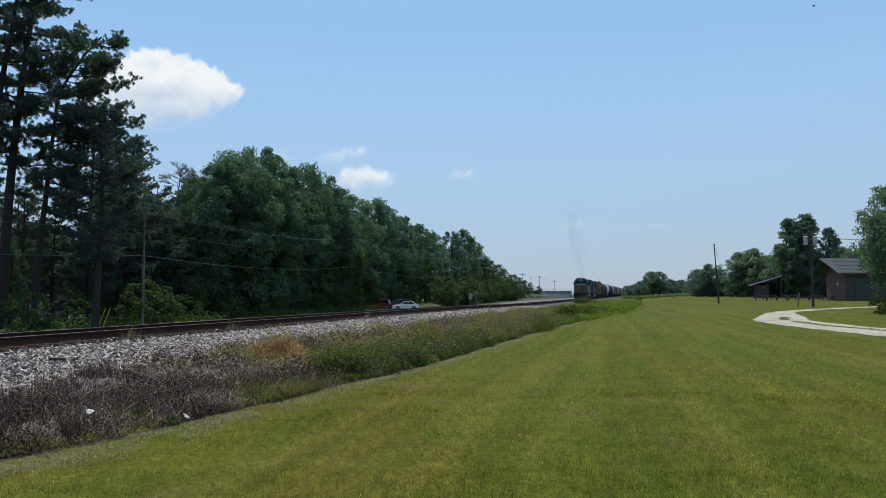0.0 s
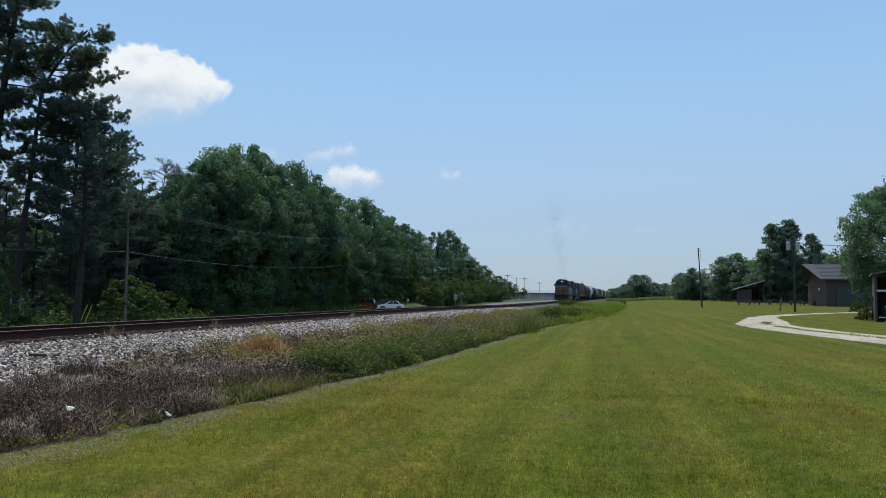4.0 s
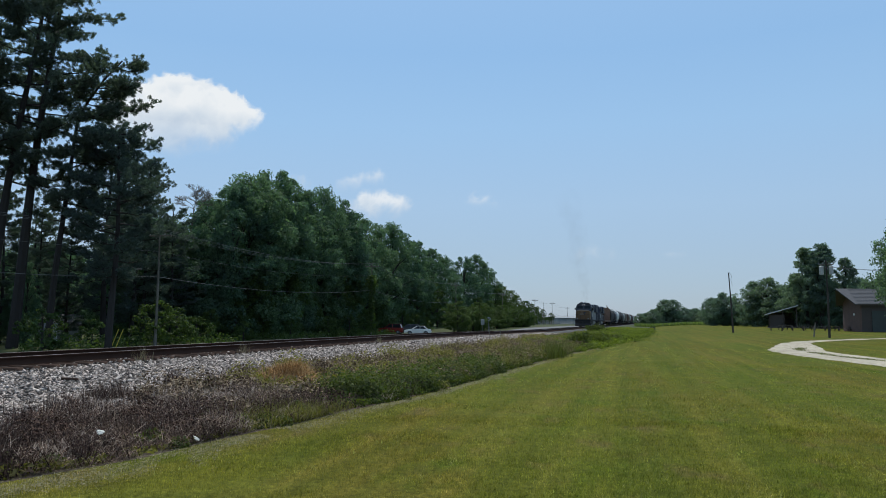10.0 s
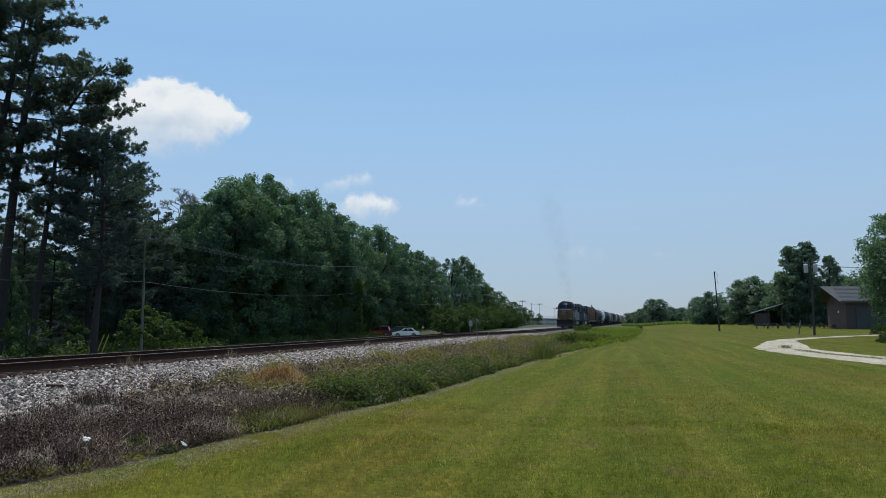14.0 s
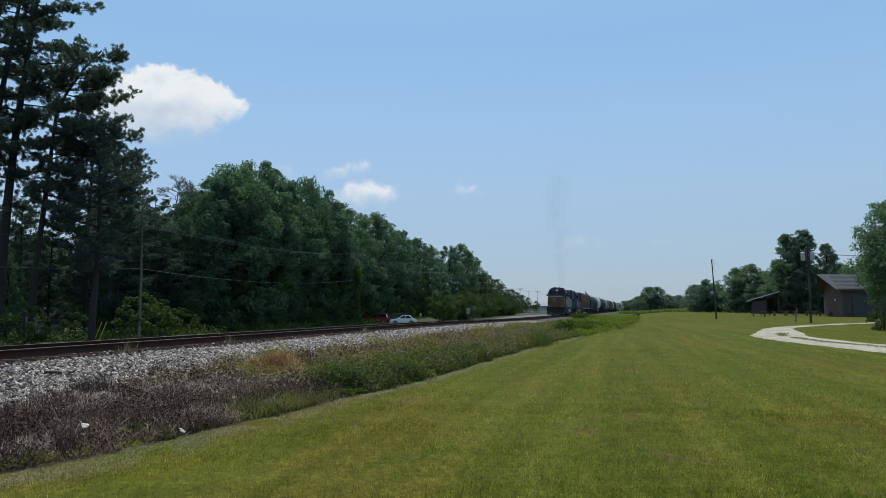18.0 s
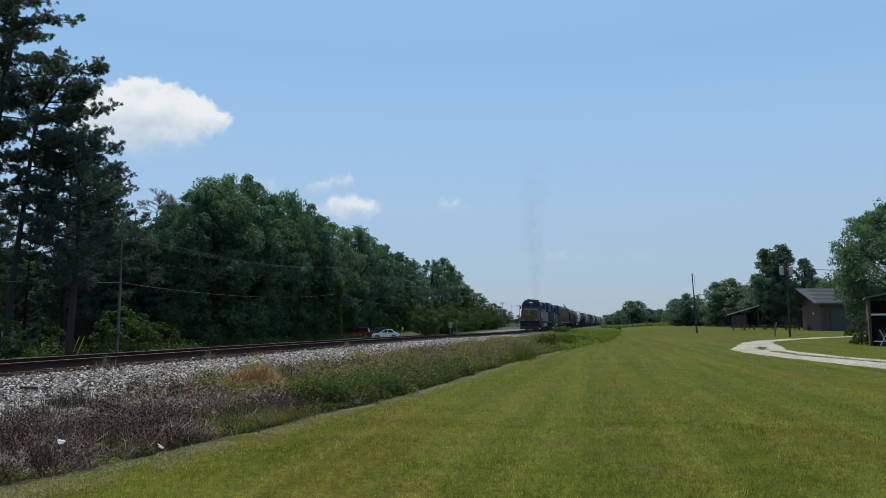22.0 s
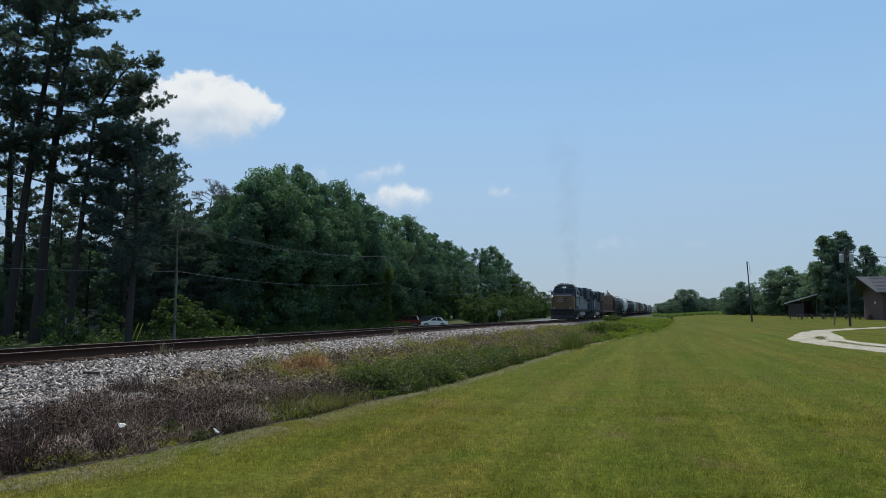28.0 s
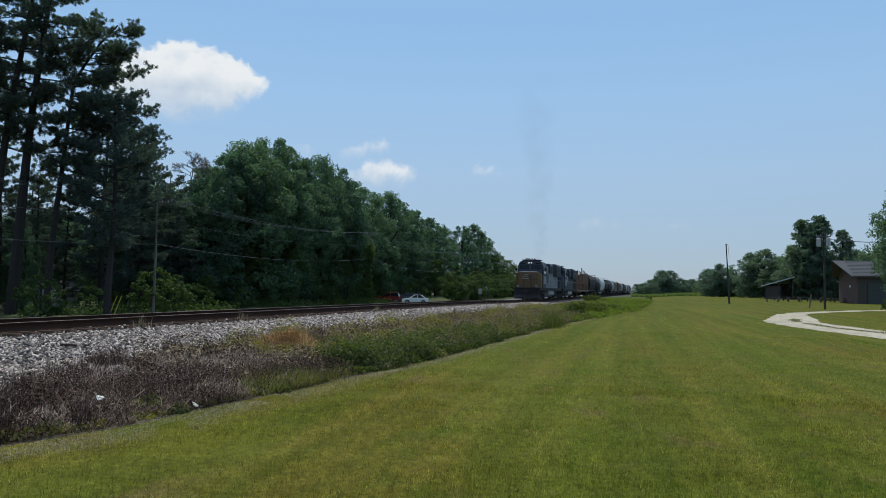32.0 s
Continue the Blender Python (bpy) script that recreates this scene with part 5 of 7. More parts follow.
        rod(bm, (0, y, 4.48), (0, y, 4.62), 0.6, 0.55, 18)
        part("fan", bm, BLACK, hood)
    bm = bmesh.new()
    box(bm, 0, -10.3, 4.2, 0.5, 1.3, 0.35, 0.03)
    part("exhaust_stack", bm, BLACK, hood)
    # side lettering stands as plain shapes
    if lead:
        for k in (-1, 1):
            for j, y in enumerate((-8.2, -9.5, -10.8)):
                bm = bmesh.new()
                box(bm, k * 1.03, y, 2.62, 0.03, 0.5 if j == 1 else 0.85, 1.25)
                part("side_marking", bm, NAVY, t, "large dark block on the hood side")
    else:
        for k in (-1, 1):
            bm = bmesh.new()
            box(bm, k * 1.03, -9.5, 2.9, 0.03, 2.6, 0.7)
            part("side_marking", bm, SILVER, t, "pale block on the hood side")
    # tank, rails, trucks
    bm = bmesh.new()
    prism(bm, [(-1.4, 1.0), (-1.45, 0.6), (-1.1, 0.32), (1.1, 0.32), (1.45, 0.6), (1.4, 1.0)], 1, -L / 2 - 2.9, -L / 2 + 2.7)
    part("fuel_tank", bm, TANKPALE, t, "pale grey fuel tank")
    for k in (-1, 1):
        bm = bmesh.new()
        rod(bm, (k * 1.25, -L / 2 - 2.6, 1.12), (k * 1.25, -L / 2 + 2.6, 1.12), 0.16, seg=10)
        part("air_reservoir", bm, SILVER, t)
        handrail(t, [(k * 1.47, -6.0 - j * (L - 7.6) / 8) for j in range(9)], 1.4, 2.45, SILVER)
    handrail(t, [(-1.35, -0.95), (-0.45, -0.95), (0.45, -0.95), (1.35, -0.95)], 1.4, 2.35, BLACK)
    truck(t, -4.2, (1.75, 0.0, -1.75), 0.53, 0)
    truck(t, -L + 4.2, (1.75, 0.0, -1.75), 0.53, 0)
    coupler(t, -0.35, 1)
    coupler(t, -L + 0.45, -1)
    return t, L


def stake_car():
    """A flat car with end walls and tall stakes round a load of poles."""
    L = 24.6
    t = empty("stake_flat_car", pose(0, 0, 0))
    bm = bmesh.new()
    box(bm, 0, -L / 2, 1.15, 2.9, L - 1.0, 0.28, 0.02)
    prism(bm, [(-3, 1.05), (-6, 0.65), (-L + 6, 0.65), (-L + 3, 1.05)], 0, -0.35, 0.35)
    part("deck", bm, STAKE, t)
    for y in (-0.9, -L + 0.9):
        bm = bmesh.new()
        for k in (-1.3, -0.45, 0.45, 1.3):
            box(bm, k, y, 2.85, 0.16, 0.25, 3.3)
        part("end_wall", bm, STAKE, t)
        bm = bmesh.new()
        box(bm, 0, y, 2.5, 2.8, 0.1, 2.2)
        part("end_panel", bm, LOG, t)
    rng = random.Random(8)
    for j in range(9):
        y = -2.0 - j * (L - 4.0) / 8
        for k in (-1, 1):
            bm = bmesh.new()
            h = rng.uniform(3.2, 4.0)
            box(bm, k * 1.36, y, 1.25 + h / 2, 0.15, 0.2, h, 0.015)
            part("stake", bm, STAKE, t)
    for b in range(4):
        y0 = -2.4 - b * (L - 5) / 4
        for i in range(5):
            for j in range(3):
                bm = bmesh.new()
                r = rng.uniform(0.2, 0.25)
                x, z = -1.02 + i * 0.51 + (0.1 if j % 2 else -0.05), 1.55 + j * 0.46
                rod(bm, (x, y0, z), (x + rng.uniform(-0.05, 0.05), y0 - 4.6 - rng.uniform(0, 0.3), z), r, r * 0.85, 9)
                part("log", bm, LOG, t)
    truck(t, -2.6, (0.88, -0.88), 0.42, 0)
    truck(t, -L + 2.6, (0.88, -0.88), 0.42, 0)
    coupler(t, -0.3, 1)
    coupler(t, -L + 0.3, -1)
    return tagged(t, "rust-brown flat car with tall stakes and poles", "freight car"), L


def round_body(bm, y0, y1, r, zc, squash=1.0, seg=22):
    """A lying barrel with domed ends."""
    ys = [(y0, 0.25), (y0 - 0.12, 0.62), (y0 - 0.32, 0.87), (y0 - 0.6, 1.0), (y1 + 0.6, 1.0), (y1 + 0.32, 0.87), (y1 + 0.12, 0.62), (y1, 0.25)]
    rings = [[bm.verts.new((r * k * math.cos(2 * math.pi * i / seg), y, zc + r * k * squash * math.sin(2 * math.pi * i / seg))) for i in range(seg)] for y, k in ys]
    for a, b in zip(rings, rings[1:]):
        for i in range(seg):
            bm.faces.new((a[i], a[(i + 1) % seg], b[(i + 1) % seg], b[i]))
    bm.faces.new(rings[0])
    bm.faces.new(rings[-1])
    bmesh.ops.recalc_face_normals(bm, faces=bm.faces[:])


def tank_car(mat, label, L=16.2):
    t = empty("tank_car", pose(0, 0, 0))
    bm = bmesh.new()
    round_body(bm, -0.9, -L + 0.9, 1.5, 2.65)
    part("tank", bm, mat, t, smooth_faces=True)
    bm = bmesh.new()
    for y in (-2.4, -L / 2 - 2.2, -L / 2 + 2.2, -L + 2.4):
        rod(bm, (0, y - 0.06, 2.65), (0, y + 0.06, 2.65), 1.525, seg=22)
    part("band", bm, BLACK, t)
    bm = bmesh.new()
    box(bm, 0, -1.6, 1.05, 2.6, 2.4, 0.3)
    box(bm, 0, -L + 1.6, 1.05, 2.6, 2.4, 0.3)
    box(bm, 0, -L / 2, 1.0, 0.5, L - 1, 0.25)
    part("sill", bm, BLACK, t)
    bm = bmesh.new()
    rod(bm, (0, -L / 2, 4.0), (0, -L / 2, 4.45), 0.42, seg=16)
    part("dome", bm, mat, t)
    handrail(t, [(-0.75, -L / 2 - 1.4), (0.75, -L / 2 - 1.4), (0.75, -L / 2 + 1.4), (-0.75, -L / 2 + 1.4), (-0.75, -L / 2 - 1.4)], 3.95, 4.75, BLACK)
    for k in (-1, 1):
        bm = bmesh.new()
        for d in (-0.25, 0.25):
            rod(bm, (k * 1.56, -L / 2 + d, 1.1), (k * 0.8, -L / 2 + d, 4.1), 0.025, seg=5)
        for j in range(8):
            f = j / 8
            rod(bm, (k * (1.56 - 0.76 * f), -L / 2 - 0.25, 1.2 + 2.9 * f), (k * (1.56 - 0.76 * f), -L / 2 + 0.25, 1.2 + 2.9 * f), 0.018, seg=4)
        part("ladder", bm, BLACK, t)
    truck(t, -2.2, (0.88, -0.88), 0.42, 0)
    truck(t, -L + 2.2, (0.88, -0.88), 0.42, 0)
    coupler(t, -0.3, 1)
    coupler(t, -L + 0.3, -1)
    return tagged(t, label, "freight car"), L


def hopper_car(mat, label, L=17.6, round_side=True):
    """A covered hopper: bulging or ribbed sides, slope sheets, running boards and ladders."""
    t = empty("covered_hopper", pose(0, 0, 0))
    bm = bmesh.new()
    if round_side:
        side = [(-1.15, 1.3), (-1.45, 1.9), (-1.58, 2.7), (-1.5, 3.5), (-1.2, 4.15), (-0.8, 4.4), (0.8, 4.4), (1.2, 4.15), (1.5, 3.5), (1.58, 2.7), (1.45, 1.9), (1.15, 1.3)]
    else:
        side = [(-1.5, 1.3), (-1.5, 4.0), (-1.2, 4.3), (1.2, 4.3), (1.5, 4.0), (1.5, 1.3)]
    vs = prism(bm, side, 1, -L + 1.1, -1.1)
    for v in vs:
        if v.co.z < 2.2:
            v.co.y += (2.2 - v.co.z) * (1.6 if v.co.y < -L / 2 else -1.6)
    part("body", bm, mat, t, smooth_faces=False)
    if not round_side:
        for j in range(13):
            y = -1.6 - j * (L - 3.2) / 12
            for k in (-1, 1):
                bm = bmesh.new()
                box(bm, k * 1.53, y, 2.75, 0.08, 0.1, 2.5)
                part("rib", bm, mat, t)
    for k in range(3):
        bm = bmesh.new()
        y = -L / 2 + (k - 1) * 4.3
        prism(bm, [(y - 1.9, 1.7), (y - 0.5, 0.55), (y + 0.5, 0.55), (y + 1.9, 1.7)], 0, -1.05, 1.05)
        part("discharge_bay", bm, mat, t)
    bm = bmesh.new()
    box(bm, 0, -L / 2, 4.5, 0.7, L - 1.2, 0.06)
    for k in range(4):
        rod(bm, (0, -3 - k * (L - 6) / 3, 4.4), (0, -3 - k * (L - 6) / 3, 4.58), 0.45, seg=12)
    part("running_board", bm, mat, t)
    bm = bmesh.new()
    box(bm, 0, -1.3, 1.05, 2.8, 1.9, 0.26)
    box(bm, 0, -L + 1.3, 1.05, 2.8, 1.9, 0.26)
    for k in (-1, 1):
        box(bm, k * 1.3, -L / 2, 1.2, 0.18, L - 2, 0.25)
    part("sill", bm, BLACK, t)
    for y in (-0.75, -L + 0.75):
        for x in (-1.15, 1.15):
            bm = bmesh.new()
            for k in (-0.2, 0.2):
                rod(bm, (x + k, y, 1.1), (x + k, y, 4.35), 0.022, seg=5)
            for j in range(8):
                rod(bm, (x - 0.2, y, 1.4 + j * 0.38), (x + 0.2, y, 1.4 + j * 0.38), 0.016, seg=4)
            part("ladder", bm, BLACK, t)
    truck(t, -2.1, (0.88, -0.88), 0.42, 0)
    truck(t, -L + 2.1, (0.88, -0.88), 0.42, 0)
    coupler(t, -0.3, 1)
    coupler(t, -L + 0.3, -1)
    return tagged(t, label, "freight car"), L


def box_car(mat, label, L=17.4):
    t = empty("box_car", pose(0, 0, 0))
    bm = bmesh.new()
    prism(bm, [(-1.52, 1.1), (-1.52, 4.3), (-1.35, 4.45), (0, 4.62), (1.35, 4.45), (1.52, 4.3), (1.52, 1.1)], 1, -L + 0.7, -0.7)
    part("body", bm, mat, t)
    for k in (-1, 1):
        bm = bmesh.new()
        box(bm, k * 1.56, -L / 2, 2.7, 0.07, 3.2, 2.95, 0.015)
        part("sliding_door", bm, mat, t)
        for j in range(14):
            y = -1.1 - j * (L - 2.2) / 13
            if abs(y + L / 2) > 1.8:
                bm = bmesh.new()
                box(bm, k * 1.54, y, 2.7, 0.07, 0.1, 3.0)
                part("rib", bm, mat, t)
    bm = bmesh.new()
    box(bm, 0, -L / 2, 1.0, 2.7, L - 1.4, 0.2)
    part("sill", bm, BLACK, t)
    truck(t, -2.3, (0.88, -0.88), 0.42, 0)
    truck(t, -L + 2.3, (0.88, -0.88), 0.42, 0)
    coupler(t, -0.3, 1)
    coupler(t, -L + 0.3, -1)
    return tagged(t, label, "freight car"), L


TRAIN = []          # (vehicle, metres behind the train's front)
at = 0.0
for kind in ("lead", "second", "stake", "dark", "tank", "white", "tank", "tank", "dark", "tan", "brown", "tan", "grey", "brown", "tank", "grey", "tan", "grey", "brown", "tank"):
    if kind in ("lead", "second"):
        ob, ln = locomotive(kind == "lead")
        tagged(ob, "diesel locomotive with yellow nose, dark cab and grey hood" if kind == "lead" else "dark blue diesel locomotive coupled behind the first", "locomotive")
    elif kind == "stake":
        ob, ln = stake_car()
    elif kind == "dark":
        ob, ln = hopper_car(BLACK if at < 80 else FREIGHTGREY, "dark round-sided covered hopper car")
    elif kind == "tank":
        ob, ln = tank_car(BLACK, "black railway tank car with a walkway on top", 14.0 if at < 100 else 16.2)
    elif kind in ("white", "pale"):
        ob, ln = hopper_car(FREIGHTWHITE, "dusty white covered hopper car")
    elif kind == "tan":
        ob, ln = hopper_car(FREIGHTTAN, "tan ribbed covered hopper car", 18.0, False)
    elif kind == "grey":
        ob, ln = hopper_car(FREIGHTGREY, "grey covered hopper car")
    else:
        ob, ln = box_car(FREIGHTBROWN, "brown steel boxcar with a sliding door")
    ob["group"] = "vehicles of the freight train"
    TRAIN.append((ob, at))
    at += ln + 0.35


def run(t):
    """How far the train's front is along the track at t seconds: it comes on and gathers speed."""
    return 173.3 - 2.3 * t - 0.0147 * t * t

# ---- gravel drive that loops through the park ----
outer = [(66, 98), (52.6, 88.6), (44.3, 82.0), (35.6, 73.2), (31.0, 66.4), (28.0, 60.2), (25.4, 54.4), (22.6, 48.4), (21.1, 42.5), (20.5, 37.6), (20.1, 31.2), (19.6, 24), (19.2, 15), (19.6, 4)]
widths_at = [1.5, 1.7, 1.8, 1.9, 2.1, 2.7, 3.2, 3.3, 3.5, 3.7, 3.9, 4.0, 4.0, 4.0]
cl = curve_points(outer, 12)
ws = [float(np.interp(i / 12, range(len(widths_at)), widths_at)) for i in range(len(cl))]
strip("drive_way", DRIVE, cl, ws, 0.03, "pale gravel drive curving over the lawn")
g = np.random.default_rng(91)
# a broken line of weeds between the wheel tracks
k = 6.2 + 6.0 * g.random(8000)
keep = np.array([noise.noise((a * 2.1, 7.0, 0)) for a in k]) > -0.2
k = k[keep]
ii = (k * 12).astype(int)
q = np.array([(cl[i].x, cl[i].y) for i in ii]) + g.normal(size=(len(ii), 2)) * 0.13 + np.array((0.2, 0.0)) + (g.random((len(ii), 2)) - 0.5) * 0.5
blades(92, q[:, 0] * UX + q[:, 1] * UY, -q[:, 0] * UY + q[:, 1] * UX, 0.03, 0.09, 0.035, 1.3, "drive_weeds", TALL, "low weeds between the wheel tracks of the drive", "weeds", 0.04)


def gz(x, y):
    return height(x * UX + y * UY, -x * UY + y * UX)


# ---- park poles ----
x, y = at_az(20.95, 120)
pole(x, y, 9.0, gz(x, y), 0, 0, "leaning dark wooden pole on the lawn", (0, -3.0), wood=DARKPOLE)
bm = bmesh.new()
limb(bm, [(0.12, 0, 0), (0.42, 0, -0.5), (0.3, 0, -1.1), (0.5, 0, -1.9)], [0.02, 0.02, 0.02, 0.015], 5)
tagged(part("loose_wire", bm, WIRE, None), "loose wire loop hanging from the leaning pole", "wire").matrix_basis = pose(x - 0.45, y, gz(x, y) + 8.9)
PX, PY = at_az(27.0, 101)
pole(PX, PY, 9.3, gz(PX, PY), 1.6, -27, "wooden utility pole with two grey transformers", (0, -0.6), 2, DARKPOLE)
for k in (-0.5, 0.5):
    wire([(PX + k, PY, gz(PX, PY) + 8.6 - abs(k) * 0.4), (PX + 40 + k, PY + 6, gz(PX, PY) + 8.4 - abs(k) * 0.4)], 0.02, 0.5)
bm = bmesh.new()
limb(bm, [(0, 0, -0.1), (0.12, 0, 0.9), (0.26, 0, 1.75)], [0.09, 0.08, 0.07], 8)
x, y = at_az(26.05, 104)
tagged(part("leaning_post", bm, POLEWOOD, None), "short leaning wooden post beside the pole", "post").matrix_basis = pose(x, y, gz(x, y))

# ---- park buildings ----
# shade put into the colour: long-wall siding darkened against the lit gable
BRICK = paint("dark_brick", (0.125, 0.074, 0.06), 0.9, 0.4, (0.05, 0.036, 0.032), 1.0, bumps=0.3)
SIDING_SHADED = paint("shaded_brown_siding", (0.06, 0.047, 0.042), 0.85, 0.35, (0.04, 0.032, 0.03), 0.8)
SHINGLE = paint("grey_shingle", (0.085, 0.085, 0.09), 0.9, 0.4, (0.06, 0.058, 0.055), 1.2, bumps=0.4)
METALROOF = paint("pale_metal_roof", (0.5, 0.51, 0.52), 0.5, 0.35, (0.25, 0.22, 0.2), 0.6)
GREENDOOR = paint("dull_green_door", (0.045, 0.055, 0.05), 0.8, 0.4, (0.03, 0.03, 0.028))
DARKWOOD = paint("dark_timber", (0.06, 0.045, 0.038), 0.85, 0.4)
PLANK = paint("weathered_plank", (0.11, 0.095, 0.08), 0.9, 0.4)


def barn():
    """A dark gabled hall: the gable end faces the drive, the eave runs away to the side."""
    bx, by = at_az(28.85, 142)
    t = empty("park_hall", pose(bx, by, gz(bx, by), 0, 0, -7))
    w, ln, e, r = 7.0, 17.0, 4.8, 7.1          # depth, length, eave, ridge
    bm = bmesh.new()
    prism(bm, [(0, -0.3), (0, e), (w / 2, r - 0.15), (w, e), (w, -0.3)], 0, 0, 0.25)
    gab = part("gable_wall", bm, BRICK, t)
    bm = bmesh.new()
    prism(bm, [(0, -0.3), (0, e), (w / 2, r - 0.15), (w, e), (w, -0.3)], 0, ln - 0.25, ln)
    part("gable_wall", bm, BRICK, t)
    for yy in (0.125, w - 0.125):
        bm = bmesh.new()
        box(bm, ln / 2, yy, e / 2 - 0.15, ln - 0.5, 0.25, e + 0.3)
        part("long_wall", bm, SIDING_SHADED, t)
    for k in (0, 1):
        bm = bmesh.new()
        a, b = (-0.55, e - 0.35), (w / 2, r)
        if k:
            a, b = (w + 0.55, e - 0.35), (w / 2, r)
        prism(bm, [a, b, (b[0], b[1] + 0.16), (a[0], a[1] + 0.16)], 0, -0.9, ln + 0.5)
        for v in bm.verts:
            if v.co.x < 0 and abs(v.co.y - w / 2) < 0.01:
                v.co.x = -2.4
        roof = part("roof_slope", bm, SHINGLE, t)
        n = 11
        for j in range(n):
            f = (j + 0.5) / n
            bm = bmesh.new()
            ya, za = a[0] + (b[0] - a[0]) * f, a[1] + (b[1] - a[1]) * f + 0.17
            box(bm, ln / 2, ya, za, ln + 1.0, 0.06, 0.02)
            part("shingle_course", bm, SHINGLE, roof)
        bm = bmesh.new()
        box(bm, ln / 2, a[0], a[1] + 0.04, ln + 1.0, 0.05, 0.26)
        part("fascia", bm, DARKWOOD, t)
    bm = bmesh.new()
    box(bm, 4.6, -0.05, 1.75, 5.6, 0.1, 3.5, 0.02)
    panel = part("sliding_door", bm, GREENDOOR, t, "dull green sliding door")
    for xx in (1.85, 3.7, 5.5, 7.35):
        bm = bmesh.new()
        box(bm, xx, -0.115, 1.75, 0.08, 0.03, 3.4)
        part("batten", bm, GREENDOOR, panel)
    bm = bmesh.new()
    box(bm, -0.02, 2.3, 2.9, 0.06, 0.45, 0.35)
    part("wall_lamp", bm, WHITEP, gab)
    return tagged(t, "dark brick hall with a grey shingled gable roof", "building")


barn()


def pavilion():
    px_, py_ = at_az(23.35, 170)
    t = empty("picnic_pavilion", pose(px_, py_, gz(px_, py_), 0, 0, -22))
    w, d = 5.3, 7.0
    bm = bmesh.new()
    prism(bm, [(-0.9, 2.6), (w, 4.5), (w, 4.64), (-0.9, 2.74)], 1, -0.6, d + 0.6)
    roof = part("roof", bm, METALROOF, t, "pale metal single-slope roof")
    for j in range(18):
        bm = bmesh.new()
        y = -0.5 + j * (d + 1.0) / 17
        prism(bm, [(-0.9, 2.74), (w, 4.64), (w, 4.69), (-0.9, 2.79)], 1, y - 0.02, y + 0.02)
        part("roof_seam", bm, METALROOF, roof)
    for x_, h in ((0, 2.8), (2.4, 3.6), (w - 0.3, 4.3)):
        for y_ in (0, d / 2, d):
            bm = bmesh.new()
            box(bm, x_, y_, h / 2 - 0.1, 0.2, 0.2, h + 0.1, 0.01)
            part("post", bm, DARKWOOD, t)
    bm = bmesh.new()
    box(bm, 1.4, 0.15, 1.3, 2.7, 0.15, 2.8)
    part("wall", bm, SIDING_SHADED, t)
    bm = bmesh.new()
    box(bm, w / 2, d, 1.6, w, 0.15, 3.3)
    part("wall", bm, SIDING_SHADED, t)
    bm = bmesh.new()
    box(bm, w / 2 - 0.2, d / 2, 0.03, w + 0.6, d + 0.6, 0.12)
    part("slab", bm, PLANK, t)
    return tagged(t, "open picnic pavilion with a sloping metal roof", "pavilion")


pavilion()


def picnic_table():
    t = empty("picnic_table", pose(0, 0, 0))
    for k in range(5):
        bm = bmesh.new()
        box(bm, 0, -0.32 + 0.16 * k, 0.76, 2.4, 0.14, 0.045, 0.004)
        part("top_plank", bm, PLANK, t)
    for k in (-1, 1):
        for j in (0, 1):
            bm = bmesh.new()
            box(bm, 0, k * (0.66 + 0.15 * j), 0.45, 2.4, 0.13, 0.045, 0.004)
            part("bench_plank", bm, PLANK, t)
        bm = bmesh.new()
        box(bm, k * 0.85, 0, 0.4, 0.09, 1.55, 0.1)
        box(bm, k * 0.85, 0, 0.7, 0.09, 0.8, 0.08)
        part("brace", bm, DARKWOOD, t)
        for j in (-1, 1):
            bm = bmesh.new()
            prism(bm, [(j * 0.3, 0.74), (j * 0.42, 0.74), (j * 0.78, 0), (j * 0.66, 0)], 0, k * 0.85 - 0.05, k * 0.85 + 0.05)
            part("leg", bm, DARKWOOD, t)
    return tagged(t, "weathered wooden picnic table on the lawn", "table", group="picnic tables")


tab = picnic_table()
for i, (az, r, rz) in enumerate([(23.75, 140, -20), (24.3, 150, 10), (25.1, 144, -30), (25.75, 150, 0), (26.4, 146, -25), (27.2, 150, 5), (27.9, 146, -20)]):
    x, y = at_az(az, r)
    m = pose(x, y, gz(x, y), 0, 0, rz)
    if i == 0:
        tab.matrix_basis = m
    else:
        copy_thing(tab, m)


def shed():
    """A dark open-sided shelter at the drive with stored things in it."""
    sx, sy = at_az(31.75, 66)
    t = empty("dark_shelter", pose(sx, sy, 0, 0, 0, -30))
    bm = bmesh.new()
    prism(bm, [(-0.15, 3.55), (2.6, 4.1), (6.2, 3.5), (6.2, 3.62), (2.6, 4.24), (-0.15, 3.68)], 1, -0.5, 6.4)
    part("roof", bm, SHINGLE, t)
    for x_ in (0.1, 2.2, 4.2, 5.9):
        bm = bmesh.new()
        box(bm, x_, 0, 1.75, 0.16, 0.16, 3.6)
        part("post", bm, DARKWOOD, t)
    bm = bmesh.new()
    box(bm, 3, 6.2, 1.7, 6, 0.12, 3.6)
    part("back_wall", bm, DARKWOOD, t)
    for x_ in (0.1, 5.9):
        bm = bmesh.new()
        box(bm, x_, 3.1, 1.7, 0.12, 6.0, 3.6)
        part("side_wall", bm, DARKWOOD, t)
    bm = bmesh.new()
    box(bm, 3, 0.02, 2.35, 5.8, 0.1, 0.14)
    part("beam", bm, METALROOF, t, "pale rail across the open front")
    return tagged(t, "dark open-fronted shelter shaded by a tree", "shelter")


shed()
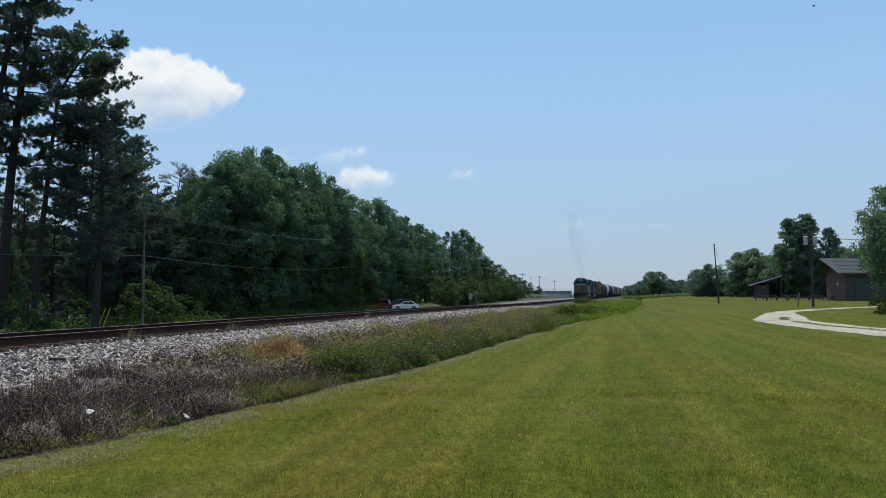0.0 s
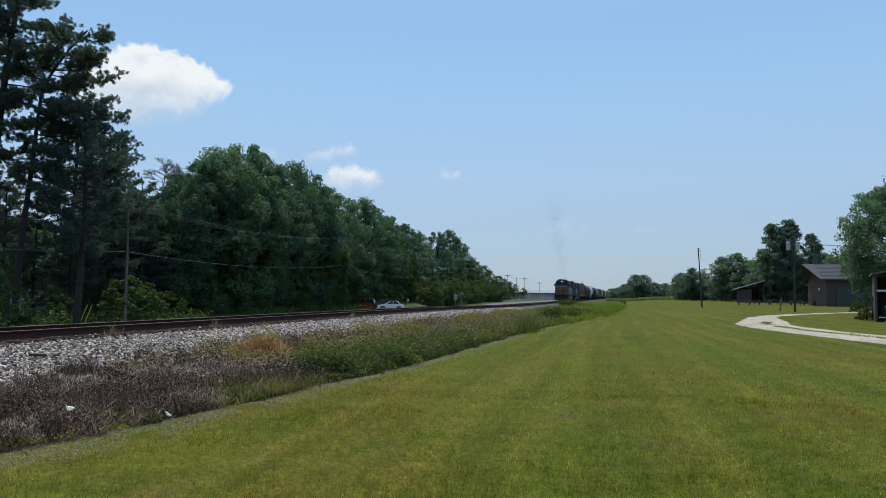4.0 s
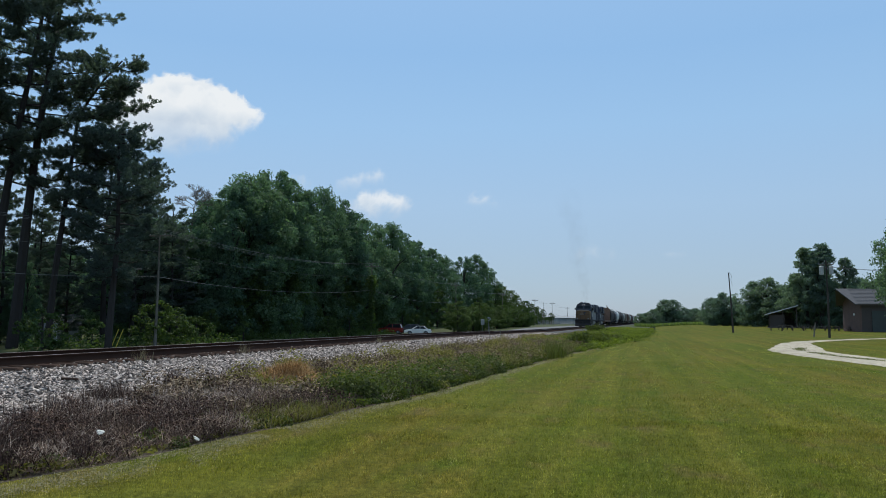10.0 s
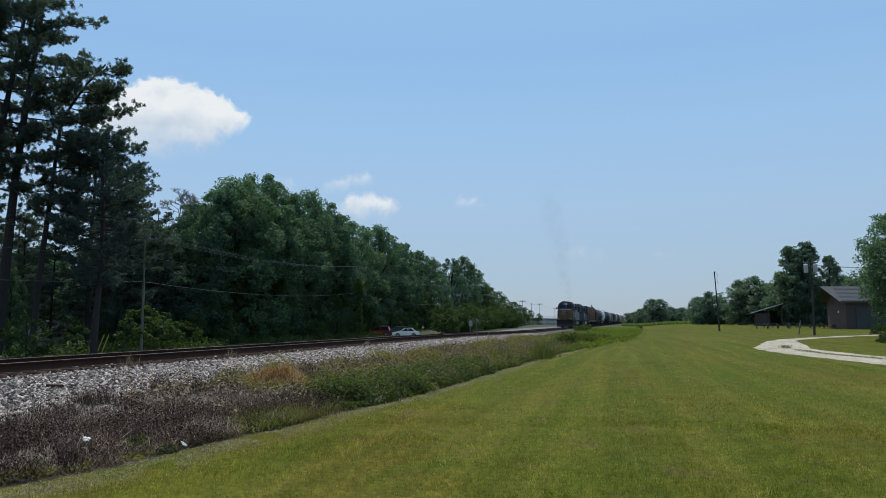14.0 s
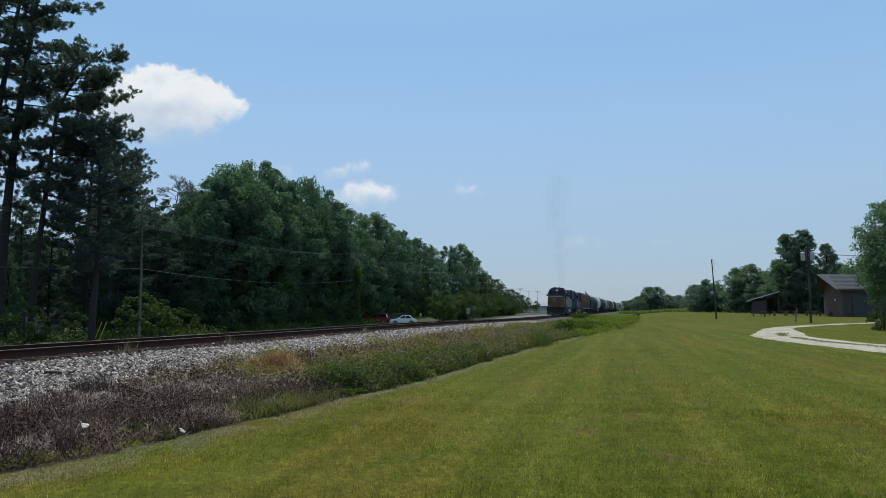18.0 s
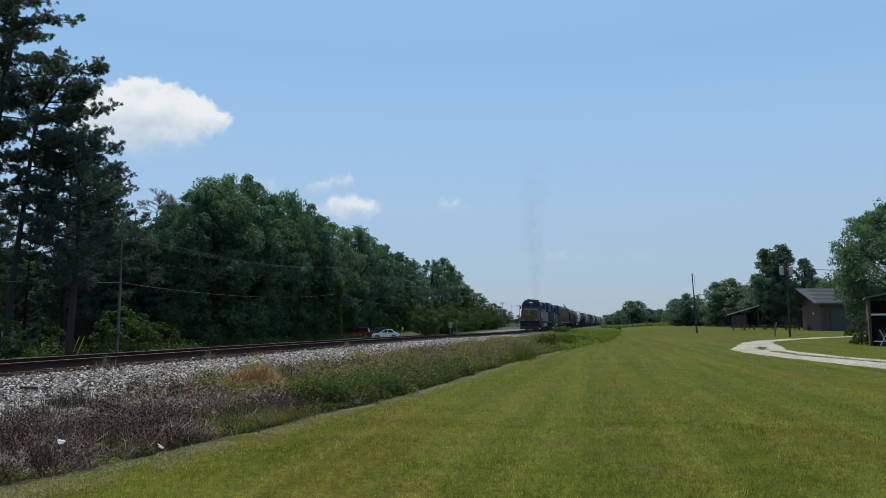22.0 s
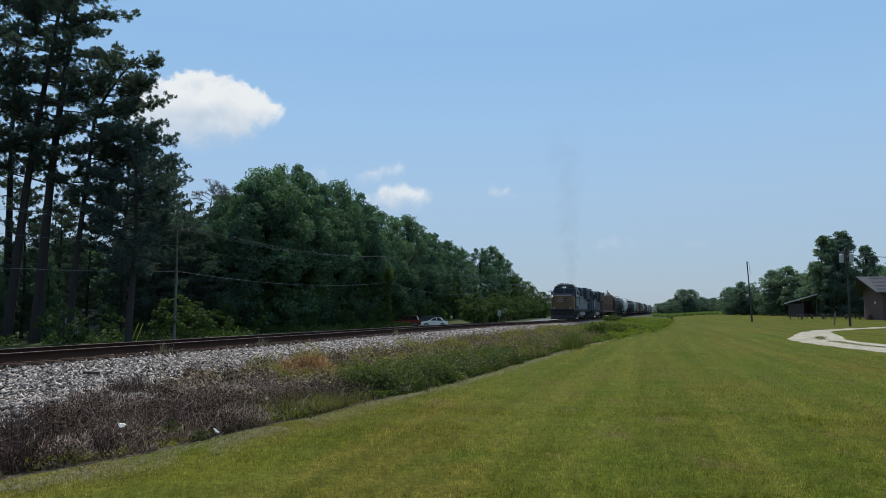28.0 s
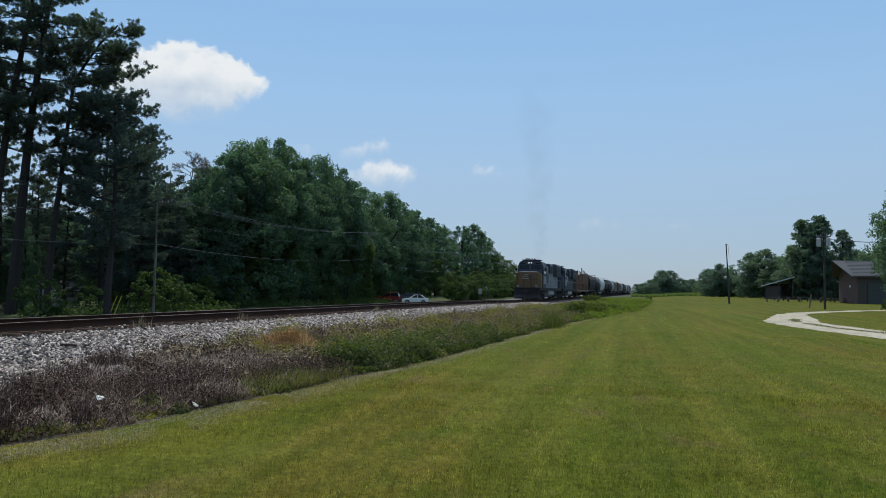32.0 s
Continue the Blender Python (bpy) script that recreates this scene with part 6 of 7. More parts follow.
for az, r, z0, sz, nm, lab in [(32.95, 66, 0.75, (0.9, 0.5, 0.8), "white_crate", "white crate stored in the dark shelter"), (32.55, 65.5, 0.0, (0.5, 0.5, 0.75), "dark_drum", "dark drum standing in the shelter")]:
    x, y = at_az(az, r + 0.9)
    bm = bmesh.new()
    if nm == "dark_drum":
        rod(bm, (0, 0, 0), (0, 0, 1.15), 0.4, seg=16)
        rod(bm, (0, 0, 0.55), (0, 0, 0.6), 0.42, seg=16)
    else:
        box(bm, 0, 0, 0.45, 1.0, 0.7, 0.9, 0.03)
        for k in (-0.3, 0, 0.3):
            box(bm, k, -0.36, 0.45, 0.08, 0.03, 0.8)
    tagged(part(nm, bm, WHITEP if nm == "white_crate" else BLACK, None), lab, "crate" if nm == "white_crate" else "drum").matrix_basis = pose(x, y, 0.02, 0, 0, -25)
bm = bmesh.new()
for a, b in (((0, 0, 0), (0.55, 0, 1.2)), ((0.55, 0, 0), (0.0, 0, 1.2)), ((-0.4, 0, 0.35), (1.1, 0, 0.35))):
    rod(bm, a, b, 0.03, seg=6)
x, y = at_az(32.35, 64.5)
tagged(part("trestle", bm, TANK_GREY, None), "pale folding trestle before the shelter", "trestle").matrix_basis = pose(x, y, 0.02, 0, 0, -28)

# bushes by the shelter, corn at the field's edge
BUSH = broadleaf(93, 3, 1.7, 4200, 0.14, LEAF_DIM, low=0.02, lumps=22, name="bush")
for az, r, h in [(31.3, 70, 2.1), (30.9, 73, 1.5)]:
    x, y = at_az(az, r)
    stand(BUSH, "feathery light green bush beside the shelter", "bush", x, y, 3, h, az * 7)
for s, p, h in [(40, 48, 2.6), (49, 46.5, 3.2), (55, 47, 2.4), (63, 46.5, 4.2), (67, 47, 3.6), (72, 48, 2.8), (80, 47, 2.3), (92, 47, 2.6), (104, 47, 3), (112, 47, 3.4), (132, 47.5, 3), (141, 48, 4), (152, 48, 3.5)]:
    v = tw(s, p)
    stand(BUSH, "leafy green bush at the edge of the wood", "bush", v.x, v.y, 3, h, s * 13, 1.2)


def corn():
    g = np.random.default_rng(95)
    n = 9000
    az = np.radians(14.2 + 9.5 * g.random(n))
    r = 236 + 26 * g.random(n) ** 1.3
    x, y = r * np.sin(az), r * np.cos(az)
    s, p = x * UX + y * UY, -x * UY + y * UX
    return blades(96, s, p, 0.7, 1.1, 0.2, 0.5, "corn_field", CORN, "green corn standing along the far field edge", "crop", 0.1, 0.5)


corn()

# ---- across the railway: parked cars, signs, house, far sheds ----
CARWHITE = paint("car_white", (0.82, 0.82, 0.81), 0.25, 0.12)
CARRED = paint("car_red", (0.2, 0.02, 0.018), 0.25, 0.12)
CARDARK = paint("car_dark", (0.04, 0.042, 0.048), 0.25, 0.12)
RUBBER = paint("tyre_rubber", (0.02, 0.02, 0.02), 0.85, 0.2)


def car(x, y, z, rz, mat, label, high=1.0):
    """A parked car: body with wheel arches, glasshouse, four wheels, lamps and mirrors."""
    t = empty("parked_car", pose(x, y, z, 0, 0, rz))
    bm = bmesh.new()
    lo = [(-2.3, 0.35), (-2.35, 0.62 * high), (-2.2, 0.9 * high), (-1.4, 0.98 * high), (0.85, 0.98 * high), (2.1, 0.82 * high), (2.33, 0.6 * high), (2.3, 0.3), (1.85, 0.28), (1.75, 0.52), (1.4, 0.66), (1.05, 0.52), (0.95, 0.26), (-0.95, 0.26), (-1.05, 0.52), (-1.4, 0.66), (-1.75, 0.52), (-1.85, 0.3)]
    prism(bm, lo, 1, -0.87, 0.87)
    bmesh.ops.bevel(bm, geom=[e for e in bm.edges if abs(e.verts[0].co.y) > 0.8 and e.verts[0].co.y == e.verts[1].co.y and min(v.co.z for v in e.verts) > 0.55], offset=0.07, segments=2, affect='EDGES')
    body = part("body", bm, mat, t)
    bm = bmesh.new()
    zt = 1.45 * high if high == 1 else 1.72
    vs = prism(bm, [(-1.95 if high > 1 else -1.65, 0.95 * high), (-1.75 if high > 1 else -1.0, zt), (0.1, zt), (1.0, 0.95 * high)], 1, -0.78, 0.78)
    for v in vs:
        if v.co.z > 1.2:
            v.co.y *= 0.8
    part("glasshouse", bm, glass_m, t)
    bm = bmesh.new()
    box(bm, -0.6 if high == 1 else -0.85, 0, zt + 0.01, 1.35 if high == 1 else 1.9, 1.22, 0.05, 0.02)
    for a, b in (((0.1, zt), (1.0, 0.95 * high)), ((-1.0 if high == 1 else -1.75, zt), (-1.65 if high == 1 else -1.95, 0.95 * high)), ((-0.4, zt), (-0.4, 0.95 * high))):
        for k in (-1, 1):
            rod(bm, (a[0], k * 0.63, a[1]), (b[0], k * 0.79, b[1]), 0.04, seg=5)
    part("roof", bm, mat, t)
    for k in (-1, 1):
        for xx in (1.4, -1.4):
            bm = bmesh.new()
            rod(bm, (xx, k * 0.68, 0.32), (xx, k * 0.88, 0.32), 0.32, seg=18)
            wh = part("wheel", bm, RUBBER, t)
            bm = bmesh.new()
            rod(bm, (xx, k * 0.87, 0.32), (xx, k * 0.895, 0.32), 0.2, seg=14)
            part("rim", bm, SILVER, wh)
        bm = bmesh.new()
        box(bm, 2.27, k * 0.62, 0.68 * high, 0.1, 0.36, 0.14, 0.02)
        part("headlight", bm, WHITEP, t)
        bm = bmesh.new()
        box(bm, -2.3, k * 0.66, 0.75 * high, 0.08, 0.3, 0.14, 0.02)
        part("tail_light", bm, CARRED, t)
        bm = bmesh.new()
        box(bm, 0.75, k * 0.95, 1.0 * high, 0.16, 0.16, 0.12, 0.03)
        part("mirror", bm, mat, t)
    return tagged(t, label, "car", group="parked cars")


v = tw(126, 40)
car(v.x, v.y, height(126, 40), 178, CARWHITE, "white saloon car parked across the railway")
v = tw(128.6, 42.6)
car(v.x, v.y, height(128.6, 42.6), 176, CARDARK, "dark estate car parked under the trees", 1.12)
v = tw(127.8, 45.6)
car(v.x, v.y, height(127.8, 45.6), 172, CARRED, "red car parked under the trees", 1.12)


def road_sign(s, p, h, shape, mat, label):
    v = tw(s, p)
    t = empty("road_sign", pose(v.x, v.y, height(s, p), 0, 0, -8))
    bm = bmesh.new()
    rod(bm, (0, 0, -0.2), (0, 0, h), 0.04, seg=7)
    part("post", bm, SILVER, t)
    bm = bmesh.new()
    if shape == "round":
        rod(bm, (0, -0.05, h - 0.1), (0, -0.08, h - 0.1), 0.42, seg=20)
    else:
        box(bm, 0, -0.06, h - 0.4, 0.7, 0.03, 1.1, 0.01)
    part("panel", bm, mat, t)
    if shape == "round":
        bm = bmesh.new()
        for a in (45, -45):
            box(bm, 0, -0.095, h - 0.1, 0.85, 0.02, 0.09, m=Matrix.Translation((0, 0, h - 0.1)) @ Matrix.Rotation(radians(a), 4, 'Y') @ Matrix.Translation((0, 0, -h + 0.1)))
        part("cross_bars", bm, BLACK, t)
    return tagged(t, label, "sign")


SIGNGREY = paint("sign_grey", (0.3, 0.31, 0.31), 0.5, 0.3)
road_sign(146, 33, 2.3, "tall", SIGNGREY, "grey upright sign panel on a post")
road_sign(151.5, 33, 2.5, "round", SIGNGREY, "grey round railway warning sign on a post")

# small house and cabinet half hidden under the pines
hx, hy = -42.9, 85.4
t = empty("small_house", pose(hx, hy, height(72, 64), 0, 0, 20))
bm = bmesh.new()
box(bm, 0, 0, 1.1, 6.5, 5, 2.4)
part("wall", bm, SIGNGREY, t)
for k in (-1, 1):
    bm = bmesh.new()
    prism(bm, [(k * 2.9, 2.1), (0, 3.5), (0, 3.65), (k * 2.9, 2.25)], 0, -3.6, 3.6)
    part("roof_slope", bm, SHINGLE, t)
t.scale = (0.62, 0.62, 0.8)
bm = bmesh.new()
box(bm, -1.2, -2.52, 1.2, 1.1, 0.08, 1.1)
part("window", bm, glass_m, t)
bm = bmesh.new()
box(bm, 1.0, -2.52, 0.95, 0.9, 0.08, 2.0)
part("door", bm, DARKWOOD, t)
tagged(t, "small pale grey house half hidden by pines", "house")
bm = bmesh.new()
box(bm, 0, 0, 1.05, 0.95, 0.5, 2.1, 0.03)
box(bm, -0.02, -0.27, 1.0, 0.05, 0.04, 1.5)
box(bm, 0, 0, 2.13, 1.02, 0.56, 0.06, 0.01)
tagged(part("utility_cabinet", bm, SIGNGREY, None), "tall grey utility cabinet beside a pine", "cabinet").matrix_basis = pose(-33.6, 65.1, -0.97, 0, 0, 10)

# lamp pole with a curved arm and yellow stay guards
v = tw(53.2, 43.6)
t = pole(v.x, v.y, 9.6, -0.95, 0, 0, "dark wooden pole with a curved lamp arm", wood=DARKPOLE)
bm = bmesh.new()
limb(bm, [(0, 0, 6.6), (0.5, 0.1, 7.0), (1.2, 0.1, 7.05), (1.7, 0.1, 6.85)], [0.04, 0.04, 0.035, 0.03], 6)
arm = part("lamp_arm", bm, POLEWOOD, t)
bm = bmesh.new()
box(bm, 1.95, 0.1, 6.8, 0.6, 0.22, 0.14, 0.04)
part("lamp_head", bm, POLEWOOD, arm)
YELLOW = paint("guard_yellow", (0.42, 0.32, 0.03), 0.5, 0.3)
for k in (0.0, 0.38):
    bm = bmesh.new()
    rod(bm, (k, 0, 0), (k + 0.5, 0.3, 1.7), 0.04, seg=7)
    tagged(part("stay_guard", bm, YELLOW, None), "yellow plastic guard on a stay wire", "guard", group="stay guards").matrix_basis = pose(v.x + 0.35, v.y - 0.8, -0.97)

# far sheds and fence beyond the crossing
FARWALL = paint("far_shed_wall", (0.24, 0.26, 0.27), 0.7, 0.3)
for az0, az1, r, h, lab in [(6.7, 9.2, 430, 3.2, "long low pale industrial shed far off"), (9.0, 10.6, 400, 3.0, "low pale shed beyond the crossing"), (7.9, 8.4, 380, 3.4, "small dark shed far off")]:
    x0, y0 = at_az(az0, r)
    x1, y1 = at_az(az1, r)
    ln = math.hypot(x1 - x0, y1 - y0)
    t = empty("far_shed", pose(x0, y0, 0.1, 0, 0, math.degrees(math.atan2(y1 - y0, x1 - x0))))
    bm = bmesh.new()
    box(bm, ln / 2, 6, h / 2, ln, 12, h)
    part("wall", bm, CARDARK if "dark" in lab else FARWALL, t)
    bm = bmesh.new()
    prism(bm, [(-0.6, h), (6, h + 1.1), (12.6, h), (12.6, h + 0.15), (6, h + 1.3), (-0.6, h + 0.15)], 0, -0.4, ln + 0.4)
    part("roof", bm, FARWALL, t)
    for k in range(max(1, int(ln / 7))):
        bm = bmesh.new()
        box(bm, 3.5 + k * 7, -0.03, 1.5, 3.2, 0.1, 3.0)
        part("loading_door", bm, SIGNGREY, t)
    tagged(t, lab, "shed")
for a in (6.1, 6.7, 7.6):
    x, y = at_az(a, 310)
    pole(x, y, 9.2, gz(x, y), 0, 0, "bare wooden pole beyond the crossing")
fence = empty("far_fence", pose(0, 0, 0))
for k in range(26):
    x, y = at_az(6.6 + k * 0.15, 330)
    bm = bmesh.new()
    rod(bm, (x, y, -0.2), (x, y, 1.7), 0.07, seg=5)
    part("post", bm, SIGNGREY, fence)
for z in (0.6, 1.1, 1.6):
    bm = bmesh.new()
    a, b = at_az(6.6, 330), at_az(10.35, 330)
    rod(bm, (*a, z), (*b, z), 0.05, seg=5)
    part("rail", bm, SIGNGREY, fence)
tagged(fence, "pale post and rail fence beyond the crossing", "fence")

# marker posts in the ballast, litter on the bank, a plank by the rails
for s, p, h in [(50.7, 11, 0.95), (53.5, 10.8, 0.7)]:
    bm = bmesh.new()
    rod(bm, (0, 0, -0.2), (0.02, 0, h), 0.022, 0.02, 7)
    tagged(part("marker_post", bm, POLEWOOD, None), "thin grey marker post in the ballast", "post", group="marker posts").matrix_basis = pose(*tw(s, p, height(s, p)))


def litter(s, p, z, size, mat, label, seed):
    bm = bmesh.new()
    bmesh.ops.create_icosphere(bm, subdivisions=2, radius=size)
    for v in bm.verts:
        v.co *= 0.75 + 1.1 * noise.noise(v.co * 22 + Vector((seed, 0, 0)))
        v.co.z *= 0.55
    tagged(part("crumpled_paper", bm, mat, None), label, "litter", group="litter").matrix_basis = pose(*tw(s, p, z), 20, 15, seed * 40)


PAPER = paint("crumpled_paper", (0.85, 0.8, 0.7), 0.8, 0.15)
litter(7.98, 6.62, 0.33, 0.05, PAPER, "crumpled white paper caught in the brush", 1)
litter(8.85, 5.85, 0.17, 0.045, PAPER, "crumpled white paper at the mown edge", 2)
litter(12.08, 9.92, 0.32, 0.035, paint("blue_plastic", (0.05, 0.06, 0.3), 0.4, 0.2), "scrap of blue plastic in the brush", 3)
bm = bmesh.new()
prism(bm, [(-0.17, -0.02), (-0.06, -0.035), (0.1, -0.025), (0.15, 0.0), (0.04, 0.025), (-0.16, 0.03)], 2, -0.025, 0.02)
tagged(part("tie_splinter", bm, TIE, None), "dark splinter of a tie on the ballast", "wood").matrix_basis = pose(*tw(12.8, 11.4, height(12.8, 11.4) + 0.06), 6, 4, 25)

# bare tree among the wood
def bare_tree(x, y, h):
    t = empty("bare_tree", pose(x, y, height(x * UX + y * UY, -x * UY + y * UX)))
    bm = bmesh.new()
    g = random.Random(12)

    def grow(a, d, ln, r, depth):
        b = a + d * ln
        limb(bm, [tuple(a), tuple((a + b) / 2 + Vector((g.gauss(0, .05), g.gauss(0, .05), 0)) * ln), tuple(b)], [r, r * 0.8, r * 0.6], 4)
        if depth:
            for k in range(3):
                e = (d + Vector((g.gauss(0, .6), g.gauss(0, .6), g.gauss(0.08, .28)))).normalized()
                grow(b if k else a.lerp(b, 0.6), e, ln * g.uniform(0.66, 0.82), max(0.02, r * 0.58), depth - 1)
    grow(Vector((0, 0, 0)), Vector((0, 0, 1)), h * 0.72, 0.2, 0)
    grow(Vector((0, 0, h * 0.68)), Vector((0, 0, 1)), h * 0.08, 0.11, 6)
    part("trunk", bm, POLEWOOD, t)
    return tagged(t, "leafless grey tree rising out of the wood", "tree")


bare_tree(-32.3, 96.6, 21.1)

# ---- clouds, far off, glowing white ----
def cloud(az, el, lumps, seed, solid, label, drift, fade=60.0):
    """A bank of vapour: a lumpy glowing sheet with ragged, soft edges, 2800 m away; lumps are (across, up, radius) in
    metres.
    """
    r = 2800.0
    x0, x1 = min(l[0] - l[2] for l in lumps) - 20, max(l[0] + l[2] for l in lumps) + 20
    z0, z1 = min(l[1] - l[2] for l in lumps) - 20, max(l[1] + l[2] for l in lumps) + 20
    nx, ny = int((x1 - x0) / 5) + 2, int((z1 - z0) / 5) + 2
    vs, fs, cover, tone = [], [], np.zeros((nx, ny)), np.zeros((nx, ny))

    def billow(x, z, w):
        return 0.55 - 2.2 * abs(noise.noise((x / w, z / w, seed)))
    for i in range(nx):
        for j in range(ny):
            x, z = x0 + (x1 - x0) * i / (nx - 1), z0 + (z1 - z0) * j / (ny - 1)
            d = 12 * math.log(sum(math.exp((l[2] - math.hypot(x - l[0], (z - l[1]) * 1.15)) / 12) for l in lumps))
            b = 15 * billow(x, z, 62) + 9 * billow(x, z, 27) + 5 * billow(x + 40, z, 12)
            d += b + 8 * noise.noise((x / 80, z / 80, seed + 5))
            up = (z - z0) / (z1 - z0)
            k = min(1.0, max(0.0, d / (fade * (0.9 + 2.4 * max(0.0, 0.62 - up)))))
            cover[i, j] = k * k * (3 - 2 * k) * solid * min(1.0, 0.3 + 1.7 * up)
            # light is painted in: tone runs from grey base to bright top
            tone[i, j] = min(1.0, max(0.0, 1.15 * up + 0.007 * b + 0.35 * noise.noise((x / 95, z / 70, seed + 8))))
            vs.append((x, -max(0.0, d) * 0.8, z))
    for i in range(nx - 1):
        for j in range(ny - 1):
            if cover[i:i + 2, j:j + 2].max() > 0:
                q = i * ny + j
                fs.append((q, q + ny, q + ny + 1, q + 1))
    me = mesh_np("cloud", vs, fs)
    me.shade_smooth()
    for key, values in (("thickness", cover), ("whiteness", tone)):
        me.attributes.new(key, 'FLOAT', 'POINT').data.foreach_set("value", values.astype(np.float32).ravel())
    m = bpy.data.materials.new("cloud_vapour")
    m.use_nodes = True
    n, l = m.node_tree.nodes, m.node_tree.links
    n.clear()
    out = n.new("ShaderNodeOutputMaterial")
    at2 = n.new("ShaderNodeAttribute")
    at2.attribute_name = "thickness"
    at3 = n.new("ShaderNodeAttribute")
    at3.attribute_name = "whiteness"
    # the sheet glows by itself, no lamp lights it
    e = n.new("ShaderNodeEmission")
    rc = ramp(n, [(0.1, (0.47, 0.57, 0.7)), (0.5, (0.66, 0.73, 0.8)), (0.85, (0.83, 0.86, 0.88))])
    l.new(at3.outputs["Fac"], rc.inputs[0])
    l.new(rc.outputs[0], e.inputs["Color"])
    tr = n.new("ShaderNodeBsdfTransparent")
    mx = n.new("ShaderNodeMixShader")
    l.new(at2.outputs["Fac"], mx.inputs[0])
    l.new(tr.outputs[0], mx.inputs[1])
    l.new(e.outputs[0], mx.inputs[2])
    l.new(mx.outputs[0], out.inputs["Surface"])
    ob = tagged(obj("cloud", me, m), label, "cloud", group="clouds")
    CLOUDS.append((ob, az, el, drift, r))
    return ob


CLOUDS = []
cloud(-19.5, 14.55, [(-200, -30, 85), (-150, 20, 95), (-60, 55, 95), (10, 65, 85), (60, 45, 95), (120, 25, 90), (175, 5, 70), (225, 10, 38), (0, -40, 120), (-100, -60, 110), (90, -55, 90), (-40, -105, 70)], 3, 0.97, "large white cumulus cloud behind the pines", 0.8, 40)
cloud(-5.3, 8.8, [(-90, -20, 45), (-40, 0, 52), (20, 8, 50), (75, 0, 45), (110, -12, 28), (-20, -35, 50), (60, -30, 40)], 5, 0.8, "small white cloud over the wood", 0.7, 48)
cloud(-6.6, 10.4, [(-60, -25, 40), (-20, -5, 42), (30, 12, 40), (60, 20, 30)], 7, 0.6, "thin white cloud over the wood", 0.7, 60)
cloud(-10.9, 10.1, [(-20, 0, 42), (20, -8, 36)], 9, 0.35, "faint wisp of white cloud", 0.7, 60)
cloud(2.6, 8.9, [(-20, 5, 34), (15, 0, 36), (45, -12, 26)], 11, 0.5, "small faint white cloud", 0.7, 60)
cloud(11.3, 4.9, [(-50, 0, 36), (0, 8, 42), (50, -2, 36)], 13, 0.35, "faint low white cloud near the horizon", 0.5, 90)
cloud(17.2, 4.9, [(-25, 0, 22), (15, 0, 22)], 15, 0.2, "faint wisp of white cloud", 0.5, 60)

# ---- a bird that crosses at the start ----
bird = empty("bird", pose(27.9, 53.1, 22.6))
bird.scale = (0.6, 0.6, 0.6)
bm = bmesh.new()
limb(bm, [(-0.17, 0, 0), (-0.08, 0, 0.02), (0.05, 0, 0.02), (0.13, 0, 0.03), (0.18, 0, 0.02)], [0.01, 0.04, 0.05, 0.035, 0.008], 8)
part("body", bm, BLACK, bird)
bm = bmesh.new()
prism(bm, [(-0.17, -0.02), (-0.3, -0.07), (-0.3, 0.07), (-0.17, 0.02)], 2, -0.004, 0.004)
part("tail", bm, BLACK, bird)
WINGS = []
for k in (-1, 1):
    bm = bmesh.new()
    prism(bm, [(0.08, 0), (0.06, k * 0.18), (-0.04, k * 0.4), (-0.08, k * 0.38), (-0.07, k * 0.16), (-0.07, 0)], 2, -0.006, 0.006)
    WINGS.append((part("wing", bm, BLACK, bird), k))
tagged(bird, "small dark bird flying across the sky", "bird")

# ---- exhaust: thin lumps of smoke that rise from the lead locomotive ----
smoke_m = bpy.data.materials.new("thin_smoke")
smoke_m.use_nodes = True
sn, sl = smoke_m.node_tree.nodes, smoke_m.node_tree.links
sn.clear()
so = sn.new("ShaderNodeOutputMaterial")
sdif = sn.new("ShaderNodeBsdfDiffuse")
sdif.inputs["Color"].default_value = (0.1, 0.1, 0.105, 1)
stra = sn.new("ShaderNodeBsdfTransparent")
smix = sn.new("ShaderNodeMixShader")
snz = sn.new("ShaderNodeAttribute")
snz.attribute_name = "thickness"
smr = sn.new("ShaderNodeMapRange")
smr.inputs["From Min"].default_value, smr.inputs["From Max"].default_value, smr.inputs["To Max"].default_value = 0.0, 1.0, 0.045
sl.new(snz.outputs["Fac"], smr.inputs["Value"])
sl.new(smr.outputs[0], smix.inputs[0])
sl.new(stra.outputs[0], smix.inputs[1])
sl.new(sdif.outputs[0], smix.inputs[2])
sl.new(smix.outputs[0], so.inputs["Surface"])
PUFFS = []
plume = empty("exhaust_smoke", pose(0, 0, 0))
tagged(plume, "thin grey exhaust smoke above the locomotive", "smoke")
for k in range(9):
    bm = bmesh.new()
    r = 0.55 + 0.4 * k
    bmesh.ops.create_icosphere(bm, subdivisions=4, radius=r)
    den = []
    for v in bm.verts:
        # opacity fades across local x and z, fitted to the camera's view
        w = math.hypot(v.co.x, v.co.z) / r
        den.append(max(0.0, 1 - w * w * 1.05) * max(0.0, 0.6 + 1.1 * noise.noise(v.co / r * 1.6 + Vector((k * 5.3, 0, 0)))) * (1.0 - 0.055 * k))
        v.co *= 0.85 + 0.35 * noise.noise(v.co / r * 1.3 + Vector((k * 3.1, 0, 0)))
        v.co.z *= 1.35
    puff = part("puff", bm, smoke_m, plume, smooth_faces=True)
    puff.data.attributes.new("thickness", 'FLOAT', 'POINT').data.foreach_set("value", np.array(den, dtype=np.float32))
    PUFFS.append((puff, k))


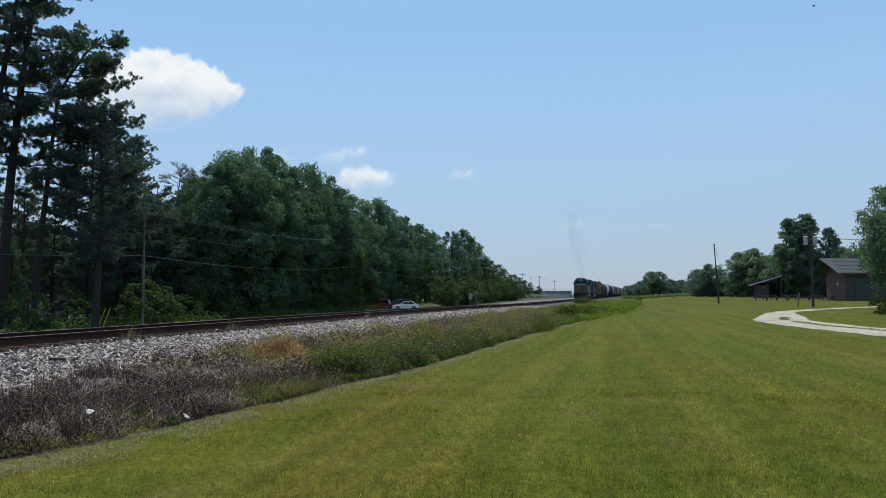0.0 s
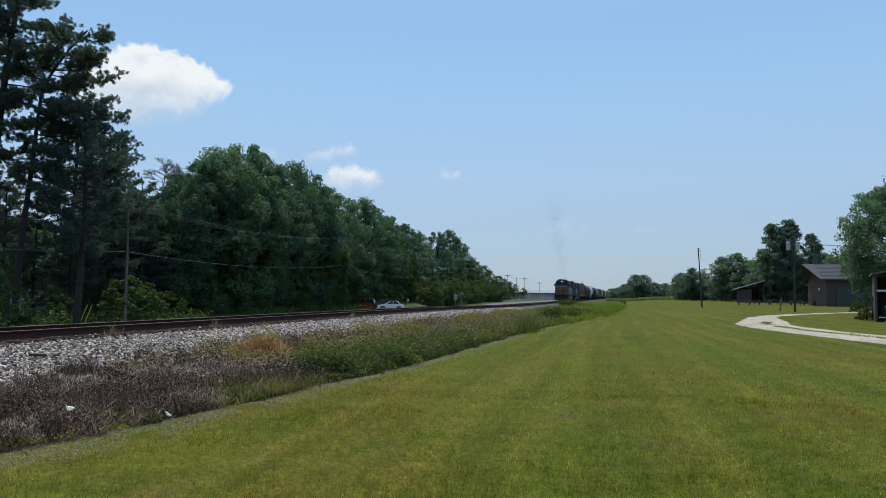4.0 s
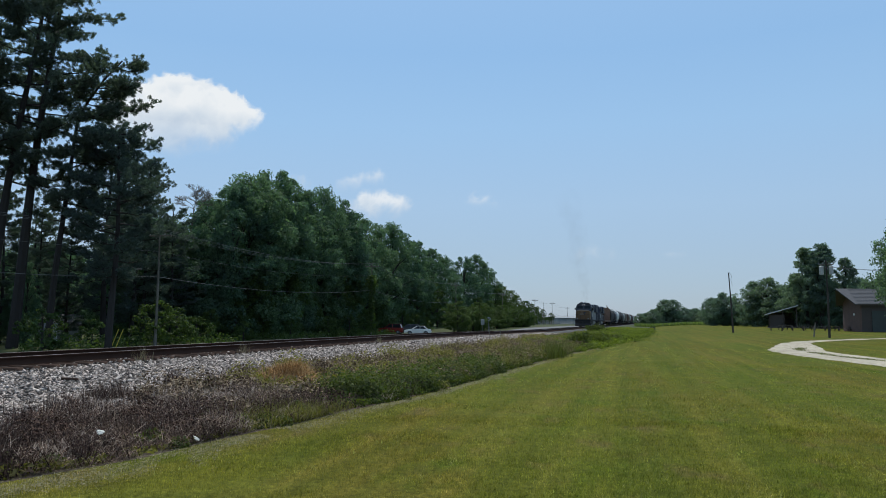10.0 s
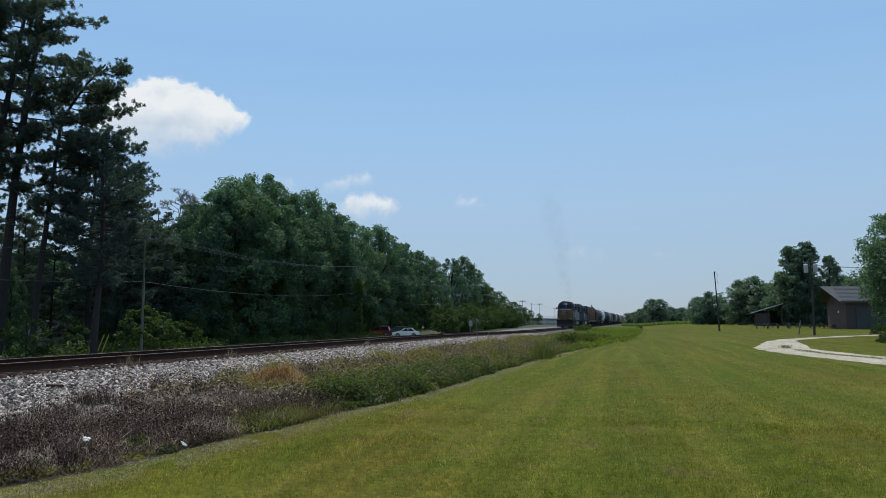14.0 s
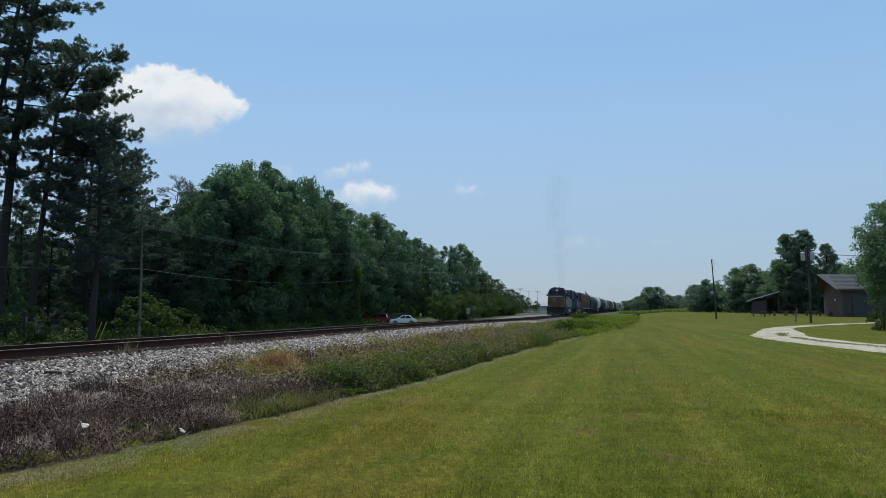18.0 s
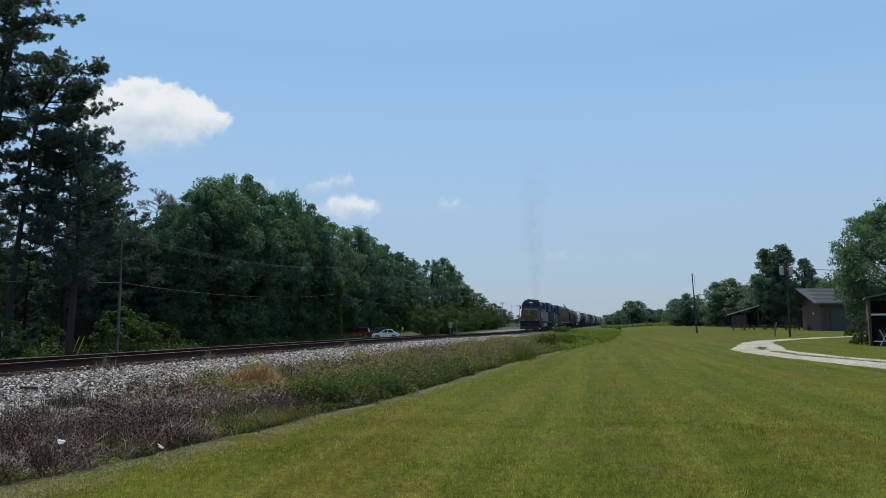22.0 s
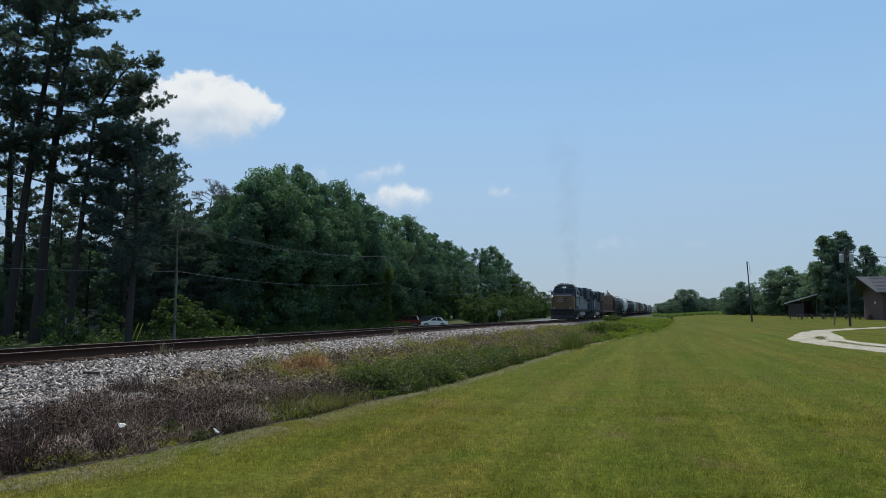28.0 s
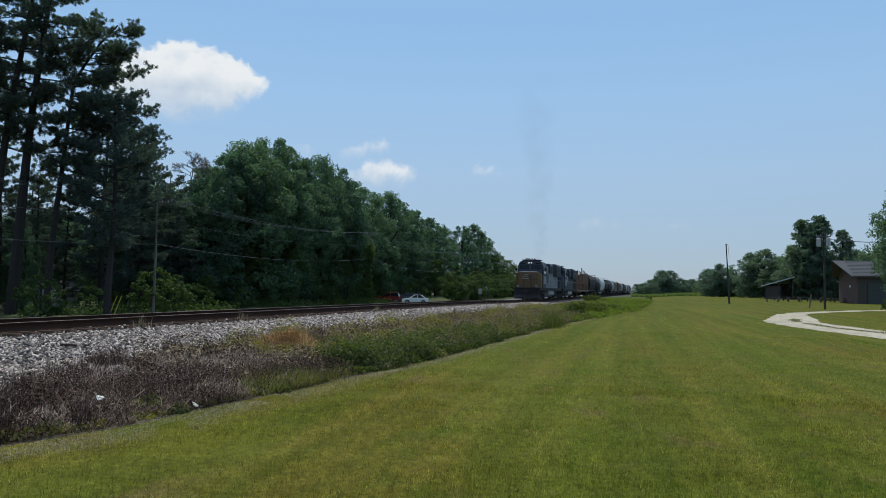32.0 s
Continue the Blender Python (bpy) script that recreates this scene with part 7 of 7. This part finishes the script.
def motions():
    for ob, back in TRAIN:
        rows = []
        for k in range(17):
            s = run(2.0 * k) + back
            v = tw(s, PC, bed(s + 10) + 0.184)
            rows.append((2.0 * k, pose(v.x, v.y, v.z, 0, 0, 180 - TRACK)))
        walk(ob, rows)
    for w, y, r in WHEELS:
        step = 70 if r > 0.5 else 85
        total = math.degrees((run(0) - run(32)) / r)
        n = int(total / step) + 1
        rows, last = [], -1
        for k in range(n + 1):
            d = radians(total * k / n) * r
            t = (-2.3 + math.sqrt(2.3 ** 2 + 4 * 0.0147 * d)) / (2 * 0.0147)
            rows.append((min(32.0, t), pose(0, y, r, -total * k / n, 0, 0)))
        walk(w, rows)

    for ob, az, el, drift, r in CLOUDS:
        rows = []
        for t in (0.0, 16.0, 32.0):
            a, e = radians(az + drift * t / 32), radians(el - 0.1 * t / 32)
            rows.append((t, pose(r * math.sin(a) * math.cos(e), r * math.cos(a) * math.cos(e), r * math.sin(e), 0, 0, -math.degrees(a))))
        walk(ob, rows)
    flight = [(0.0, 27.86, 53.14, 22.55), (0.3, 29.1, 52.45, 22.75), (0.5, 30.2, 51.85, 22.85), (0.8, 31.67, 50.96, 22.6), (2.0, 37.5, 47.5, 23.5), (6.0, 58.0, 36.0, 25.0), (32.0, 190.0, -40.0, 40.0)]
    walk(bird, [(t, pose(x, y, z, 0, 0, -30)) for t, x, y, z in flight])
    for wing, k in WINGS:
        walk(wing, [(0.125 * j, pose(0, 0, 0.03, k * (35 if j % 2 else -15), 0, 0)) for j in range(257)])
    rows = []
    for k in range(17):
        v = tw(run(2.0 * k) + 10.3, PC, bed(200) + 4.6)
        rows.append((2.0 * k, pose(v.x, v.y, v.z)))
    walk(plume, rows)
    for puff, k in PUFFS:
        rows = []
        for j in range(17):
            t = 2.0 * j
            up = (0.75 + 0.25 * smooth(0, 9, t)) * (0.6 + 0.95 * k + 0.19 * k * k)
            lean = (-0.16 if t < 16 else -0.03) * up
            rows.append((t, pose(lean + 0.07 * k * math.sin(k * 1.7 + t * 0.35), 0.03 * k * math.cos(k * 2.3 + t * 0.3), up, 0, 0, -9)))
        walk(puff, rows)


motions()
